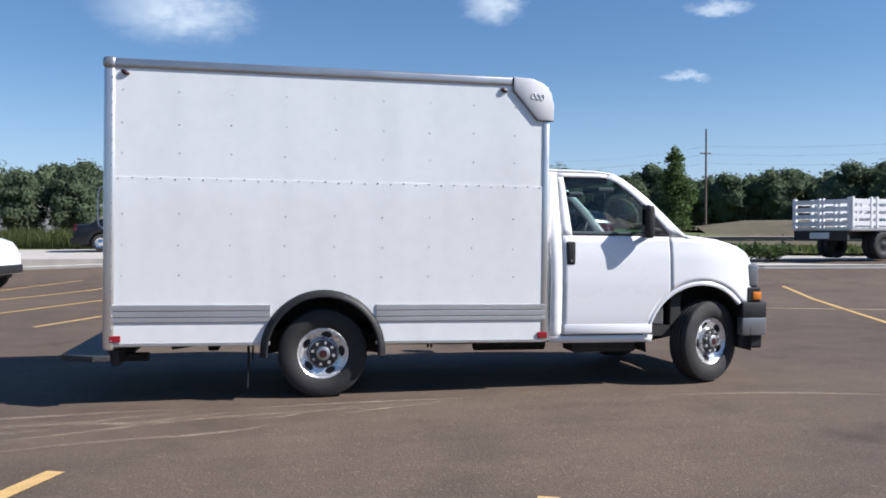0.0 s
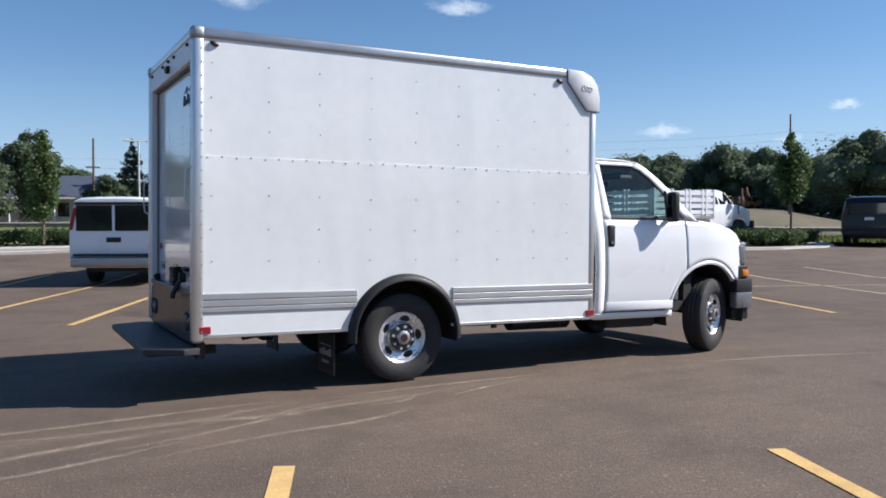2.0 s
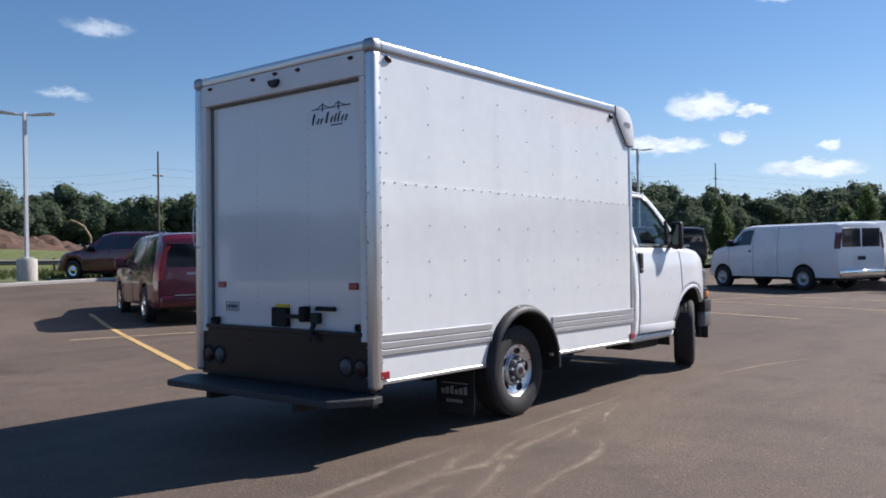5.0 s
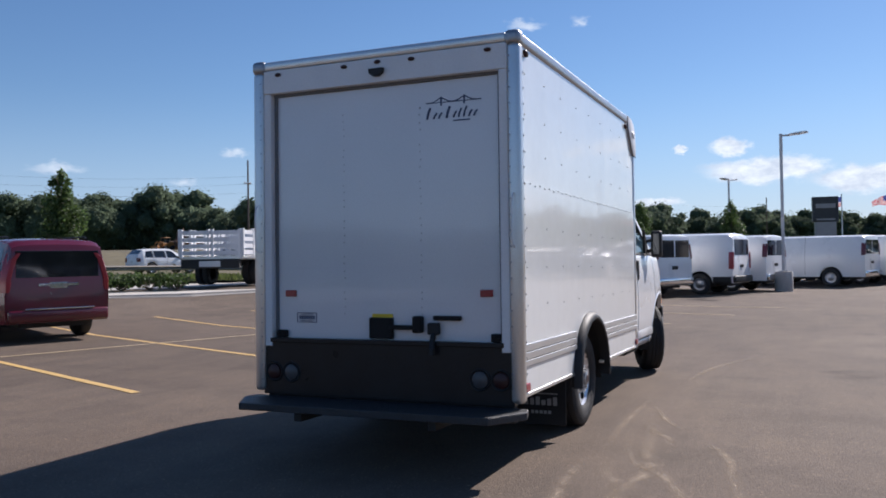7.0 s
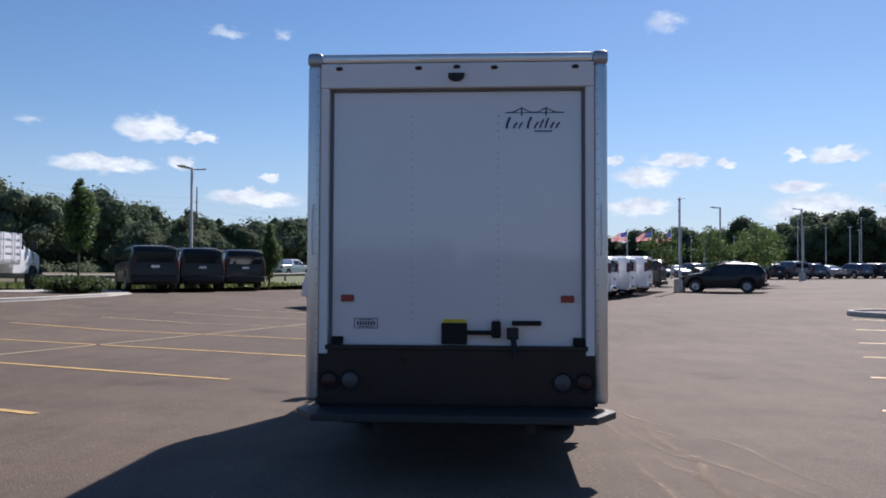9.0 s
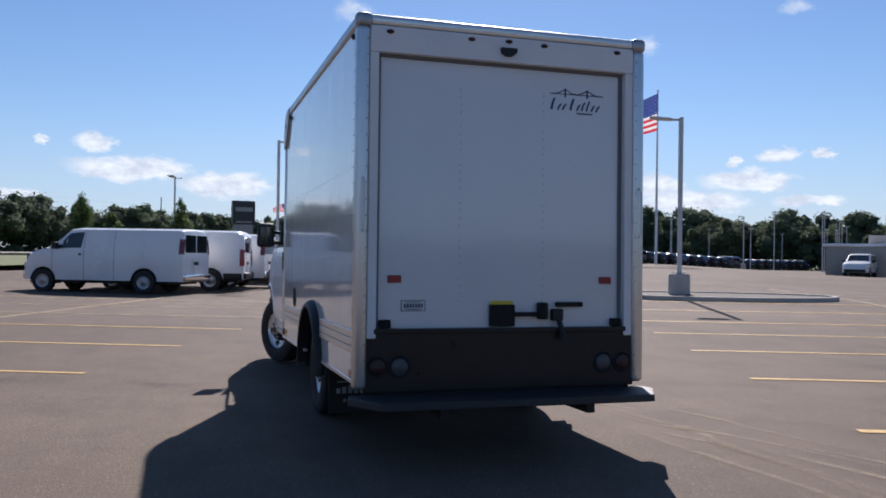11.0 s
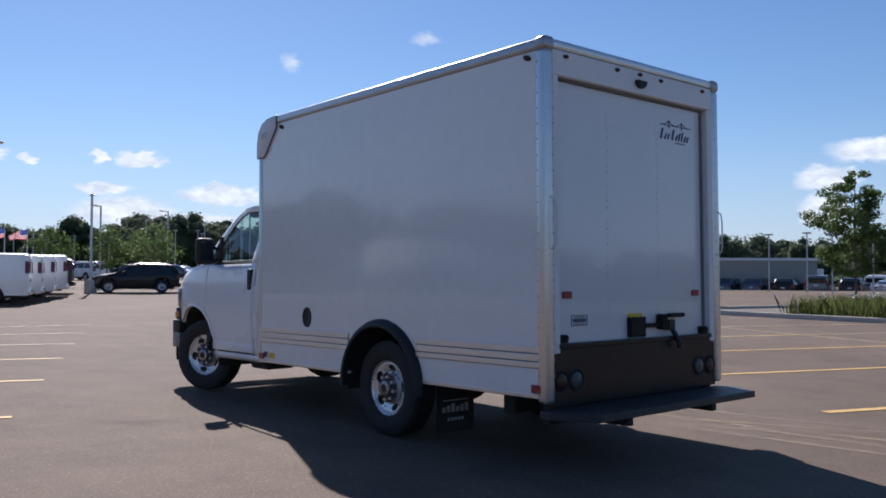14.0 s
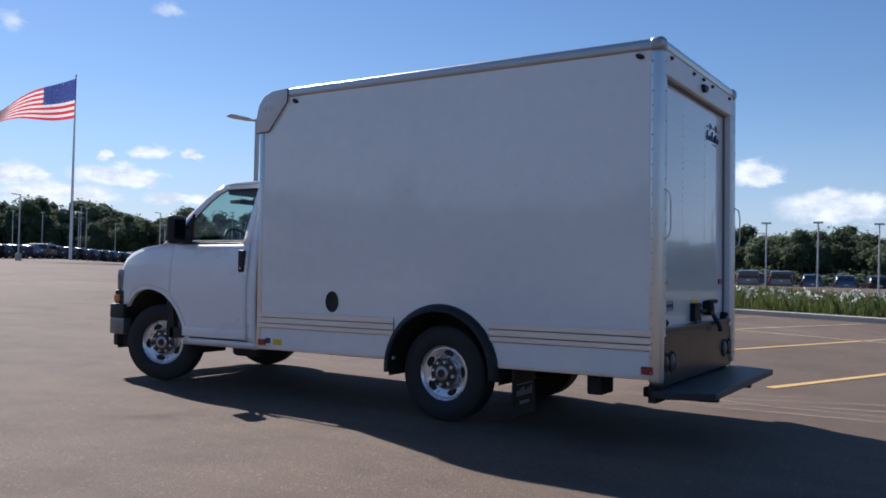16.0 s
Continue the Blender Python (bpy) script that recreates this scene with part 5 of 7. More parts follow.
kerb([Vector(uv(*p)) for p in KERB_B])
sheet("planting_bed", [uv(*p) for p in ((11.6, -6.4), (14, -5.2), (15.4, -4.4), (16.1, -4.3), (16.55, -4.8), (16.75, -6), (16.85, -9), (17.2, -12), (18.3, -15), (18.8, -24.9), (12.5, -24.9), (12.5, -12))], -0.1, 0.05, MULCH, "bare mulched bed at the kerb corner", "planting bed")
sheet("parking_lot", [uv(-60, -82), uv(16.2, -82), uv(16.2, -24.9), uv(-60, -24.9)], -0.7, -0.58, ASPHALT, "asphalt lot beyond the grass strip", "parking lot")
kerb([Vector((-60 + 1.5 * k, 31.2 + 0.006 * k)) for k in range(49)], h=0.10)
kerb([Vector(uv(30 + 2 * k, 31.6)) for k in range(40)], h=0.14)
sheet("pavement", [(-60, 31.2), (5.8, 31.6), (5.8, 32.9), (-2.6, 33.3), (-2.8, 40.2), (-60, 40.2)], -0.7, 0.27, CONCRETE, "pale concrete pavement slab", "pavement")
pad = [(11.0, 26.6), (14.5, 24.4), (18.0, 23.2), (21.5, 22.6), (24.2, 23.0), (26.2, 24.3), (28.5, 26.6), (29.5, 32), (12.5, 36)]
sheet("pavement", pad, -0.7, 0.21, CONCRETE, "pale concrete display pad under the stake truck", "pavement")
kerb([Vector(pad[0]), *[Vector(p) for p in pad[1:7]]], h=0.035)


# ---- other vehicles ----
def vehicle(name, m, spec, paint, label, category, group=""):
    """A road vehicle with its rear axle at the origin and its nose along +x."""
    root = thing(name, m, label, category, group)
    top, belt, wid, wtop = (lerp_table(spec[k]) for k in ("top", "belt", "wid", "wtop"))
    x0, x1 = spec["top"][0][0], spec["top"][-1][0]
    R, wb, low = spec["R"], spec["wb"], spec["low"]
    ar = R + 0.075
    xs = spaced(x0, x1, 0.16, [p[0] for p in spec["top"]] + [xc + ar * math.cos(radians(a)) for xc in (0, wb) for a in range(0, 181, 15)])

    def section(x):
        w, wr, zb = wid(x), wtop(x), belt(x)
        zt = max(top(x), zb + 0.015)
        zl = max(arch_low(x, 0, R, ar, low), arch_low(x, wb, R, ar, low))
        zl = min(zl, zb - 0.05)
        t = min(1.0, (zt - zb) / 0.35)
        we = wr * t + w * 0.94 * (1 - t)
        half = [(w * 0.97, zl), (w * 0.995, zl + (zb - zl) * 0.22), (w, zl + (zb - zl) * 0.55), (w * 0.992, zb), (we, zt - 0.05 * t - 0.004), (we * 0.86, zt - 0.006), (we * 0.45, zt + 0.012)]
        return [(x, -y, z) for y, z in half] + [(x, 0, zt + 0.018)] + [(x, y, z) for y, z in reversed(half)]

    bm = BM()
    rings = [[bm.verts.new(p) for p in section(x)] for x in xs]
    for a, b in zip(rings[:-1], rings[1:]):
        for k in range(len(a)):
            j = (k + 1) % len(a)
            bm.faces.new((a[k], a[j], b[j], b[k]))
    bm.faces.new(rings[0]), bm.faces.new(rings[-1])
    part("body", bm, paint, root, smooth=True)
    bm = BM()
    box(bm, x0 + 0.25, x1 - 0.3, -0.62, 0.62, low - 0.10, low + 0.25)
    for xc in (0, wb):
        rod(bm, (xc, -0.8 * wid(xc), R), (xc, 0.8 * wid(xc), R), 0.06, 0.06, 8)
        for s in (-1, 1):
            rows = [[(xc + ar * 0.98 * math.cos(radians(a)), s * wid(xc) * q, R + ar * 0.98 * math.sin(radians(a))) for q in (0.95, 0.62)] for a in range(-12, 193, 17)]
            grid(bm, rows)
            bm.faces.new([bm.verts.new(r_[1]) for r_ in rows])
    part("underbody", bm, UNDER, root)

    def on_side(x, f_, s):
        p = section(x)
        a, b = Vector(p[3]), Vector(p[4])
        q = a.lerp(b, f_)
        return (q.x, s * (abs(q.y) + 0.006), q.z)

    for a0, a1, t0, t1 in spec["windows"]:
        for s in (-1, 1):
            bm = BM()
            rows = []
            for f_ in (0.10, 0.5, 0.86):
                g = (f_ - 0.10) / 0.76
                rows.append([on_side(a0 + (t0 - a0) * g + ((a1 + (t1 - a1) * g) - (a0 + (t0 - a0) * g)) * k / 5, f_, s) for k in range(6)])
            grid(bm, rows)
            part("window", bm, GLASS_MID if a0 > spec.get("front_window", 99) else GLASS_DARK, root)
    for xa, xb in spec["screens"]:
        bm = BM()
        rows = []
        for k in range(5):
            x = xa + (xb - xa) * k / 4
            p = section(x)
            we = abs(p[4][1]) * 0.90
            rows.append([(x, y * we, (p[5][2] + 0.014) + 0.014 * (1 - abs(y))) for y in (-1, -0.5, 0, 0.5, 1)])
        grid(bm, rows)
        part("windscreen", bm, GLASS_DARK, root)
    for y0_, y1_, z0_, z1_ in spec.get("rear_glass", ()):
        bm = BM()
        box(bm, x0 - 0.008, x0 + 0.02, y0_, y1_, z0_, z1_, 0.006)
        part("rear_window", bm, GLASS_DARK, root, "dark rear window")
    def half_at(x, z):
        q = [(abs(p[1]), p[2]) for p in section(x)[:7]]
        for (ya, za), (yb, zb_) in zip(q[:-1], q[1:]):
            if za <= z <= zb_ + 1e-6:
                return ya + (yb - ya) * (z - za) / max(1e-6, zb_ - za)
        return q[-1][0] if z > q[0][1] else q[0][0]

    for z0_, z1_, yy in spec["tails"]:
        for s in (-1, 1):
            bm = BM()
            rows = []
            for k in range(7):
                z = z0_ + (z1_ - z0_) * k / 6
                in_ = yy * (0.75 if k in (0, 6) else 1.0)
                ya, yb = half_at(x0, z), half_at(x0 + 0.14, z)
                rows.append([(x0 - 0.002, s * (ya - in_ - 0.01), z), (x0 - 0.022, s * (ya - in_), z), (x0 - 0.022, s * (ya - 0.012), z), (x0 + 0.01, s * (ya + 0.010), z), (x0 + 0.13, s * (yb + 0.010), z), (x0 + 0.14, s * (yb - 0.01), z)])
            grid(bm, rows)
            part("tail_light", bm, spec.get("tail_mat", TAIL), root, "red tail light", smooth=True)
    for s in (-1, 1):
        bm = BM()
        xe = x1 - 0.13
        box(bm, xe - 0.16, xe + 0.1, s * wid(xe) * 0.70, s * wid(xe) * 0.99, belt(xe) - 0.22, belt(xe) - 0.06, 0.02, 2)
        part("headlight", bm, CLEAR, root, "clear headlight")
        bm = BM()
        mx = spec["mirror"]
        box(bm, mx - 0.06, mx + 0.07, s * (wid(mx) * 0.96), s * (wid(mx) + 0.20), belt(mx) + 0.02, belt(mx) + 0.24, 0.03, 2)
        part("wing_mirror", bm, spec.get("mirror_mat", BLACK), root)
    for xa, xb in spec.get("cladding", ()):
        for s in (-1, 1):
            bm = BM()
            grid(bm, [[(x, s * (wid(x) * q + 0.012), z) for q, z in ((0.955, low - 0.01), (0.985, low + 0.08), (0.992, low + 0.22))] for x in spaced(xa, xb, 0.2)])
            part("sill_cladding", bm, BLACK, root, "black lower cladding")
    bump_mat = spec.get("bumper", paint)
    for xa, xb in ((x0 - 0.10, x0 + 0.14), (x1 - 0.20, x1 + 0.06)):
        bm = BM()
        xm = (xa + xb) / 2
        box(bm, xa, xb, -wid(xm) * 0.955, wid(xm) * 0.955, low + 0.02, low + 0.24, 0.04, 3)
        part("bumper", bm, bump_mat, root, smooth=True)
    bm = BM()
    box(bm, x0 - 0.018, x0 + 0.01, -0.16, 0.16, spec["plate"], spec["plate"] + 0.11, 0.004)
    part("number_plate", bm, spec.get("plate_mat", CLEAR), root, "plain blank number plate")
    for ya, yb, za, zb_ in spec.get("trim", ()):
        bm = BM()
        box(bm, x0 - (0.11 if za < 0.7 else 0.03), x0 + 0.01, ya, yb, za, zb_, 0.006)
        part("trim_strip", bm, spec.get("trim_mat", CHROME), root)
    if "rails" in spec:
        a, b, z = spec["rails"]
        for s in (-1, 1):
            bm = BM()
            tube(bm, [(a, s * wtop(a) * 0.88, z - 0.04), (a + 0.1, s * wtop(a) * 0.88, z), (b - 0.1, s * wtop(b) * 0.88, z), (b, s * wtop(b) * 0.88, z - 0.04)], 0.018, 6)
            part("roof_rail", bm, BLACK, root)
    for gx in spec.get("seams", ()):
        for s in (-1, 1):
            bm = BM()
            p = section(gx)
            tube(bm, [(gx, s * (abs(q[1]) + 0.001), q[2]) for q in p[0:5]], 0.006, 4)
            part("door_seam", bm, BLACK, root)
    for hx, hz in spec.get("handles", ()):
        for s in (-1, 1):
            bm = BM()
            box(bm, hx - 0.05, hx + 0.05, s * (wid(hx) * 0.99), s * (wid(hx) * 0.99 + 0.03), hz - 0.03, hz + 0.03, 0.01)
            part("door_handle", bm, spec.get("handle_mat", BLACK), root)
    for xc in (0, wb):
        for s in (-1, 1):
            turn = Matrix.Rotation(0 if s < 0 else math.pi, 4, 'Z')
            add_wheel(root, Matrix.Translation((xc, s * (wid(xc) - 0.115), R)) @ turn, R=R, W=0.235, rim_r=R * 0.60, rim_mat=spec.get("rim"), detail=False)
    return root


VAN = dict(top=[(-1.30, 1.90), (-1.27, 2.00), (-1.15, 2.05), (2.25, 2.06), (2.55, 2.01), (3.28, 1.41), (3.65, 1.35), (3.92, 1.25), (4.08, 1.08), (4.14, 0.82)],
           belt=[(-1.30, 1.36), (3.15, 1.36), (3.4, 1.31), (3.92, 1.16), (4.14, 0.76)], wid=[(-1.30, 0.97), (-1.22, 0.99), (3.55, 0.99), (4.0, 0.93), (4.14, 0.84)],
           wtop=[(-1.30, 0.86), (2.4, 0.84), (3.3, 0.86), (4.14, 0.76)], R=0.37, wb=3.43, low=0.40, windows=[(2.12, 3.05, 2.05, 2.62)], front_window=1.5,
           screens=[(3.24, 2.60)], rear_glass=((-0.80, -0.03, 1.31, 1.87), (0.03, 0.80, 1.31, 1.87)), tails=[(1.26, 1.74, 0.07)], mirror=2.95, plate=0.92, plate_mat=BLACK,
           bumper=BLACK, seams=(1.0, 2.02, 3.1), handles=[(2.15, 1.22)], rim=CAST)
VAN_CHROME = dict(VAN, bumper=CHROME)
VAN_PASS = dict(VAN, top=[(x, z * 0.955 if z > 1.3 else z) for x, z in VAN["top"]], tail_mat=RED_LENS, bumper=CAST, tails=[(1.24, 1.72, 0.08)], rear_glass=((-0.82, -0.03, 1.21, 1.78), (0.03, 0.82, 1.21, 1.78)), trim=((-0.84, 0.84, 1.79, 1.85), (-0.86, 0.86, 0.66, 0.71)), trim_mat=BLACK, plate=0.96, windows=[(2.12, 3.05, 2.05, 2.62), (1.05, 1.98, 1.05, 1.96), (0.02, 0.95, 0.02, 0.95), (-1.12, -0.1, -1.08, -0.1)])
TRANSIT = dict(VAN, top=[(-1.15, 1.92), (-1.05, 2.05), (-0.9, 2.10), (2.1, 2.12), (2.5, 2.04), (3.35, 1.30), (3.7, 1.2), (4.0, 1.02), (4.1, 0.8)],
               belt=[(-1.15, 1.3), (2.9, 1.3), (3.4, 1.22), (3.95, 0.98), (4.1, 0.75)], wid=[(-1.15, 0.98), (3.5, 1.0), (3.95, 0.9), (4.1, 0.8)], wtop=[(-1.15, 0.86), (2.4, 0.86), (3.35, 0.86), (4.1, 0.7)],
               wb=3.3, cladding=((-1.1, -0.46), (0.46, 2.84)), rim=CAST, tail_mat=RED_LENS, tails=[(0.88, 1.46, 0.12)], rear_glass=((-0.74, 0.74, 1.36, 1.90),), mirror=2.7, windows=[(2.0, 2.95, 1.95, 2.5)], screens=[(3.3, 2.55)])
SUV = dict(top=[(-1.22, 1.55), (-1.18, 1.72), (-1.05, 1.84), (-0.5, 1.89), (1.5, 1.88), (1.95, 1.80), (2.72, 1.24), (3.3, 1.19), (3.95, 1.12), (4.15, 0.95), (4.22, 0.75)],
           belt=[(-1.22, 1.16), (2.6, 1.15), (3.9, 1.05), (4.22, 0.70)], wid=[(-1.22, 0.93), (-1.0, 1.0), (3.4, 1.0), (4.0, 0.93), (4.22, 0.80)], wtop=[(-1.22, 0.82), (-0.8, 0.84), (1.8, 0.82), (2.7, 0.86), (4.22, 0.75)],
           R=0.39, wb=3.15, low=0.38, windows=[(1.35, 2.48, 1.30, 1.92), (0.30, 1.25, 0.32, 1.22), (-1.0, 0.2, -0.92, 0.2)], screens=[(2.66, 2.0)], rear_glass=((-0.76, 0.76, 1.20, 1.62),),
           tails=[(0.92, 1.45, 0.14)], mirror=2.35, plate=0.98, rails=(-0.8, 1.6, 1.93), bumper=BLACK, seams=(0.26, 1.3, 2.5), handles=[(0.45, 1.05), (1.5, 1.05)], rim=CAST)
SUV_RED = dict(SUV, low=0.36, top=[(-1.22, 1.64), (-1.18, 1.76), (-1.04, 1.85), (-0.5, 1.89)] + SUV["top"][4:], wtop=[(-1.22, 0.80), (-0.8, 0.80), (1.8, 0.78), (2.7, 0.84), (4.22, 0.75)], rear_glass=((-0.74, 0.74, 1.18, 1.66),), trim=((-0.36, 0.36, 1.02, 1.07), (-0.62, 0.62, 0.60, 0.625)), tail_mat=RED_LENS, tails=[(0.92, 1.62, 0.09)], rim=CHROME, bumper=PAINT_RED, plate_mat=CHROME, mirror_mat=PAINT_RED)
CROSS = dict(top=[(-0.92, 1.10), (-0.85, 1.30), (-0.55, 1.58), (-0.2, 1.64), (1.2, 1.66), (1.6, 1.58), (2.45, 1.10), (3.2, 1.0), (3.6, 0.85), (3.70, 0.65)],
             belt=[(-0.92, 1.04), (2.35, 0.98), (3.3, 0.90), (3.70, 0.60)], wid=[(-0.92, 0.84), (-0.6, 0.92), (3.0, 0.92), (3.5, 0.82), (3.70, 0.66)], wtop=[(-0.92, 0.70), (-0.3, 0.68), (1.4, 0.68), (2.4, 0.78), (3.70, 0.62)],
             R=0.36, wb=2.78, low=0.32, windows=[(1.12, 2.1, 1.05, 1.52), (0.2, 1.04, 0.18, 0.98), (-0.5, 0.12, -0.35, 0.1)], screens=[(2.38, 1.66), (-0.84, -0.56)], tails=[(0.80, 1.06, 0.20)], mirror=2.0, plate=0.75,
             bumper=BLACK, seams=(0.15, 1.08, 2.05), rim=CAST)
SEDAN = dict(CROSS, top=[(-1.0, 0.95), (-0.9, 1.04), (-0.45, 1.08), (0.35, 1.38), (0.8, 1.45), (1.4, 1.43), (1.7, 1.36), (2.4, 1.0), (3.2, 0.90), (3.75, 0.74), (3.85, 0.58)],
             belt=[(-1.0, 0.92), (2.35, 0.93), (3.3, 0.82), (3.85, 0.52)], wid=[(-1.0, 0.82), (-0.7, 0.91), (3.1, 0.91), (3.6, 0.82), (3.85, 0.62)], wtop=[(-1.0, 0.72), (0.3, 0.64), (1.5, 0.66), (2.4, 0.78), (3.85, 0.6)],
             R=0.335, wb=2.85, low=0.28, windows=[(1.15, 2.1, 1.1, 1.6), (0.15, 1.05, 0.45, 1.0)], screens=[(2.34, 1.72), (-0.38, 0.28)], seams=(0.1, 1.1, 2.1))
PICKUP = dict(SUV, top=[(-1.25, 1.24), (0.68, 1.25), (0.74, 1.5), (0.92, 1.84), (1.3, 1.88), (2.2, 1.86), (2.5, 1.78), (3.15, 1.26), (3.7, 1.2), (4.3, 1.1), (4.45, 0.9), (4.52, 0.7)],
              belt=[(-1.25, 1.18), (3.1, 1.18), (4.3, 1.04), (4.52, 0.65)], wid=[(-1.25, 0.95), (3.8, 1.0), (4.3, 0.93), (4.52, 0.82)], wtop=[(-1.25, 0.9), (0.7, 0.9), (0.95, 0.76), (2.4, 0.76), (3.1, 0.84), (4.52, 0.75)],
              wb=3.6, windows=[(1.95, 2.9, 1.92, 2.45), (1.05, 1.88, 1.08, 1.84)], screens=[(3.1, 2.56)], rear_glass=(), tails=[(0.85, 1.15, 0.12)], mirror=2.8)
del PICKUP["rails"]
HV = math.degrees(math.atan2(V.y, V.x))


def spot(x, y, head, z=None):
    return Matrix.Translation((x, y, rise(x, y) if z is None else z)) @ Matrix.Rotation(radians(head), 4, 'Z')


vehicle("passenger_van", spot(0.42, 23.3, HV - 5), VAN_PASS, WHITE, "white passenger van with dark windows and roof vent, seen from behind", "van")
vehicle("suv", spot(5.6, 20.75, HV), SUV_RED, PAINT_RED, "dark red full-size SUV with chrome trim", "car")
vehicle("cargo_van", spot(22.8, 12.3, 64.5), VAN_CHROME, WHITE, "white windowless cargo van with chrome bumper", "van", "white vans")
vehicle("transit_van", spot(25.3, 10.4, 77), TRANSIT, WHITE, "white cargo van with tall red tail lights", "van", "white vans")
vehicle("minivan", spot(43.6, 0.9, HV), dict(VAN, top=[(x, z * 0.9) for x, z in VAN["top"]], windows=[(2.12, 3.05, 2.05, 2.62), (1.05, 1.98, 1.05, 1.96), (0.02, 0.95, 0.02, 0.95), (-1.12, -0.1, -1.08, -0.1)], belt=[(-1.30, 1.2), (3.15, 1.2), (3.4, 1.2), (3.92, 1.05), (4.14, 0.7)], rear_glass=((-0.7, 0.7, 1.24, 1.66),)), PAINT_BLACK, "dark passenger van behind the white vans", "van")
row_van = vehicle("cargo_van", spot(27.9, 9.5, 72), VAN_CHROME, WHITE, "white cargo van in a row of vans", "van", "white vans")
for x, y in ((32.36, 6.07), (34.9, 4.9), (37.4, 3.65), (39.9, 2.35)):
    copy_thing(row_van, spot(x, y, 71))
vehicle("cargo_van", spot(-10.75, 25.8, -8), VAN, WHITE, "white cargo van with a black front bumper", "van")
vehicle("crossover", spot(42.2, -4.85, HV), dict(CROSS, rails=(-0.2, 1.3, 1.69)), PAINT_BLACK, "black crossover standing across the lot", "car")
black_suv = vehicle("suv", spot(27.69, 23.65, 31), dict(SUV, tail_mat=RED_DARK), PAINT_BLACK, "black full-size SUV parked in a row", "car", "black SUVs")
copy_thing(black_suv, spot(30.69, 22.75, 31))
copy_thing(black_suv, spot(33.40, 21.65, 31))
vehicle("crossover", spot(11.35, 31.5, 106, 0.22), dict(CROSS, rim=CHROME), PAINT_RED, "dark maroon crossover by the grass", "car")
vehicle("sedan", spot(-6.7, 37.9, 8, 0.27), dict(SEDAN, rim=CHROME), PAINT_BLACK, "black sedan with bright alloy wheels on concrete", "car")
vehicle("pickup", spot(86.5, 33.0, -21, 0.16), PICKUP, WHITE, "white crew cab pickup on the road", "car")
vehicle("crossover", spot(37.36, 47.36, -18, 0.16), CROSS, WHITE, "white crossover driving past", "car")


# stake-bed truck on the concrete pad
def stake_truck(m):
    root = thing("stake_truck", m, "white medium-duty truck with slatted stake bed on a concrete pad", "truck")
    spec = dict(top=[(2.35, 1.96), (2.5, 2.03), (3.2, 2.03), (3.45, 1.96), (4.05, 1.50), (4.7, 1.43), (5.05, 1.30), (5.18, 1.0)], belt=[(2.35, 1.42), (4.0, 1.43), (5.0, 1.25), (5.18, 0.95)],
                wid=[(2.35, 0.95), (4.3, 1.0), (5.0, 0.95), (5.18, 0.85)], wtop=[(2.35, 0.80), (3.4, 0.80), (4.0, 0.88), (5.18, 0.8)])
    top, belt, wid, wtop = (lerp_table(spec[k]) for k in ("top", "belt", "wid", "wtop"))
    xs = spaced(2.35, 5.18, 0.14, [p[0] for p in spec["top"]] + [4.3 + 0.56 * math.cos(radians(a)) for a in range(0, 181, 15)])
    bm = BM()
    rings = []
    for x in xs:
        w, wr, zb = wid(x), wtop(x), belt(x)
        zt, zl = max(top(x), zb + 0.02), min(arch_low(x, 4.3, 0.45, 0.56, 0.62), zb - 0.06)
        half = [(w * 0.96, zl), (w, zl + (zb - zl) * 0.5), (w * 0.985, zb), (wr, zt - 0.05), (wr * 0.8, zt)]
        rings.append([bm.verts.new(p) for p in [(x, -y, z) for y, z in half] + [(x, y, z) for y, z in reversed(half)]])
    for a, b in zip(rings[:-1], rings[1:]):
        for k in range(len(a)):
            j = (k + 1) % len(a)
            bm.faces.new((a[k], a[j], b[j], b[k]))
    bm.faces.new(rings[0]), bm.faces.new(rings[-1])
    part("cab", bm, WHITE, root, "white crew cab", smooth=True)
    for s in (-1, 1):
        for a, b, c, d in ((2.95, 3.85, 2.92, 3.4), (2.42, 2.86, 2.44, 2.83)):
            bm = BM()
            ya, yb = wid(3) * 0.985 + 0.004, wtop(3) + 0.012
            bm.faces.new([bm.verts.new(p) for p in ((a, s * (ya - 0.01), 1.47), (b, s * (ya - 0.01), 1.47), (d, s * yb, 1.91), (c, s * yb, 1.91))])
            part("window", bm, GLASS_DARK, root)
        bm = BM()
        box(bm, 3.72, 3.84, s * 1.02, s * 1.25, 1.46, 1.76, 0.03, 2)
        part("wing_mirror", bm, BLACK, root)
        bm = BM()
        prism(bm, [(4.12, 1.08), (4.06, 1.40), (4.11, 1.42), (4.18, 1.10)], "y", s * 0.99, s * 1.008)
        part("side_vent", bm, BLACK, root)
    bm = BM()
    grid(bm, [[(x, y, top(x) + 0.012) for y in (-0.78, 0, 0.78)] for x in (4.0, 3.75, 3.5)])
    part("windscreen", bm, GLASS_DARK, root)
    bm = BM()
    box(bm, -1.45, 2.22, -1.20, 1.20, 0.92, 1.03, 0.01)
    bed = part("bed", bm, ALU, root, "grey metal flat bed")
    for s in (-1, 1):
        for x in (-1.4, -0.62, -0.38, 0.42, 0.66, 1.42, 1.66, 2.15):
            bm = BM()
            box(bm, x - 0.045, x + 0.045, s * 1.15, s * 1.245, 1.03, 1.98, 0.006)
            part("stake", bm, FRAME_WHITE, bed)
        for z in (1.07, 1.30, 1.53, 1.77):
            bm = BM()
            box(bm, -1.44, 2.2, s * 1.20, s * 1.225, z, z + 0.145, 0.006)
            part("slat", bm, CAP_GREY, bed, "pale grey stake-bed slat")
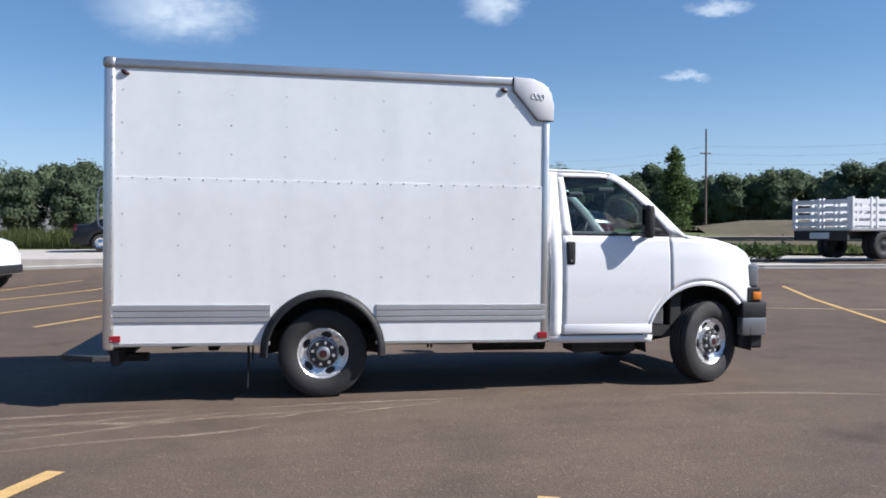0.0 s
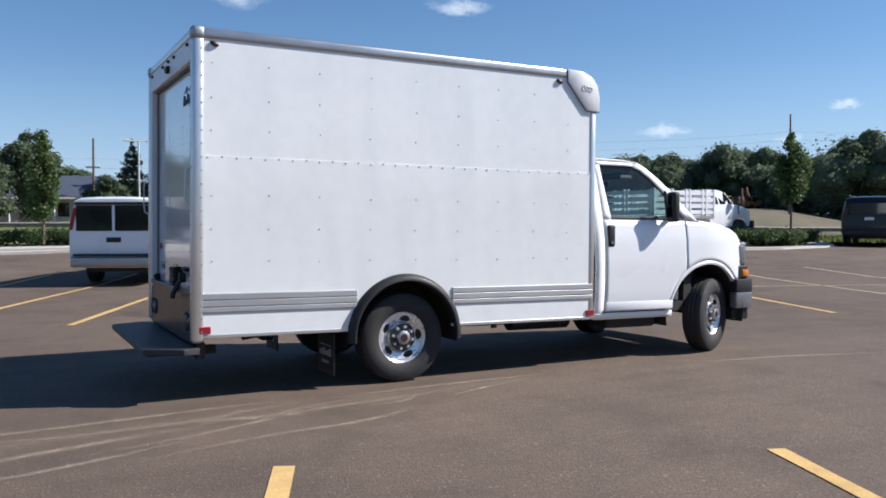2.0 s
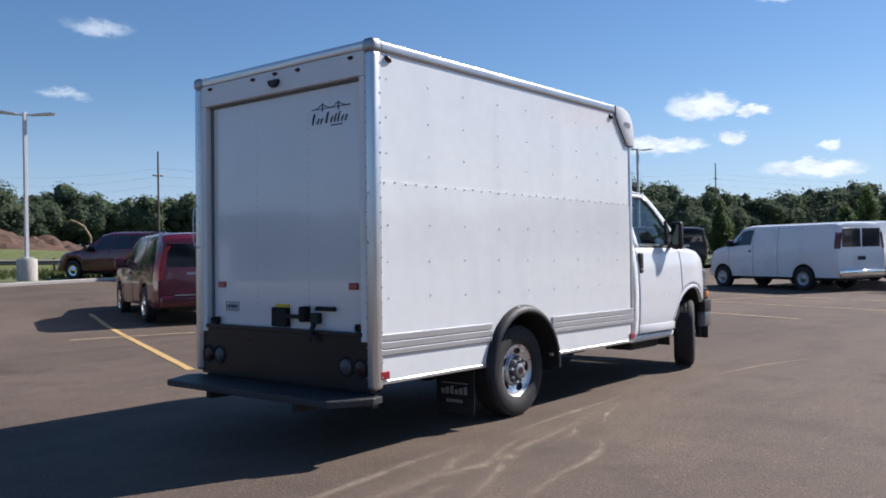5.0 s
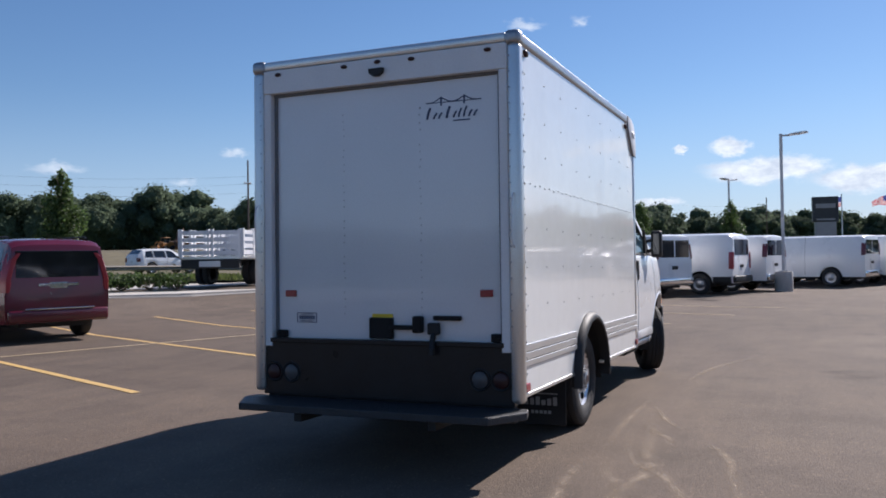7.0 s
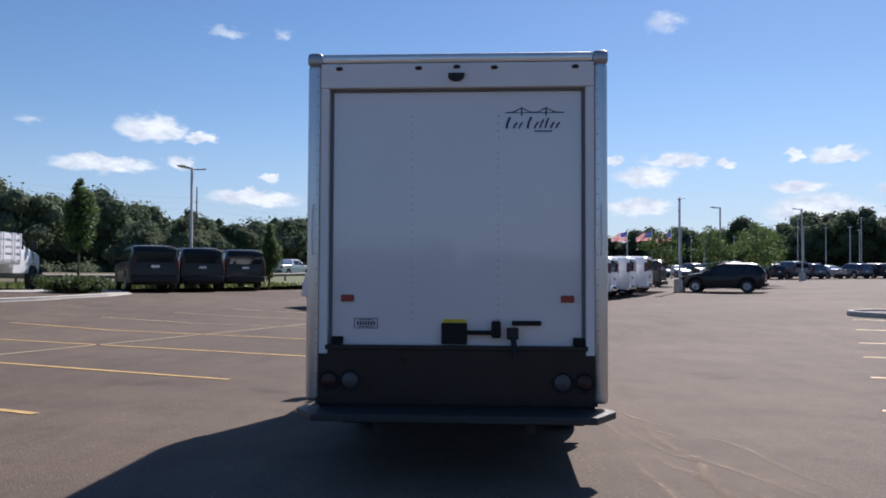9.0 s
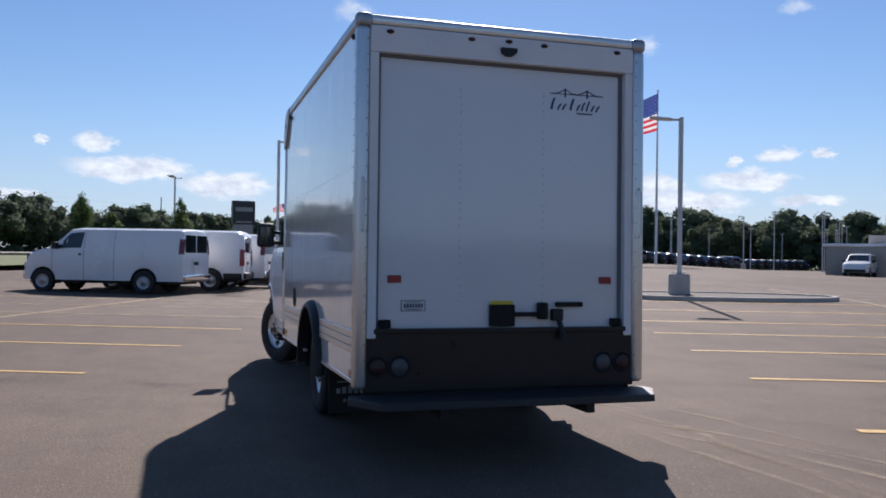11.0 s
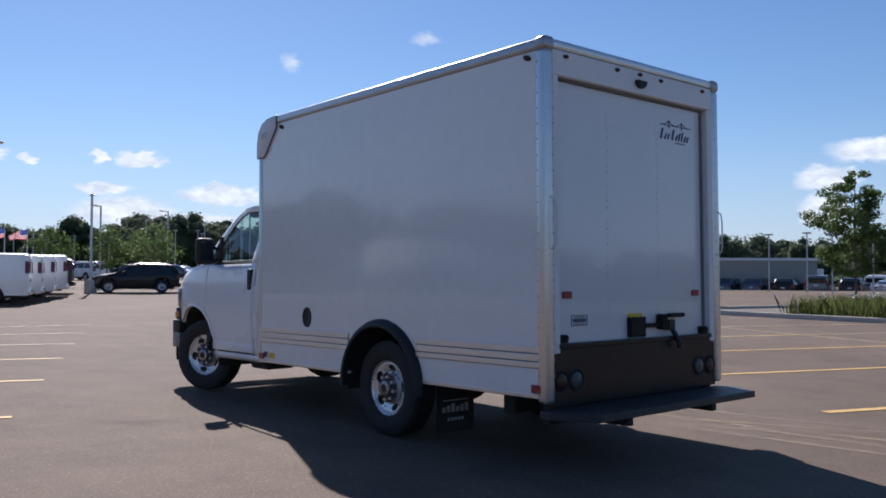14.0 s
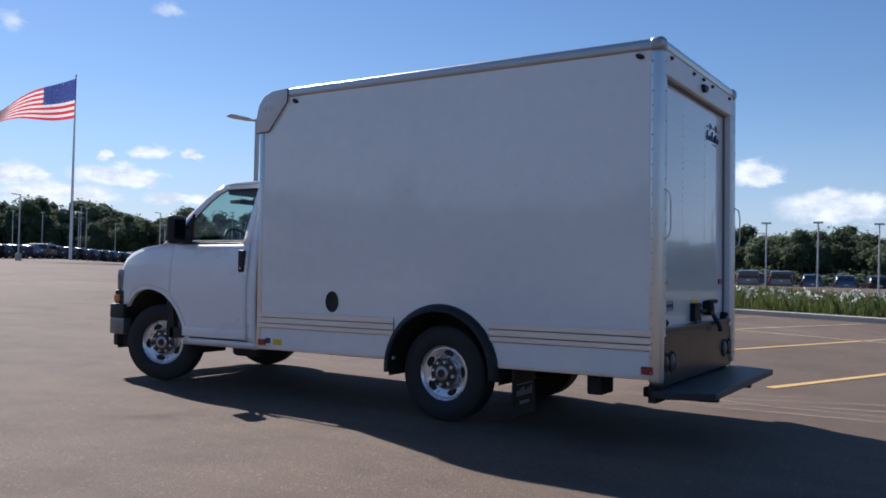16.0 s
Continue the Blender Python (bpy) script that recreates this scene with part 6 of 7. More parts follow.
    for x in (-1.44, 2.2):
        for z in (1.07, 1.30, 1.53, 1.77):
            bm = BM()
            box(bm, x - 0.012, x + 0.012, -1.19, 1.19, z, z + 0.145, 0.006)
            part("slat", bm, CAP_GREY, bed, "pale grey stake-bed slat")
        for y in (-1.1, -0.08, 0.08, 1.1):
            bm = BM()
            box(bm, x - 0.05, x + 0.05, y - 0.04, y + 0.04, 0.97, 1.96, 0.006)
            part("stake", bm, FRAME_WHITE, bed)
    bm = BM()
    for y in (-0.42, 0.42):
        box(bm, -1.3, 5.0, y - 0.04, y + 0.04, 0.66, 0.90)
    box(bm, -1.52, -1.40, -1.1, 1.1, 0.60, 0.92, 0.01)
    part("chassis_frame", bm, UNDER, root)
    bm = BM()
    box(bm, -1.54, -1.50, -0.40, 0.40, 0.66, 0.86, 0.008)
    part("number_board", bm, CLEAR, root)
    bm = BM()
    box(bm, 5.1, 5.30, -0.98, 0.98, 0.55, 0.85, 0.04, 2)
    part("front_bumper", bm, BLACK, root)
    for xc, yy in ((4.3, 0.88), (0.0, 1.06), (0.0, 0.78)):
        for s in (-1, 1):
            turn = Matrix.Rotation(0 if s < 0 else math.pi, 4, 'Z')
            add_wheel(root, Matrix.Translation((xc, s * yy, 0.45)) @ turn, R=0.45, W=0.24, rim_r=0.25, rim_mat=BLACK, detail=False)


stake_truck(spot(19.0, 26.4, 11, 0.21))

# shuttle bus and black coach van before the showroom
for nm, x, y, hd, col, L, H, lb in (("shuttle_bus", 45.9, -44.4, -137, WHITE, 6.6, 2.75, "white shuttle bus with dark side windows"), ("coach_van", 41.3, -44.6, -135, PAINT_BLACK, 6.4, 2.55, "long black passenger van")):
    sp = dict(VAN, top=[(-1.6, H - 0.25), (-1.5, H - 0.06), (-1.2, H), (L - 3.4, H), (L - 2.9, H - 0.35), (L - 2.2, 1.5), (L - 1.7, 1.3), (L - 1.6, 0.9)], belt=[(-1.6, 1.35), (L - 2.3, 1.35), (L - 1.7, 1.15), (L - 1.6, 0.8)],
              wid=[(-1.6, 1.02), (L - 2.4, 1.05), (L - 1.6, 0.9)], wtop=[(-1.6, 0.95), (L - 2.4, 0.95), (L - 1.6, 0.8)], wb=L - 2.7, windows=[(a, a + 0.85, a, a + 0.85) for a in ((-1.3, -0.3, 0.7, 1.7) if H > 2.6 else (1.7,))], screens=[(L - 2.3, L - 2.85)],
              mirror=L - 2.6, seams=(), handles=[], rear_glass=((-0.6, 0.6, 1.5, 2.1),))
    vehicle(nm, spot(x, y, hd), sp, col, lb, "bus")

# parked rows far over the lot
protos = [vehicle("crossover", spot(84, -19.5, 20), CROSS, PAINT_BLACK, "dark crossover in a far parked row", "car", "far parked cars"),
          vehicle("suv", spot(85.2, -22, 20), SUV, PAINT_GREY, "grey SUV in a far parked row", "car", "far parked cars"),
          vehicle("crossover", spot(86.4, -24.5, 20), CROSS, PAINT_BLUE, "dark blue crossover in a far parked row", "car", "far parked cars"),
          vehicle("sedan", spot(87.6, -27, 20), SEDAN, PAINT_SILVER, "silver sedan in a far parked row", "car", "far parked cars"),
          vehicle("suv", spot(82, -14.5, 20), SUV, WHITE, "white SUV in a far parked row", "car", "far parked cars")]
rng = random.Random(4)
for k in range(26):
    pick = rng.choice([0, 0, 1, 2, 0, 2, 0, 0, 2, 0, 3])
    copy_thing(protos[pick], spot(88.6 + k * 1.15, -30.2 - k * 2.5, 22 + rng.uniform(-3, 3)))
for k in range(10):
    copy_thing(protos[rng.choice([0, 1, 2, 0, 3])], spot(92 + k * 1.0, 4 - k * 2.6, 200))
copy_thing(protos[2], spot(96.8, 86.2, 150, -0.4))
# cars behind the grass strip and by the showroom
for k in range(20):
    x = -8 + k * 2.5
    y = -66.0 + 0.30 * x
    copy_thing(protos[rng.choice([0, 2, 1, 3, 0, 2])], spot(x, y, 285 + rng.uniform(-3, 3), -0.58))
    if k % 4 != 3:
        copy_thing(protos[rng.choice([0, 2, 1, 4, 0, 3])], spot(x + 1.0, y - 7.5, 285 + rng.uniform(-3, 3), -0.58))
for x, y, pick in ((51.5, -43.2, 4), (46.5, -53.5, 3), (44.0, -55.6, 4), (41.6, -57.0, 0), (39.2, -58.4, 2), (36.8, -59.6, 0)):
    copy_thing(protos[pick], spot(x, y, 130 + rng.uniform(-4, 4)))


# ---- lamp posts, flags, signs ----
def lamp_post(x, y, h, heads, z=None, turn=0.0):
    z = rise(x, y) if z is None else z
    root = thing("lamp_post", Matrix.Translation((x, y, z)) @ Matrix.Rotation(radians(turn), 4, 'Z'), "tall grey steel lot lamp on a round concrete base", "lamp post", "lot lamps")
    bm = BM()
    lathe(bm, [(0.0, 0.0), (0.32, 0.0), (0.32, 0.66), (0.29, 0.72), (0.0, 0.74)], 20, Matrix.Identity(4))
    part("base", bm, CONCRETE, root, "round concrete base", smooth=True)
    bm = BM()
    box(bm, -0.16, 0.16, -0.16, 0.16, 0.74, 0.77)
    box(bm, -0.055, 0.055, -0.055, 0.055, 0.77, h, 0.012, 2)
    part("pole", bm, POLE, root, "square grey pole")
    for a in heads:
        c, s_ = math.cos(radians(a)), math.sin(radians(a))
        bm = BM()
        box(bm, 0.06, 0.30, -0.03, 0.03, h - 0.10, h - 0.04, 0.008)
        arm = part("arm", bm, POLE, root)
        arm.matrix_local = Matrix.Rotation(radians(a), 4, 'Z')
        bm = BM()
        prism(bm, [(0.22, h - 0.09), (0.30, h - 0.03), (0.75, h + 0.02), (0.92, h + 0.02), (0.92, h - 0.02), (0.70, h - 0.06)], "y", -0.17, 0.17, 0.012)
        hd = part("lamp_head", bm, POLE, arm, "flat grey lamp head")
    return root


lamp_post(7.6, 32.8, 5.5, (155, -25), 0.27)
lamp_post(34.33, 24.35, 5.95, (160, -20))
lamp_post(27.2, 8.0, 5.75, (-95,))
lamp_post(43.0, -1.2, 5.45, (-20,))
lamp_post(64.0, -8.9, 6.2, (110,))
lamp_post(50.4, 11.9, 5.7, (-20, 160))
lamp_post(15.8, -2.6, 5.40, (62,))
for x, y in ((77.7, -20.2), (74.6, -27.6), (83, -36), (90, -60)):
    lamp_post(x, y, 7.0, (90,), 0.0)
bm = BM()
far_rng = random.Random(11)
for k in range(46):
    a = radians(far_rng.uniform(-50, -12))
    d = far_rng.uniform(105, 150)
    x, y = d * math.cos(a), 8 + d * math.sin(a)
    h = far_rng.uniform(5.5, 8.0)
    rod(bm, (x, y, 0), (x, y, h), 0.075, 0.055, 5)
    box(bm, x - 0.35, x + 0.35, y - 0.15, y + 0.15, h - 0.06, h + 0.04)
for k in range(12):
    x, y = -4 + k * 3.4, -44 - 6 * far_rng.random()
    rod(bm, (x, y, 0), (x, y, 4.6), 0.06, 0.05, 5)
    box(bm, x - 0.3, x + 0.3, y - 0.12, y + 0.12, 4.5, 4.62)
tagged(part("far_lamp_posts", bm, POLE), "many pale far lamp posts of a large lot", "lamp post", kind="stuff")

# kerbed island under the front lamp
isl_c, isl_t = Vector((15.6, -3.6)), radians(69)
isl = [isl_c + Vector((3.6 * math.cos(a) * math.cos(isl_t) - 1.4 * math.sin(a) * math.sin(isl_t), 3.6 * math.cos(a) * math.sin(isl_t) + 1.4 * math.sin(a) * math.cos(isl_t))) for a in [k * math.pi / 16 for k in range(33)]]
kerb(isl, h=0.13)
bm = BM()
grid(bm, [[(isl_c.x + (p.x - isl_c.x) * f_, isl_c.y + (p.y - isl_c.y) * f_, 0.09 + 0.05 * (1 - f_)) for p in isl] for f_ in (0.02, 0.4, 0.7, 0.96)])
tagged(part("island_bed", bm, MULCH), "grey gravel filling the kerbed island", "ground", kind="structure")


def flag(x, y, z, h, length, heading, droop, name="flag_pole"):
    root = thing(name, Matrix.Translation((x, y, z)), "white pole flying a red, white and blue striped flag", "flag pole", "flags")
    bm = BM()
    rod(bm, (0, 0, 0), (0, 0, h), 0.011 * h ** 0.9 + 0.02, 0.03 + 0.002 * h, 12)
    bmesh.ops.create_uvsphere(bm, u_segments=10, v_segments=6, radius=0.05 + 0.004 * h, matrix=Matrix.Translation((0, 0, h + 0.03)))
    part("pole", bm, POLE_WHITE, root)
    hh = length * 0.53
    c, s_ = math.cos(radians(heading)), math.sin(radians(heading))

    def at(f_, g):
        # f_ along the fly, g up the hoist; the cloth ripples and hangs towards the fly end
        d = f_ * length
        rip = 0.07 * length * math.sin(f_ * 9.0 + g * 1.3) * (0.2 + f_)
        dz = -droop * (0.25 + 0.65 * g) * length * f_ ** 1.15 - 0.03 * length * math.sin(f_ * 7 + g)
        return (c * d * 0.92 - s_ * rip, s_ * d * 0.92 + c * rip, h - 0.1 - hh * (1 - g) + dz)

    for k in range(13):
        g0, g1 = 1 - (k + 1) / 13, 1 - k / 13
        f0 = 0.40 if k < 7 else 0.0
        bm = BM()
        n_ = 18
        grid(bm, [[at(f0 + (1 - f0) * i / n_, g) for g in (g0, g1)] for i in range(n_ + 1)])
        part("stripe", bm, FLAG_RED if k % 2 == 0 else FLAG_WHITE, root, smooth=False)
    bm = BM()
    grid(bm, [[at(0.40 * i / 8, 6 / 13 + (7 / 13) * j / 6) for j in range(7)] for i in range(9)])
    can = part("canton", bm, FLAG_BLUE, root, "blue canton with small white stars")
    bm = BM()
    for i in range(6):
        for j in range(5):
            p = Vector(at(0.40 * (i + 0.5) / 6, 6 / 13 + (7 / 13) * (j + 0.5) / 5))
            r = 0.009 * length
            q = Vector((-s_, c, 0)) * 0.01
            for sg in (1, -1):
                bm.faces.new([bm.verts.new(p + q * sg + Vector((c * r * math.cos(a), s_ * r * math.cos(a), r * math.sin(a)))) for a in [m_ * math.pi * 2 / 5 + 0.3 for m_ in range(5)]])
    tagged(part("star_field", bm, FLAG_WHITE, can), kind="stuff")
    return root


flag(89.8, -46.7, 0.0, 22.2, 9.4, 62, 0.62)
for x, y, h in ((88.2, 4.5, 6.8), (87.9, 0.1, 6.8), (87.2, -4.9, 5.5), (86.8, -7.5, 5.5), (86.5, -9.5, 5.4)):
    flag(x, y, -0.2, h, 1.9, 100, 0.4)

# dealership pylon, its lettering left as plain bars
pyl = thing("pylon_sign", Matrix.Translation((70.3, 6.2, -0.3)) @ Matrix.Rotation(radians(8), 4, 'Z'), "dark pylon sign on a grey masonry pier", "sign")
bm = BM()
box(bm, -0.28, 0.28, -0.80, 0.80, 0.0, 3.75, 0.03)
part("pier", bm, SIGN_GREY, pyl, "grey masonry pier")
bm = BM()
box(bm, -0.32, 0.32, -0.98, 0.98, 3.75, 5.80, 0.04)
part("panel", bm, SIGN_DARK, pyl, "dark sign panel")
for z, hh, w_ in ((5.05, 0.36, 0.75), (3.95, 0.13, 0.7)):
    bm = BM()
    box(bm, -0.345, -0.322, -w_, w_, z - hh / 2, z + hh / 2)
    part("sign_bar", bm, SIGN_GREY, pyl, "plain grey bar")


# ---- buildings ----
bld = thing("showroom", Matrix.Translation((54.0, -60.0, -0.2)) @ Matrix.Rotation(radians(math.degrees(math.atan2(-0.65, -0.76))), 4, 'Z'), "long low tan showroom with a raised grey entrance", "building")
bm = BM()
box(bm, -12, 17.8, -14, 0, 0, 2.9)
part("wall", bm, WALL_TAN, bld, "tan panel walls")
bm = BM()
box(bm, -12.2, 18.0, -14.2, 0.2, 2.9, 3.15, 0.03)
part("parapet", bm, WALL_WHITE, bld, "pale roof parapet")
bm = BM()
box(bm, -9.5, 0, -6, 0.9, 0, 4.1, 0.04)
part("entrance", bm, WALL_TAN, bld, "taller tan entrance block")
bm = BM()
box(bm, 9.0, 20.0, -8, 0.5, 0, 2.25, 0.04)
part("side_wing", bm, WALL_WHITE, bld, "white side wing")
for k in range(5):
    bm = BM()
    box(bm, 1 + k * 3.0, 3.4 + k * 3.0, 0.0, 0.06, 0.4, 2.6, 0.01)
    part("window", bm, GLASS_DARK, bld)
for k in range(3):
    bm = BM()
    box(bm, -8.6 + k * 2.9, -6.4 + k * 2.9, 0.88, 0.96, 0.2, 3.2, 0.01)
    part("window", bm, GLASS_DARK, bld)
bm = BM()
box(bm, 0.5, 6, -5, -3.0, 3.15, 3.95, 0.03)
part("roof_unit", bm, WALL_WHITE, bld, "pale rooftop unit")

hs = thing("house", Matrix.Translation((1.4, 86, -0.4)) @ Matrix.Rotation(radians(-10), 4, 'Z'), "low white house with dark slate-blue gable roof", "house")
bm = BM()
box(bm, -4.5, 4.5, -4, 4, 0, 2.7)
part("wall", bm, WALL_WHITE, hs)
bm = BM()
prism(bm, [(-4.6, 2.6), (4.6, 2.6), (0, 4.6)], "x", -5.0, 5.0)
part("roof", bm, ROOF_SLATE, hs, "dark slate-blue roof")
for x in (-3.0, -0.5, 2.2):
    bm = BM()
    box(bm, x - 0.45, x + 0.45, -4.05, -3.99, 0.9, 2.1, 0.01)
    part("window", bm, GLASS_DARK, hs)
bm = BM()
box(bm, -5.4, 5.4, -6.2, -4.0, 2.35, 2.5)
for x in (-5, -1.7, 1.7, 5):
    rod(bm, (x, -6.0, 0), (x, -6.0, 2.4), 0.07, 0.07, 8)
part("porch", bm, WALL_WHITE, hs, "white porch posts and roof")
tr = thing("semi_trailer", Matrix.Translation((-13.8, 63, -0.4)) @ Matrix.Rotation(radians(4), 4, 'Z'), "long grey box trailer standing behind the road", "trailer")
bm = BM()
box(bm, -9, 5.5, -1.2, 1.2, 1.0, 2.9, 0.03)
part("body", bm, SIGN_GREY, tr, "grey trailer box")
bm = BM()
box(bm, 5.0, 5.52, -1.22, 1.22, 1.0, 2.92, 0.03)
part("door", bm, WALL_WHITE, tr)
bm = BM()
for x in (-7.5, -6.3, 3.5):
    rod(bm, (x, -1.1, 0.45), (x, 1.1, 0.45), 0.45, 0.45, 14)
part("wheels", bm, RUBBER, tr)
# small shop with a blue awning
shop = thing("roadside_shop", Matrix.Translation((8.8, 84, -0.4)), "white roadside shop with a bright blue awning", "building")
bm = BM()
box(bm, 0.5, 2.1, 0, 4, 0, 3.9)
part("wall", bm, WALL_WHITE, shop, "white wall")
bm = BM()
box(bm, -2.2, 0.5, 0.4, 4, 0, 3.0)
part("side_wall", bm, WALL_WHITE, shop)
bm = BM()
box(bm, -2.3, 0.5, -0.6, 0.4, 2.7, 3.8, 0.03)
part("awning", bm, AWNING, shop, "bright blue awning")
for x, y, h in ((8.0, 74.6, 7.1), (11.4, 75.7, 7.5)):
    root = thing("street_light", Matrix.Translation((x, y, -0.4)), "grey roadside pole with a short double arm", "street light", "street lights")
    bm = BM()
    rod(bm, (0, 0, 0), (0, 0, h), 0.10, 0.07, 8)
    part("pole", bm, POLE, root)
    bm = BM()
    box(bm, -0.85, 0.85, -0.05, 0.05, h - 0.05, h + 0.06, 0.01)
    part("arm", bm, POLE, root)
    for s in (-1, 1):
        bm = BM()
        box(bm, s * 0.6, s * 1.15, -0.14, 0.14, h - 0.06, h + 0.08, 0.03)
        part("lamp_head", bm, POLE, root)

# tan roadside building and a round sign before it
tb = thing("roadside_building", Matrix.Translation((-7.6, 72, -0.4)) @ Matrix.Rotation(radians(3), 4, 'Z'), "low tan brick building with white fascia and dark bay doors", "building")
bm = BM()
box(bm, -2.4, 2.0, 0, 6, 0, 3.6)
part("wall", bm, BRICK_TAN, tb, "tan brick wall")
bm = BM()
box(bm, -2.42, -0.3, -0.12, 0.0, 1.2, 3.9, 0.02)
part("front_panel", bm, WALL_WHITE, tb, "white front panel")
bm = BM()
box(bm, -2.5, 2.05, -0.2, 6.1, 3.6, 3.85, 0.02)
part("fascia", bm, WALL_WHITE, tb, "white roof fascia")
for x in (0.3, 1.2):
    bm = BM()
    box(bm, x - 0.34, x + 0.34, -0.05, 0.02, 0.2, 2.6, 0.01)
    part("bay_door", bm, GLASS_DARK, tb, "dark glazed bay door")
sg = thing("roadside_sign", Matrix.Translation((-5.0, 61.4, -0.3)), "round pale blue sign on white posts", "sign")
bm = BM()
rod(bm, (0, -0.05, 2.30), (0, 0.05, 2.30), 0.40, 0.40, 24)
part("panel", bm, SIDING, sg)
for x in (-0.42, 0.42):
    bm = BM()
    rod(bm, (x, 0, 0), (x, 0, 2.4), 0.05, 0.05, 8)
    part("post", bm, POLE_WHITE, sg)

# ---- earth mounds and machines beyond the road ----
for x, y, rx, ry, h, sd in ((22.2, 70.6, 8.6, 4.4, 3.7, 1), (33, 82, 8, 4, 2.4, 2), (46, 86, 12, 4, 1.3, 3), (110.5, 107.5, 5.5, 3.5, 5.2, 4)):
    bm = BM()
    rows = []
    for i in range(19):
        r = i / 18
        rows.append([(x + rx * r * math.cos(a), y + ry * r * math.sin(a), -0.6 + h * max(0, (1 - r ** 1.25) * (1.0 + 0.55 * noise.noise((2.4 * r * math.cos(a) + sd, 2.4 * r * math.sin(a), sd)) + 0.28 * noise.noise((7 * r * math.cos(a), 7 * r * math.sin(a), sd)))) ) for a in [k * math.pi / 18 for k in range(37)]])
    grid(bm, rows)
    tagged(part("earth_mound", bm, DIRT, smooth=False), "heap of reddish brown bare earth", "earth mound")
# low grassy rise between the road and the earth heaps
bm = BM()
rows = []
for i in range(15):
    r = i / 14
    rows.append([(17 + 30 * r * math.cos(a), 60.5 - 0.16 * 30 * r * math.cos(a) + 5.5 * r * math.sin(a), -0.62 + 1.75 * (1 - r * r) ** 1.4 * (1 + 0.12 * noise.noise((2.2 * r * math.cos(a), 1.5 * r * math.sin(a), 4.0)))) for a in [k * math.pi / 24 for k in range(49)]])
grid(bm, rows)
tagged(part("grass_bank", bm, GRASS, smooth=True), "low olive green grassy rise beyond the road", "ground", kind="structure")
sheet("bare_ground", [(-5, 80), (20, 74), (60, 62), (95, 62), (80, 100), (10, 108)], -0.7, -0.5, DIRT, "strip of graded bare earth", "ground")


# dry field that climbs from the road to the woods
def field_height(x, y):
    v, az = x * V.x + y * V.y, math.degrees(math.atan2(y - 8, x))
    h = float(np.interp(v, [51, 62, 74, 140], [0.42, 0.43, 2.0, 2.15])) + 0.12 * noise.noise((0.03 * x, 0.08 * y, 2.0)) * (v > 64)
    return -0.3 + h * float(np.interp(az, [34, 39.5, 56, 66], [0.2, 1, 1, 0.2]))


bm = BM()
grid(bm, [[(*uv(8 + 4 * i, v), field_height(*uv(8 + 4 * i, v))) for v in (51.1, 55, 59, 62, 64, 66, 68, 70, 72, 75, 80, 88, 96, 106, 118, 130, 142)] for i in range(25)])
tagged(part("field", bm, DRY_FIELD, smooth=True), "dry tan field sloping up to the woods", "ground", kind="structure")


def machine(x, y, turn):
    root = thing("loader", Matrix.Translation((x, y, 1.75)) @ Matrix.Rotation(radians(turn), 4, 'Z') @ Matrix.Scale(0.8, 4), "orange construction loader on the dry field", "machine", "construction machines")
    bm = BM()
    box(bm, -1.6, 1.5, -0.8, 0.8, 0.7, 1.6, 0.08)
    box(bm, -1.6, -0.4, -0.75, 0.75, 1.6, 1.9, 0.06)
    part("body", bm, ORANGE, root)
    bm = BM()
    box(bm, -0.3, 0.8, -0.7, 0.7, 1.6, 2.6, 0.08)
    part("cab", bm, GLASS_DARK, root)
    bm = BM()
    box(bm, -0.4, 0.9, -0.8, 0.8, 2.6, 2.75, 0.04)
    part("cab_roof", bm, ORANGE, root)
    bm = BM()
    tube(bm, [(0.9, 0.5, 1.5), (2.0, 0.5, 1.9), (2.8, 0.5, 0.9)], 0.12, 6)
    tube(bm, [(0.9, -0.5, 1.5), (2.0, -0.5, 1.9), (2.8, -0.5, 0.9)], 0.12, 6)
    box(bm, 2.6, 3.2, -1.0, 1.0, 0.3, 1.0, 0.05)
    part("boom", bm, ORANGE, root)
    for xw in (-1.0, 1.0):
        for s in (-1, 1):
            bm = BM()
            rod(bm, (xw, s * 0.75, 0.55), (xw, s * 1.1, 0.55), 0.55, 0.55, 16)
            part("wheel", bm, RUBBER, root)


machine(104.5, 105, 175), machine(107.6, 102.4, 165)
ex = thing("excavator", Matrix.Translation((34.7, 79.3, -0.4)) @ Matrix.Rotation(radians(-25), 4, 'Z'), "dull yellow excavator behind an earth heap", "machine")
bm = BM()
tube(bm, [(0, 0, 1.2), (0.05, 0, 2.6), (-0.5, 0, 3.5), (-1.0, 0, 3.85), (-1.6, 0, 4.1)], 0.12, 6)
part("arm", bm, KHAKI, ex)
bm = BM()
tube(bm, [(-1.6, 0, 4.1), (-1.95, 0, 3.9), (-1.9, 0, 3.7)], 0.10, 6)
part("bucket", bm, KHAKI, ex)
bm = BM()
box(bm, -0.3, 1.8, -1.0, 1.0, 0.4, 1.7, 0.1)
part("body", bm, KHAKI, ex)
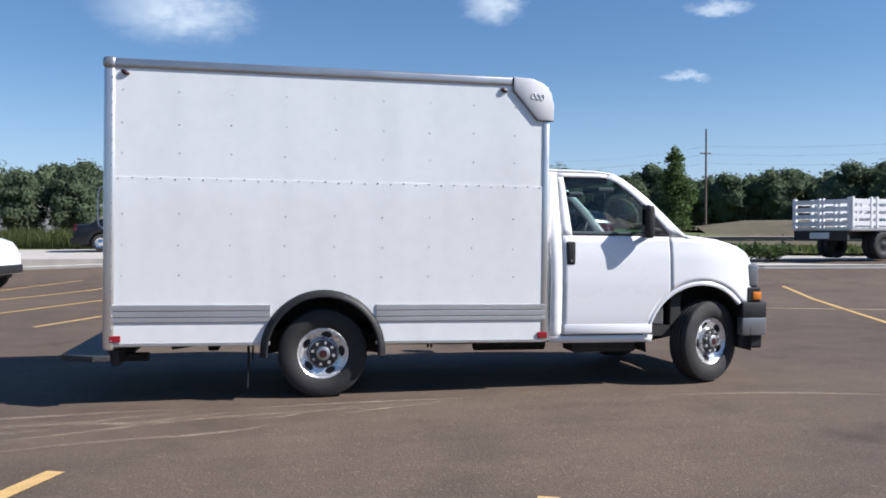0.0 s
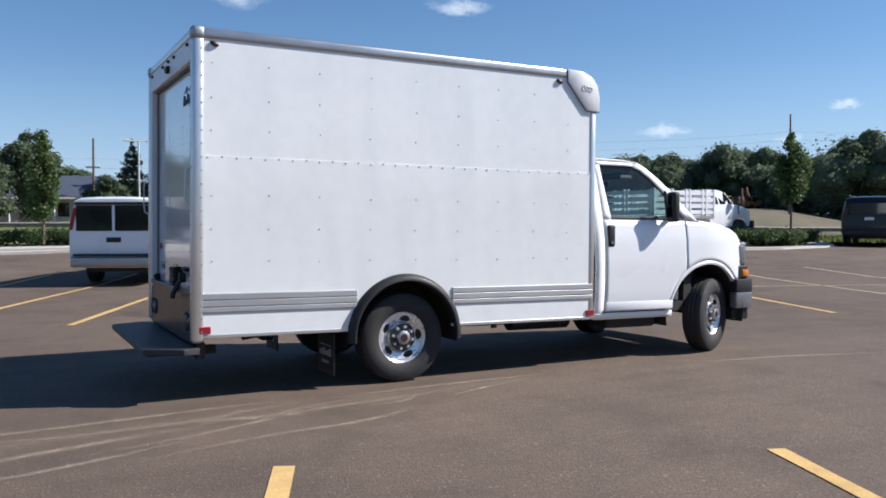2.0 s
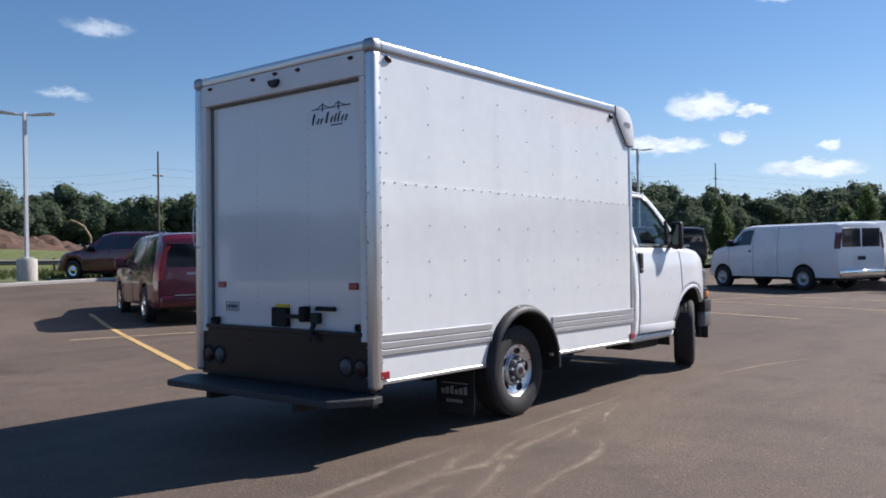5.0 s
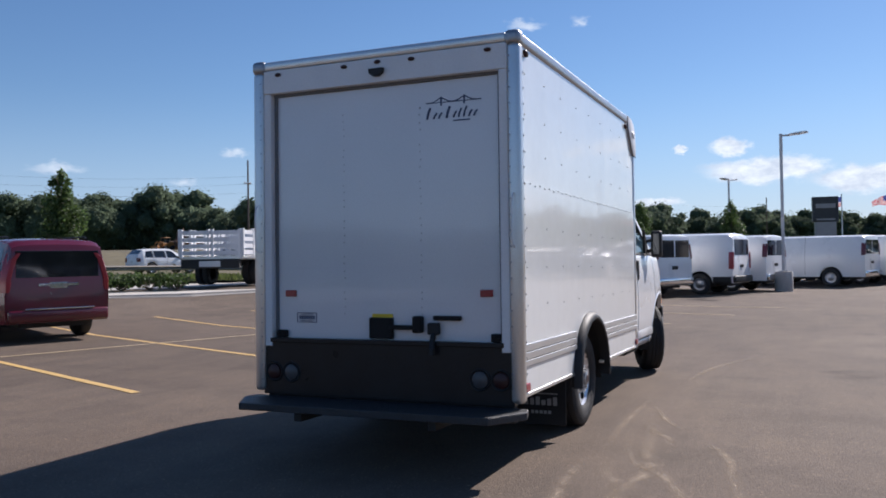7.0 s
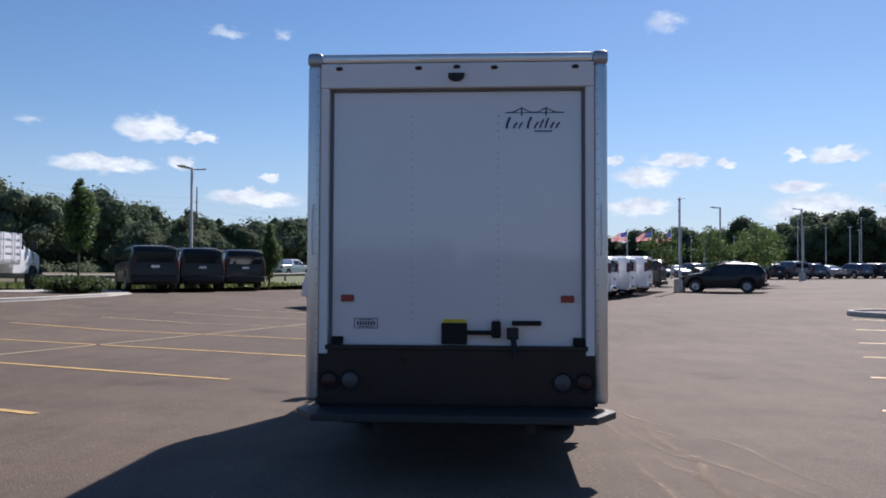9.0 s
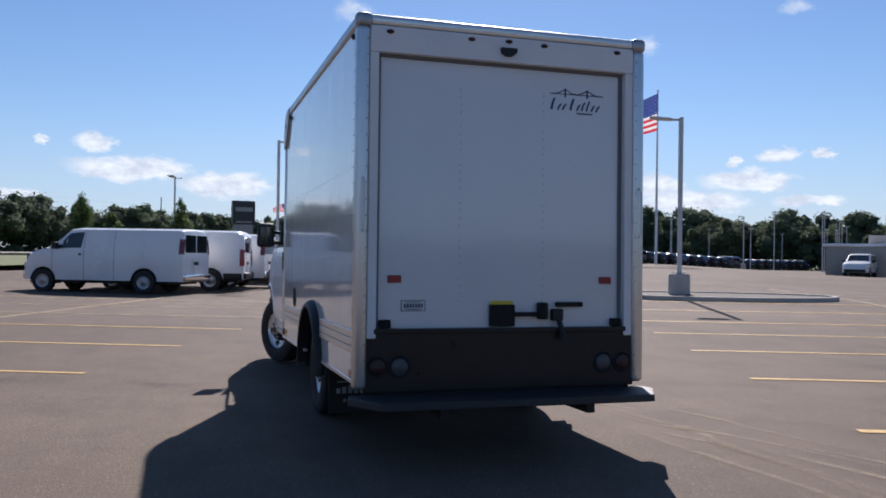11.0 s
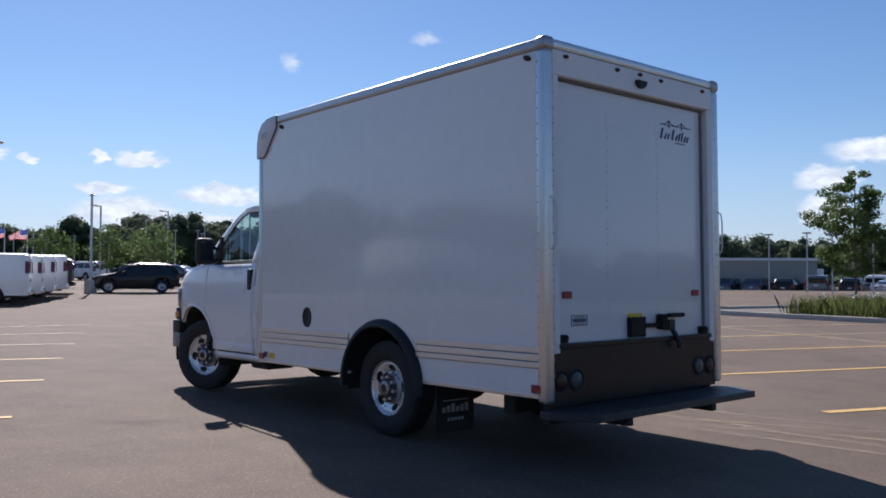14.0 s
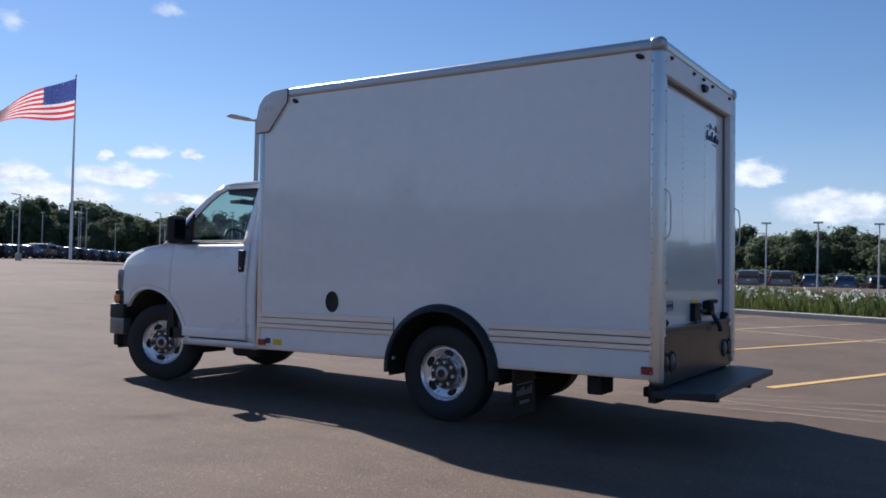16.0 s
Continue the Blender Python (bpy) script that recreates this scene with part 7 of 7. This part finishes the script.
# guard rail along the road
gr = thing("guard_rail", Matrix.Translation((0, 0, 0)), "galvanised guard rail along the road", "guard rail")
for k in range(30):
    bm = BM()
    x, y = uv(-22 + 3.8 * k, 43.0)
    g = float(land(x, y))
    rod(bm, (x, y, g + 0.15), (x, y, g + 0.85), 0.07, 0.07, 6)
    part("post", bm, WOOD_POLE, gr)
bm = BM()
rows = []
for k in range(31):
    x, y = uv(-22 + 3.8 * k, 42.9)
    g = float(land(x, y))
    rows.append([(x, y, g + 0.56), (x - 0.03, y - 0.06, g + 0.62), (x, y, g + 0.68), (x - 0.03, y - 0.06, g + 0.74), (x, y, g + 0.80)])
grid(bm, rows)
part("rail", bm, RUSTY, gr, "weathered corrugated steel rail")


# ---- utility poles and wires ----
POLES = [(-9.7, 70.7, 8.2), (5.1, 80.2, 7.2), (24.0, 84.0, 9.0), (42.6, 80.6, 10.8), (67.4, 61.2, 11.2), (125.0, 56.4, 13.4), (143.4, 14.3, 9.6)]
for x, y, h in POLES:
    root = thing("utility_pole", Matrix.Translation((x, y, -0.6)), "weathered wooden utility pole with cross arm", "utility pole", "utility poles")
    bm = BM()
    rod(bm, (0, 0, 0), (0.06, 0, h + 0.6), 0.13, 0.08, 10)
    part("pole", bm, WOOD_POLE, root)
    bm = BM()
    box(bm, -0.55, 0.55, -0.06, 0.06, h - 1.9, h - 1.78)
    part("cross_arm", bm, WOOD_POLE, root)
    for o in (-0.5, 0, 0.5):
        bm = BM()
        lathe(bm, [(0.05, 0), (0.07, 0.06), (0.04, 0.12), (0.0, 0.16)], 8, Matrix.Translation((o, 0, h - 1.78)))
        part("insulator", bm, CLEAR, root)
for (xa, ya, ha), (xb, yb, hb) in zip(POLES[:-1], POLES[1:]):
    for o in (1.7, 2.5, 3.4):
        bm = BM()
        pts = []
        for k in range(17):
            t = k / 16
            pts.append((xa + (xb - xa) * t, ya + (yb - ya) * t, (ha + (hb - ha) * t) - o - 0.6 * 4 * t * (1 - t) * 0.9))
        tube(bm, pts, 0.007, 4)
        tagged(part("power_line", bm, WIRE), "sagging black overhead cable between poles", "cable", "power lines")


# ---- plants ----
def leaf_cloud(rs, centres, radii, count, size, flat=0.75, shell=False):
    """Small quads scattered through ellipsoids: arrays of vertices and faces."""
    centres, radii = np.asarray(centres, float), np.asarray(radii, float)
    vol = radii.prod(1) ** (2 / 3)
    which = rs.choice(len(centres), count, p=vol / vol.sum())
    d = rs.normal(size=(count, 3))
    d /= np.linalg.norm(d, axis=1)[:, None]
    r = 0.66 + 0.40 * rs.random(count) if shell else rs.random(count) ** 0.33 * (0.75 + 0.33 * rs.random(count))
    c = centres[which] + d * radii[which] * r[:, None]
    nrm = d + rs.normal(scale=0.4 if shell else 0.7, size=(count, 3)) + (0, 0, 0.35)
    nrm /= np.linalg.norm(nrm, axis=1)[:, None]
    a = np.cross(nrm, rs.normal(size=(count, 3)))
    a /= np.linalg.norm(a, axis=1)[:, None]
    b = np.cross(nrm, a)
    s = size * (0.6 + 0.8 * rs.random(count))[:, None]
    v = np.stack([c - a * s, c - b * s * flat, c + a * s, c + b * s * flat], 1).reshape(-1, 3)
    return v


def leaf_part(name, v, mat, parent=None, label=""):
    me = bpy.data.meshes.new(name)
    n_ = len(v) // 4
    me.from_pydata(v.tolist(), [], np.arange(4 * n_).reshape(n_, 4).tolist())
    me.materials.append(mat)
    ob = new(name, me)
    if parent is not None:
        ob.parent = parent
    if label:
        tagged(ob, label)
    return ob


def young_tree(x, y, z, h, w, seed, leaves=6500, label="young columnar street tree with dense light green leaves", clear=0.24, size=0.048, tall=True, clumps=5, puff=(0.28, 0.45)):
    rs = np.random.RandomState(seed)
    root = thing("tree", Matrix.Translation((x, y, z)), label, "tree", "young trees")
    bm = BM()
    rod(bm, (0, 0, 0), (0.04, 0.02, h * 0.5), 0.055, 0.035, 8)
    rod(bm, (0.04, 0.02, h * 0.5), (0.0, 0.05, h * 0.92), 0.035, 0.012, 7)
    for k in range(16):
        t = clear + (0.86 - clear) * k / 16
        a = rs.uniform(0, 6.28)
        L = (0.72 if tall else 0.55) * w * (0.5 + 0.5 * math.sin(math.pi * min(1, (t - clear) / (1 - clear) + 0.1)))
        rod(bm, (0.03, 0.02, h * t), (L * math.cos(a), L * math.sin(a), h * (t + 0.10)), 0.018, 0.006, 5)
    part("trunk", bm, BARK, root, "slim brown trunk with limbs")
    cs, ra = [], []
    for k in range(15):
        t = clear + (0.97 - clear) * (k + 0.5) / 15
        prof = math.sin(math.pi * min(1, ((t - clear) / (1 - clear)) ** (0.7 if tall else 0.9) * 0.86 + 0.12))
        for j in range(3 if tall else clumps):
            a = rs.uniform(0, 6.28)
            d = w * prof * rs.uniform(0.25, 0.62 if tall else 0.95)
            cs.append((d * math.cos(a), d * math.sin(a), h * t + rs.uniform(-0.1, 0.1)))
            q = w * prof * rs.uniform(*puff) + 0.08
            ra.append((q, q, q * (1.2 if tall else 0.6)))
    leaf_part("crown", leaf_cloud(rs, cs, ra, leaves, size), LEAF_NEAR, root, "crown of small leaves")
    return root


young_tree(13.9, 29.15, 0.21, 3.98, 0.92, 3, leaves=8000)
young_tree(25.50, 25.63, 0.21, 4.4, 0.85, 5, clear=0.40, leaves=8000)
young_tree(-1.0, 33.9, 0.27, 3.9, 0.62, 7)
young_tree(36.5, 21.0, 0.0, 3.6, 0.8, 8)
young_tree(33.8, 14.5, 0.0, 3.0, 0.7, 18)
young_tree(47.5, 11.5, 0.0, 4.5, 0.95, 19)
young_tree(49.6, 17.3, 0.0, 4.7, 1.0, 20)
for x, y, h, w, sd in ((51.3, -5.0, 4.2, 1.7, 21), (50.6, -7.8, 4.4, 1.9, 22), (57, -10, 4.6, 2.0, 23), (53, -2.0, 4.0, 1.6, 24)):
    young_tree(x, y, 0.0, h, w, sd, 2400, "young broad tree with sparse feathery leaves", 0.30, 0.065, False)
young_tree(10.9, -21.7, 0.12, 5.8, 2.25, 37, 16000, "young spreading tree with airy leaves in long grass", 0.22, 0.05, False, 5, (0.15, 0.28))


def shrub(x, y, z, r, h, seed, group="kerbside shrubs"):
    rs = np.random.RandomState(seed)
    root = thing("shrub", Matrix.Translation((x, y, z)), "low spreading dark green juniper shrub", "shrub", group)
    bm = BM()
    for k in range(7):
        a = rs.uniform(0, 6.28)
        rod(bm, (0, 0, 0), (0.7 * r * math.cos(a), 0.7 * r * math.sin(a), h * 0.6), 0.02, 0.006, 5)
    part("stems", bm, BARK, root)
    cs = [(rs.uniform(-0.6, 0.6) * r, rs.uniform(-0.6, 0.6) * r, h * rs.uniform(0.3, 0.7)) for _ in range(9)]
    leaf_part("foliage", leaf_cloud(rs, cs, [(0.45 * r, 0.45 * r, 0.42 * h)] * 9, 1000, 0.042), SHRUB, root)
    return root


sh_rng = random.Random(9)
first = [shrub(22.6, 24.4, 0.2, 0.75, 0.55, 40), shrub(23.6, 24.0, 0.2, 0.8, 0.6, 41), shrub(24.4, 24.9, 0.2, 0.8, 0.6, 42)]
for k in range(16):
    x, y = 22.2 + 0.26 * k + sh_rng.uniform(-0.3, 0.3), 24.3 + 0.10 * k + sh_rng.uniform(-0.5, 0.9)
    copy_thing(sh_rng.choice(first), Matrix.Translation((x, y, 0.2)) @ Matrix.Rotation(sh_rng.uniform(0, 6), 4, 'Z'))
for x, y in ((14.3, 27.0), (15.0, 26.5), (15.8, 26.1), (13.6, 27.6), (14.9, 27.5)):
    copy_thing(sh_rng.choice(first), Matrix.Translation((x, y, 0.2)) @ Matrix.Rotation(sh_rng.uniform(0, 6), 4, 'Z'))
for k in range(9):
    copy_thing(sh_rng.choice(first), Matrix.Translation((-2.6 + 0.42 * k, 34.3 + 0.5 * (k % 3) - 0.05 * k, 0.22)) @ Matrix.Rotation(sh_rng.uniform(0, 6), 4, 'Z'))


def meadow(name, count, u0, u1, v0, v1, z, h, mat, seed, label, wide=0.03):
    rs = np.random.RandomState(seed)
    u, v = rs.uniform(u0, u1, count), rs.uniform(v0, v1, count)
    x, y = u * U.x + v * V.x, u * U.y + v * V.y
    a, hh = rs.uniform(0, 6.28, count), h * (0.45 + 0.8 * rs.random(count))
    lean = rs.normal(scale=0.25, size=(count, 2)) * hh[:, None]
    w = wide * (0.6 + 0.8 * rs.random(count))
    base = np.stack([x, y, np.full(count, z)], 1)
    side = np.stack([np.cos(a) * w, np.sin(a) * w, np.zeros(count)], 1)
    mid = base + np.concatenate([lean * 0.35, (hh * 0.6)[:, None]], 1)
    tip = base + np.concatenate([lean, hh[:, None]], 1)
    vv = np.stack([base - side, base + side, mid + side * 0.7, tip, mid - side * 0.7], 1).reshape(-1, 3)
    me = bpy.data.meshes.new(name)
    me.from_pydata(vv.tolist(), [], np.arange(5 * count).reshape(count, 5).tolist())
    me.materials.append(mat)
    return tagged(new(name, me), label, "grass", kind="stuff")


meadow("long_grass", 42000, -26, 8, -17, -8.5, 0.03, 0.56, BLADE, 1, "long weedy grass behind the kerb", 0.014)
meadow("long_grass", 9000, 8, 12.5, -17, -7.6, 0.03, 0.62, BLADE, 11, "long weedy grass by the kerb corner", 0.014)
meadow("verge_weeds", 7000, -30, -21, 35.0, 38.5, 0.2, 0.85, BLADE, 7, "tall dry weeds beside the pavement", 0.012)
meadow("verge_grass", 9000, -12, 34, 35.5, 43, 0.2, 0.24, BLADE, 2, "rough grass along the verge", 0.05)
rs = np.random.RandomState(5)
pts = np.stack([rs.uniform(-26, 12, 700), rs.uniform(-13.5, -8.7, 700)], 1)
cen = np.stack([pts[:, 0] * U.x + pts[:, 1] * V.x, pts[:, 0] * U.y + pts[:, 1] * V.y, 0.50 + 0.25 * rs.random(700)], 1)
tagged(leaf_part("wild_flowers", leaf_cloud(rs, cen, np.full((700, 3), 0.07), 6500, 0.036), FLOWER), "small white wild flowers in the long grass", "flowers", kind="stuff")


# far woods all round
def quick_mesh(name, v, corners, mat, label, category):
    """A joined mesh of flat pieces with the same number of corners."""
    me = bpy.data.meshes.new(name)
    n_ = len(v) // corners
    me.vertices.add(len(v))
    me.vertices.foreach_set("co", np.ascontiguousarray(v, dtype=np.float32).ravel())
    me.loops.add(len(v))
    me.loops.foreach_set("vertex_index", np.arange(len(v), dtype=np.int32))
    me.polygons.add(n_)
    me.polygons.foreach_set("loop_start", np.arange(0, len(v), corners, dtype=np.int32))
    me.update(calc_edges=True)
    me.materials.append(mat)
    return tagged(new(name, me), label, category, kind="stuff")


def woods(seed=2):
    rs = np.random.RandomState(seed)
    leaf_v, bark_v, core_v = [], [], []
    balls = []
    for level in (1, 2):
        bm = BM()
        bmesh.ops.create_icosphere(bm, subdivisions=level, radius=1.0)
        balls.append(np.array([[v.co[:] for v in f_.verts] for f_ in bm.faces]))
        bm.free()
    ball = balls[0]

    def lump(fine):
        """A ball of foliage with an uneven skin."""
        b, q = balls[1 if fine else 0], rs.uniform(0, 6.28, 3)
        k = 1 + 0.13 * np.sin(5.1 * b[..., 0] + q[0]) * np.sin(4.7 * b[..., 1] + q[1]) + 0.10 * np.sin(9 * b[..., 2] + 7 * b[..., 0] + q[2])
        return b * k[..., None]

    def tree(x, y, h, w, n_, size):
        # one broad dome with lobes set into its surface
        cs, ra = [(x, y, -0.6 + h * 0.48)], [(w * 0.80, w * 0.80, h * 0.44)]
        for _ in range(rs.randint(10, 16)):
            d = rs.normal(size=3)
            d[2] = abs(d[2]) * 0.9 - 0.25
            d /= np.linalg.norm(d)
            q = w * rs.uniform(0.24, 0.42)
            cs.append((x + d[0] * w * 0.72, y + d[1] * w * 0.72, -0.6 + h * 0.48 + d[2] * h * 0.40))
            ra.append((q, q, q * rs.uniform(0.7, 0.95)))
        for c, r in zip(cs, ra):
            core_v.append((np.array(c) + lump(n_ > 1000) * np.array(r) * 0.70).reshape(-1, 3))
        v = leaf_cloud(rs, cs, ra, n_, size, 0.7, True)
        leaf_v.append(v)
        r = 0.016 * h
        ang = [(math.cos(q), math.sin(q)) for q in (0, 2.1, 4.2)]
        for i in range(3):
            (ca, sa), (cb, sb) = ang[i], ang[(i + 1) % 3]
            bark_v.extend([(x + r * ca, y + r * sa, -0.7), (x + r * cb, y + r * sb, -0.7), (x + 0.4 * r * cb, y + 0.4 * r * sb, h * 0.6), (x + 0.4 * r * ca, y + 0.4 * r * sa, h * 0.6)])

    reach = lerp_table([(-180, 150), (-115, 118), (-85, 105), (-58, 125), (-42, 165), (-20, 185), (-8, 230), (10, 200), (26, 120), (36, 105), (41, 165), (70, 170), (74, 118), (95, 112), (130, 130), (180, 150)])
    high = lerp_table([(-180, 10), (-115, 6.6), (-85, 7.6), (-72, 7.4), (-58, 7.4), (-50, 9.4), (-33, 12), (-20, 12), (-8, 10.8), (3, 11), (12, 12), (20, 9.8), (26, 10.4), (33, 10.8), (36, 10.4), (41, 14), (48, 13.4), (53, 12.4), (60, 11), (66, 12.2), (72, 11.6), (74.5, 4.2), (84.5, 4.4), (87, 9.6), (90, 10.2), (97, 9.2), (105, 9.6), (130, 9), (180, 10)])
    for az in np.arange(-180, 180, 1.15):
        seen = -112 < az < 112
        for row in range(4 if seen else 2):
            a = radians(az + rs.uniform(-0.6, 0.6))
            d = reach(az) + row * 6 + rs.uniform(-3, 3)
            h = high(az) * rs.choice([0.70, 0.82, 0.92, 1.0, 1.12]) * rs.uniform(0.94, 1.06)
            tree(d * math.cos(a), 8 + d * math.sin(a), h, h * rs.uniform(0.40, 0.56), (2300, 1300, 360, 200)[row] if seen else 100, 0.0014 * d + 0.055 if seen else 0.6)
    # low scrub along the wood's edge
    for az in [a for a in np.arange(-180, 180, 0.8) if not 39 < a < 73]:
        a = radians(az + rs.uniform(-0.5, 0.5))
        d = reach(az) - 5 + rs.uniform(-3, 2)
        x, y, q = d * math.cos(a), 8 + d * math.sin(a), rs.uniform(0.9, 1.9)
        leaf_v.append(leaf_cloud(rs, [(x, y, 0.2), (x + q, y, 0.0)], [(q * 1.3, q * 1.3, q)] * 2, 260, 0.17, 0.7, True))
        core_v.append((np.array((x + q / 2, y, 0)) + ball * np.array((q * 1.5, q * 1.1, q * 0.85))).reshape(-1, 3))
    # tall round trees and a conifer across the road
    for x, y, h, w in ((13, 80.3, 11.2, 3.0), (17.3, 80, 9.9, 2.6), (20.8, 79.4, 9.0, 2.3), (23.2, 78.6, 8.4, 2.2), (26.5, 78.6, 8.0, 2.4)):
        tree(x, y, h, w, 6000, 0.13)
    cs, ra = [], []
    for k in range(12):
        t = 0.12 + 0.86 * k / 11
        for j in range(4):
            a, q = rs.uniform(0, 6.28), 2.9 * (1.02 - t)
            cs.append((8.4 + 0.55 * q * math.cos(a), 81.5 + 0.55 * q * math.sin(a), -0.4 + 7.6 * t))
            ra.append((0.62 * q + 0.1, 0.62 * q + 0.1, 0.35))
    leaf_v.append(leaf_cloud(rs, cs, ra, 8000, 0.11))
    tree(5.9, 78.5, 5.0, 1.9, 3200, 0.11)
    tree(10.9, 83.5, 5.6, 2.0, 2500, 0.12)
    tree(-3.6, 77, 8.6, 2.8, 3000, 0.13)
    tree(0.4, 76, 8.8, 2.4, 3000, 0.13)
    tree(-7.6, 78, 9.4, 3.0, 2600, 0.13)
    tree(15.2, 84, 6.5, 2.4, 2500, 0.13)
    tree(-11.4, 55, 5.7, 2.0, 6000, 0.09)
    tree(-14.2, 54.5, 5.3, 1.7, 5000, 0.09)
    # taller groups nearer the lot
    for x, y, h in ((-3.6, 66, 6.2), (-14, 74, 6.8), (-20, 70, 7), (-26, 66, 6.2), (-9.5, 78, 7.4), (-4.5, 77, 7.2), (74, 44, 6.4), (78, 41, 6.8)):
        tree(x, y, h, h * 0.46, 4200, 0.12)
    quick_mesh("woods", np.concatenate(leaf_v), 4, LEAF, "wide belt of dense dark green deciduous trees", "woods")
    quick_mesh("woods_inner_foliage", np.concatenate(core_v), 3, LEAF_MASS, "shaded inner foliage of the far trees", "woods")
    quick_mesh("wood_trunks", np.asarray(bark_v), 4, BARK, "brown trunks of the far trees", "tree trunks")


woods()

# the land's gentle rise away from the truck, laid under everything
for ob in list(scene.collection.all_objects):
    if ob.parent is not None or ob.type not in ('MESH', 'EMPTY'):
        continue
    if ob.type == 'EMPTY':
        ob.location.z += float(land(ob.location.x, ob.location.y))
    else:
        co = np.empty(len(ob.data.vertices) * 3, np.float32)
        ob.data.vertices.foreach_get("co", co)
        co = co.reshape(-1, 3)
        co[:, 2] += land(co[:, 0], co[:, 1])
        ob.data.vertices.foreach_set("co", co.ravel())
        ob.data.update()
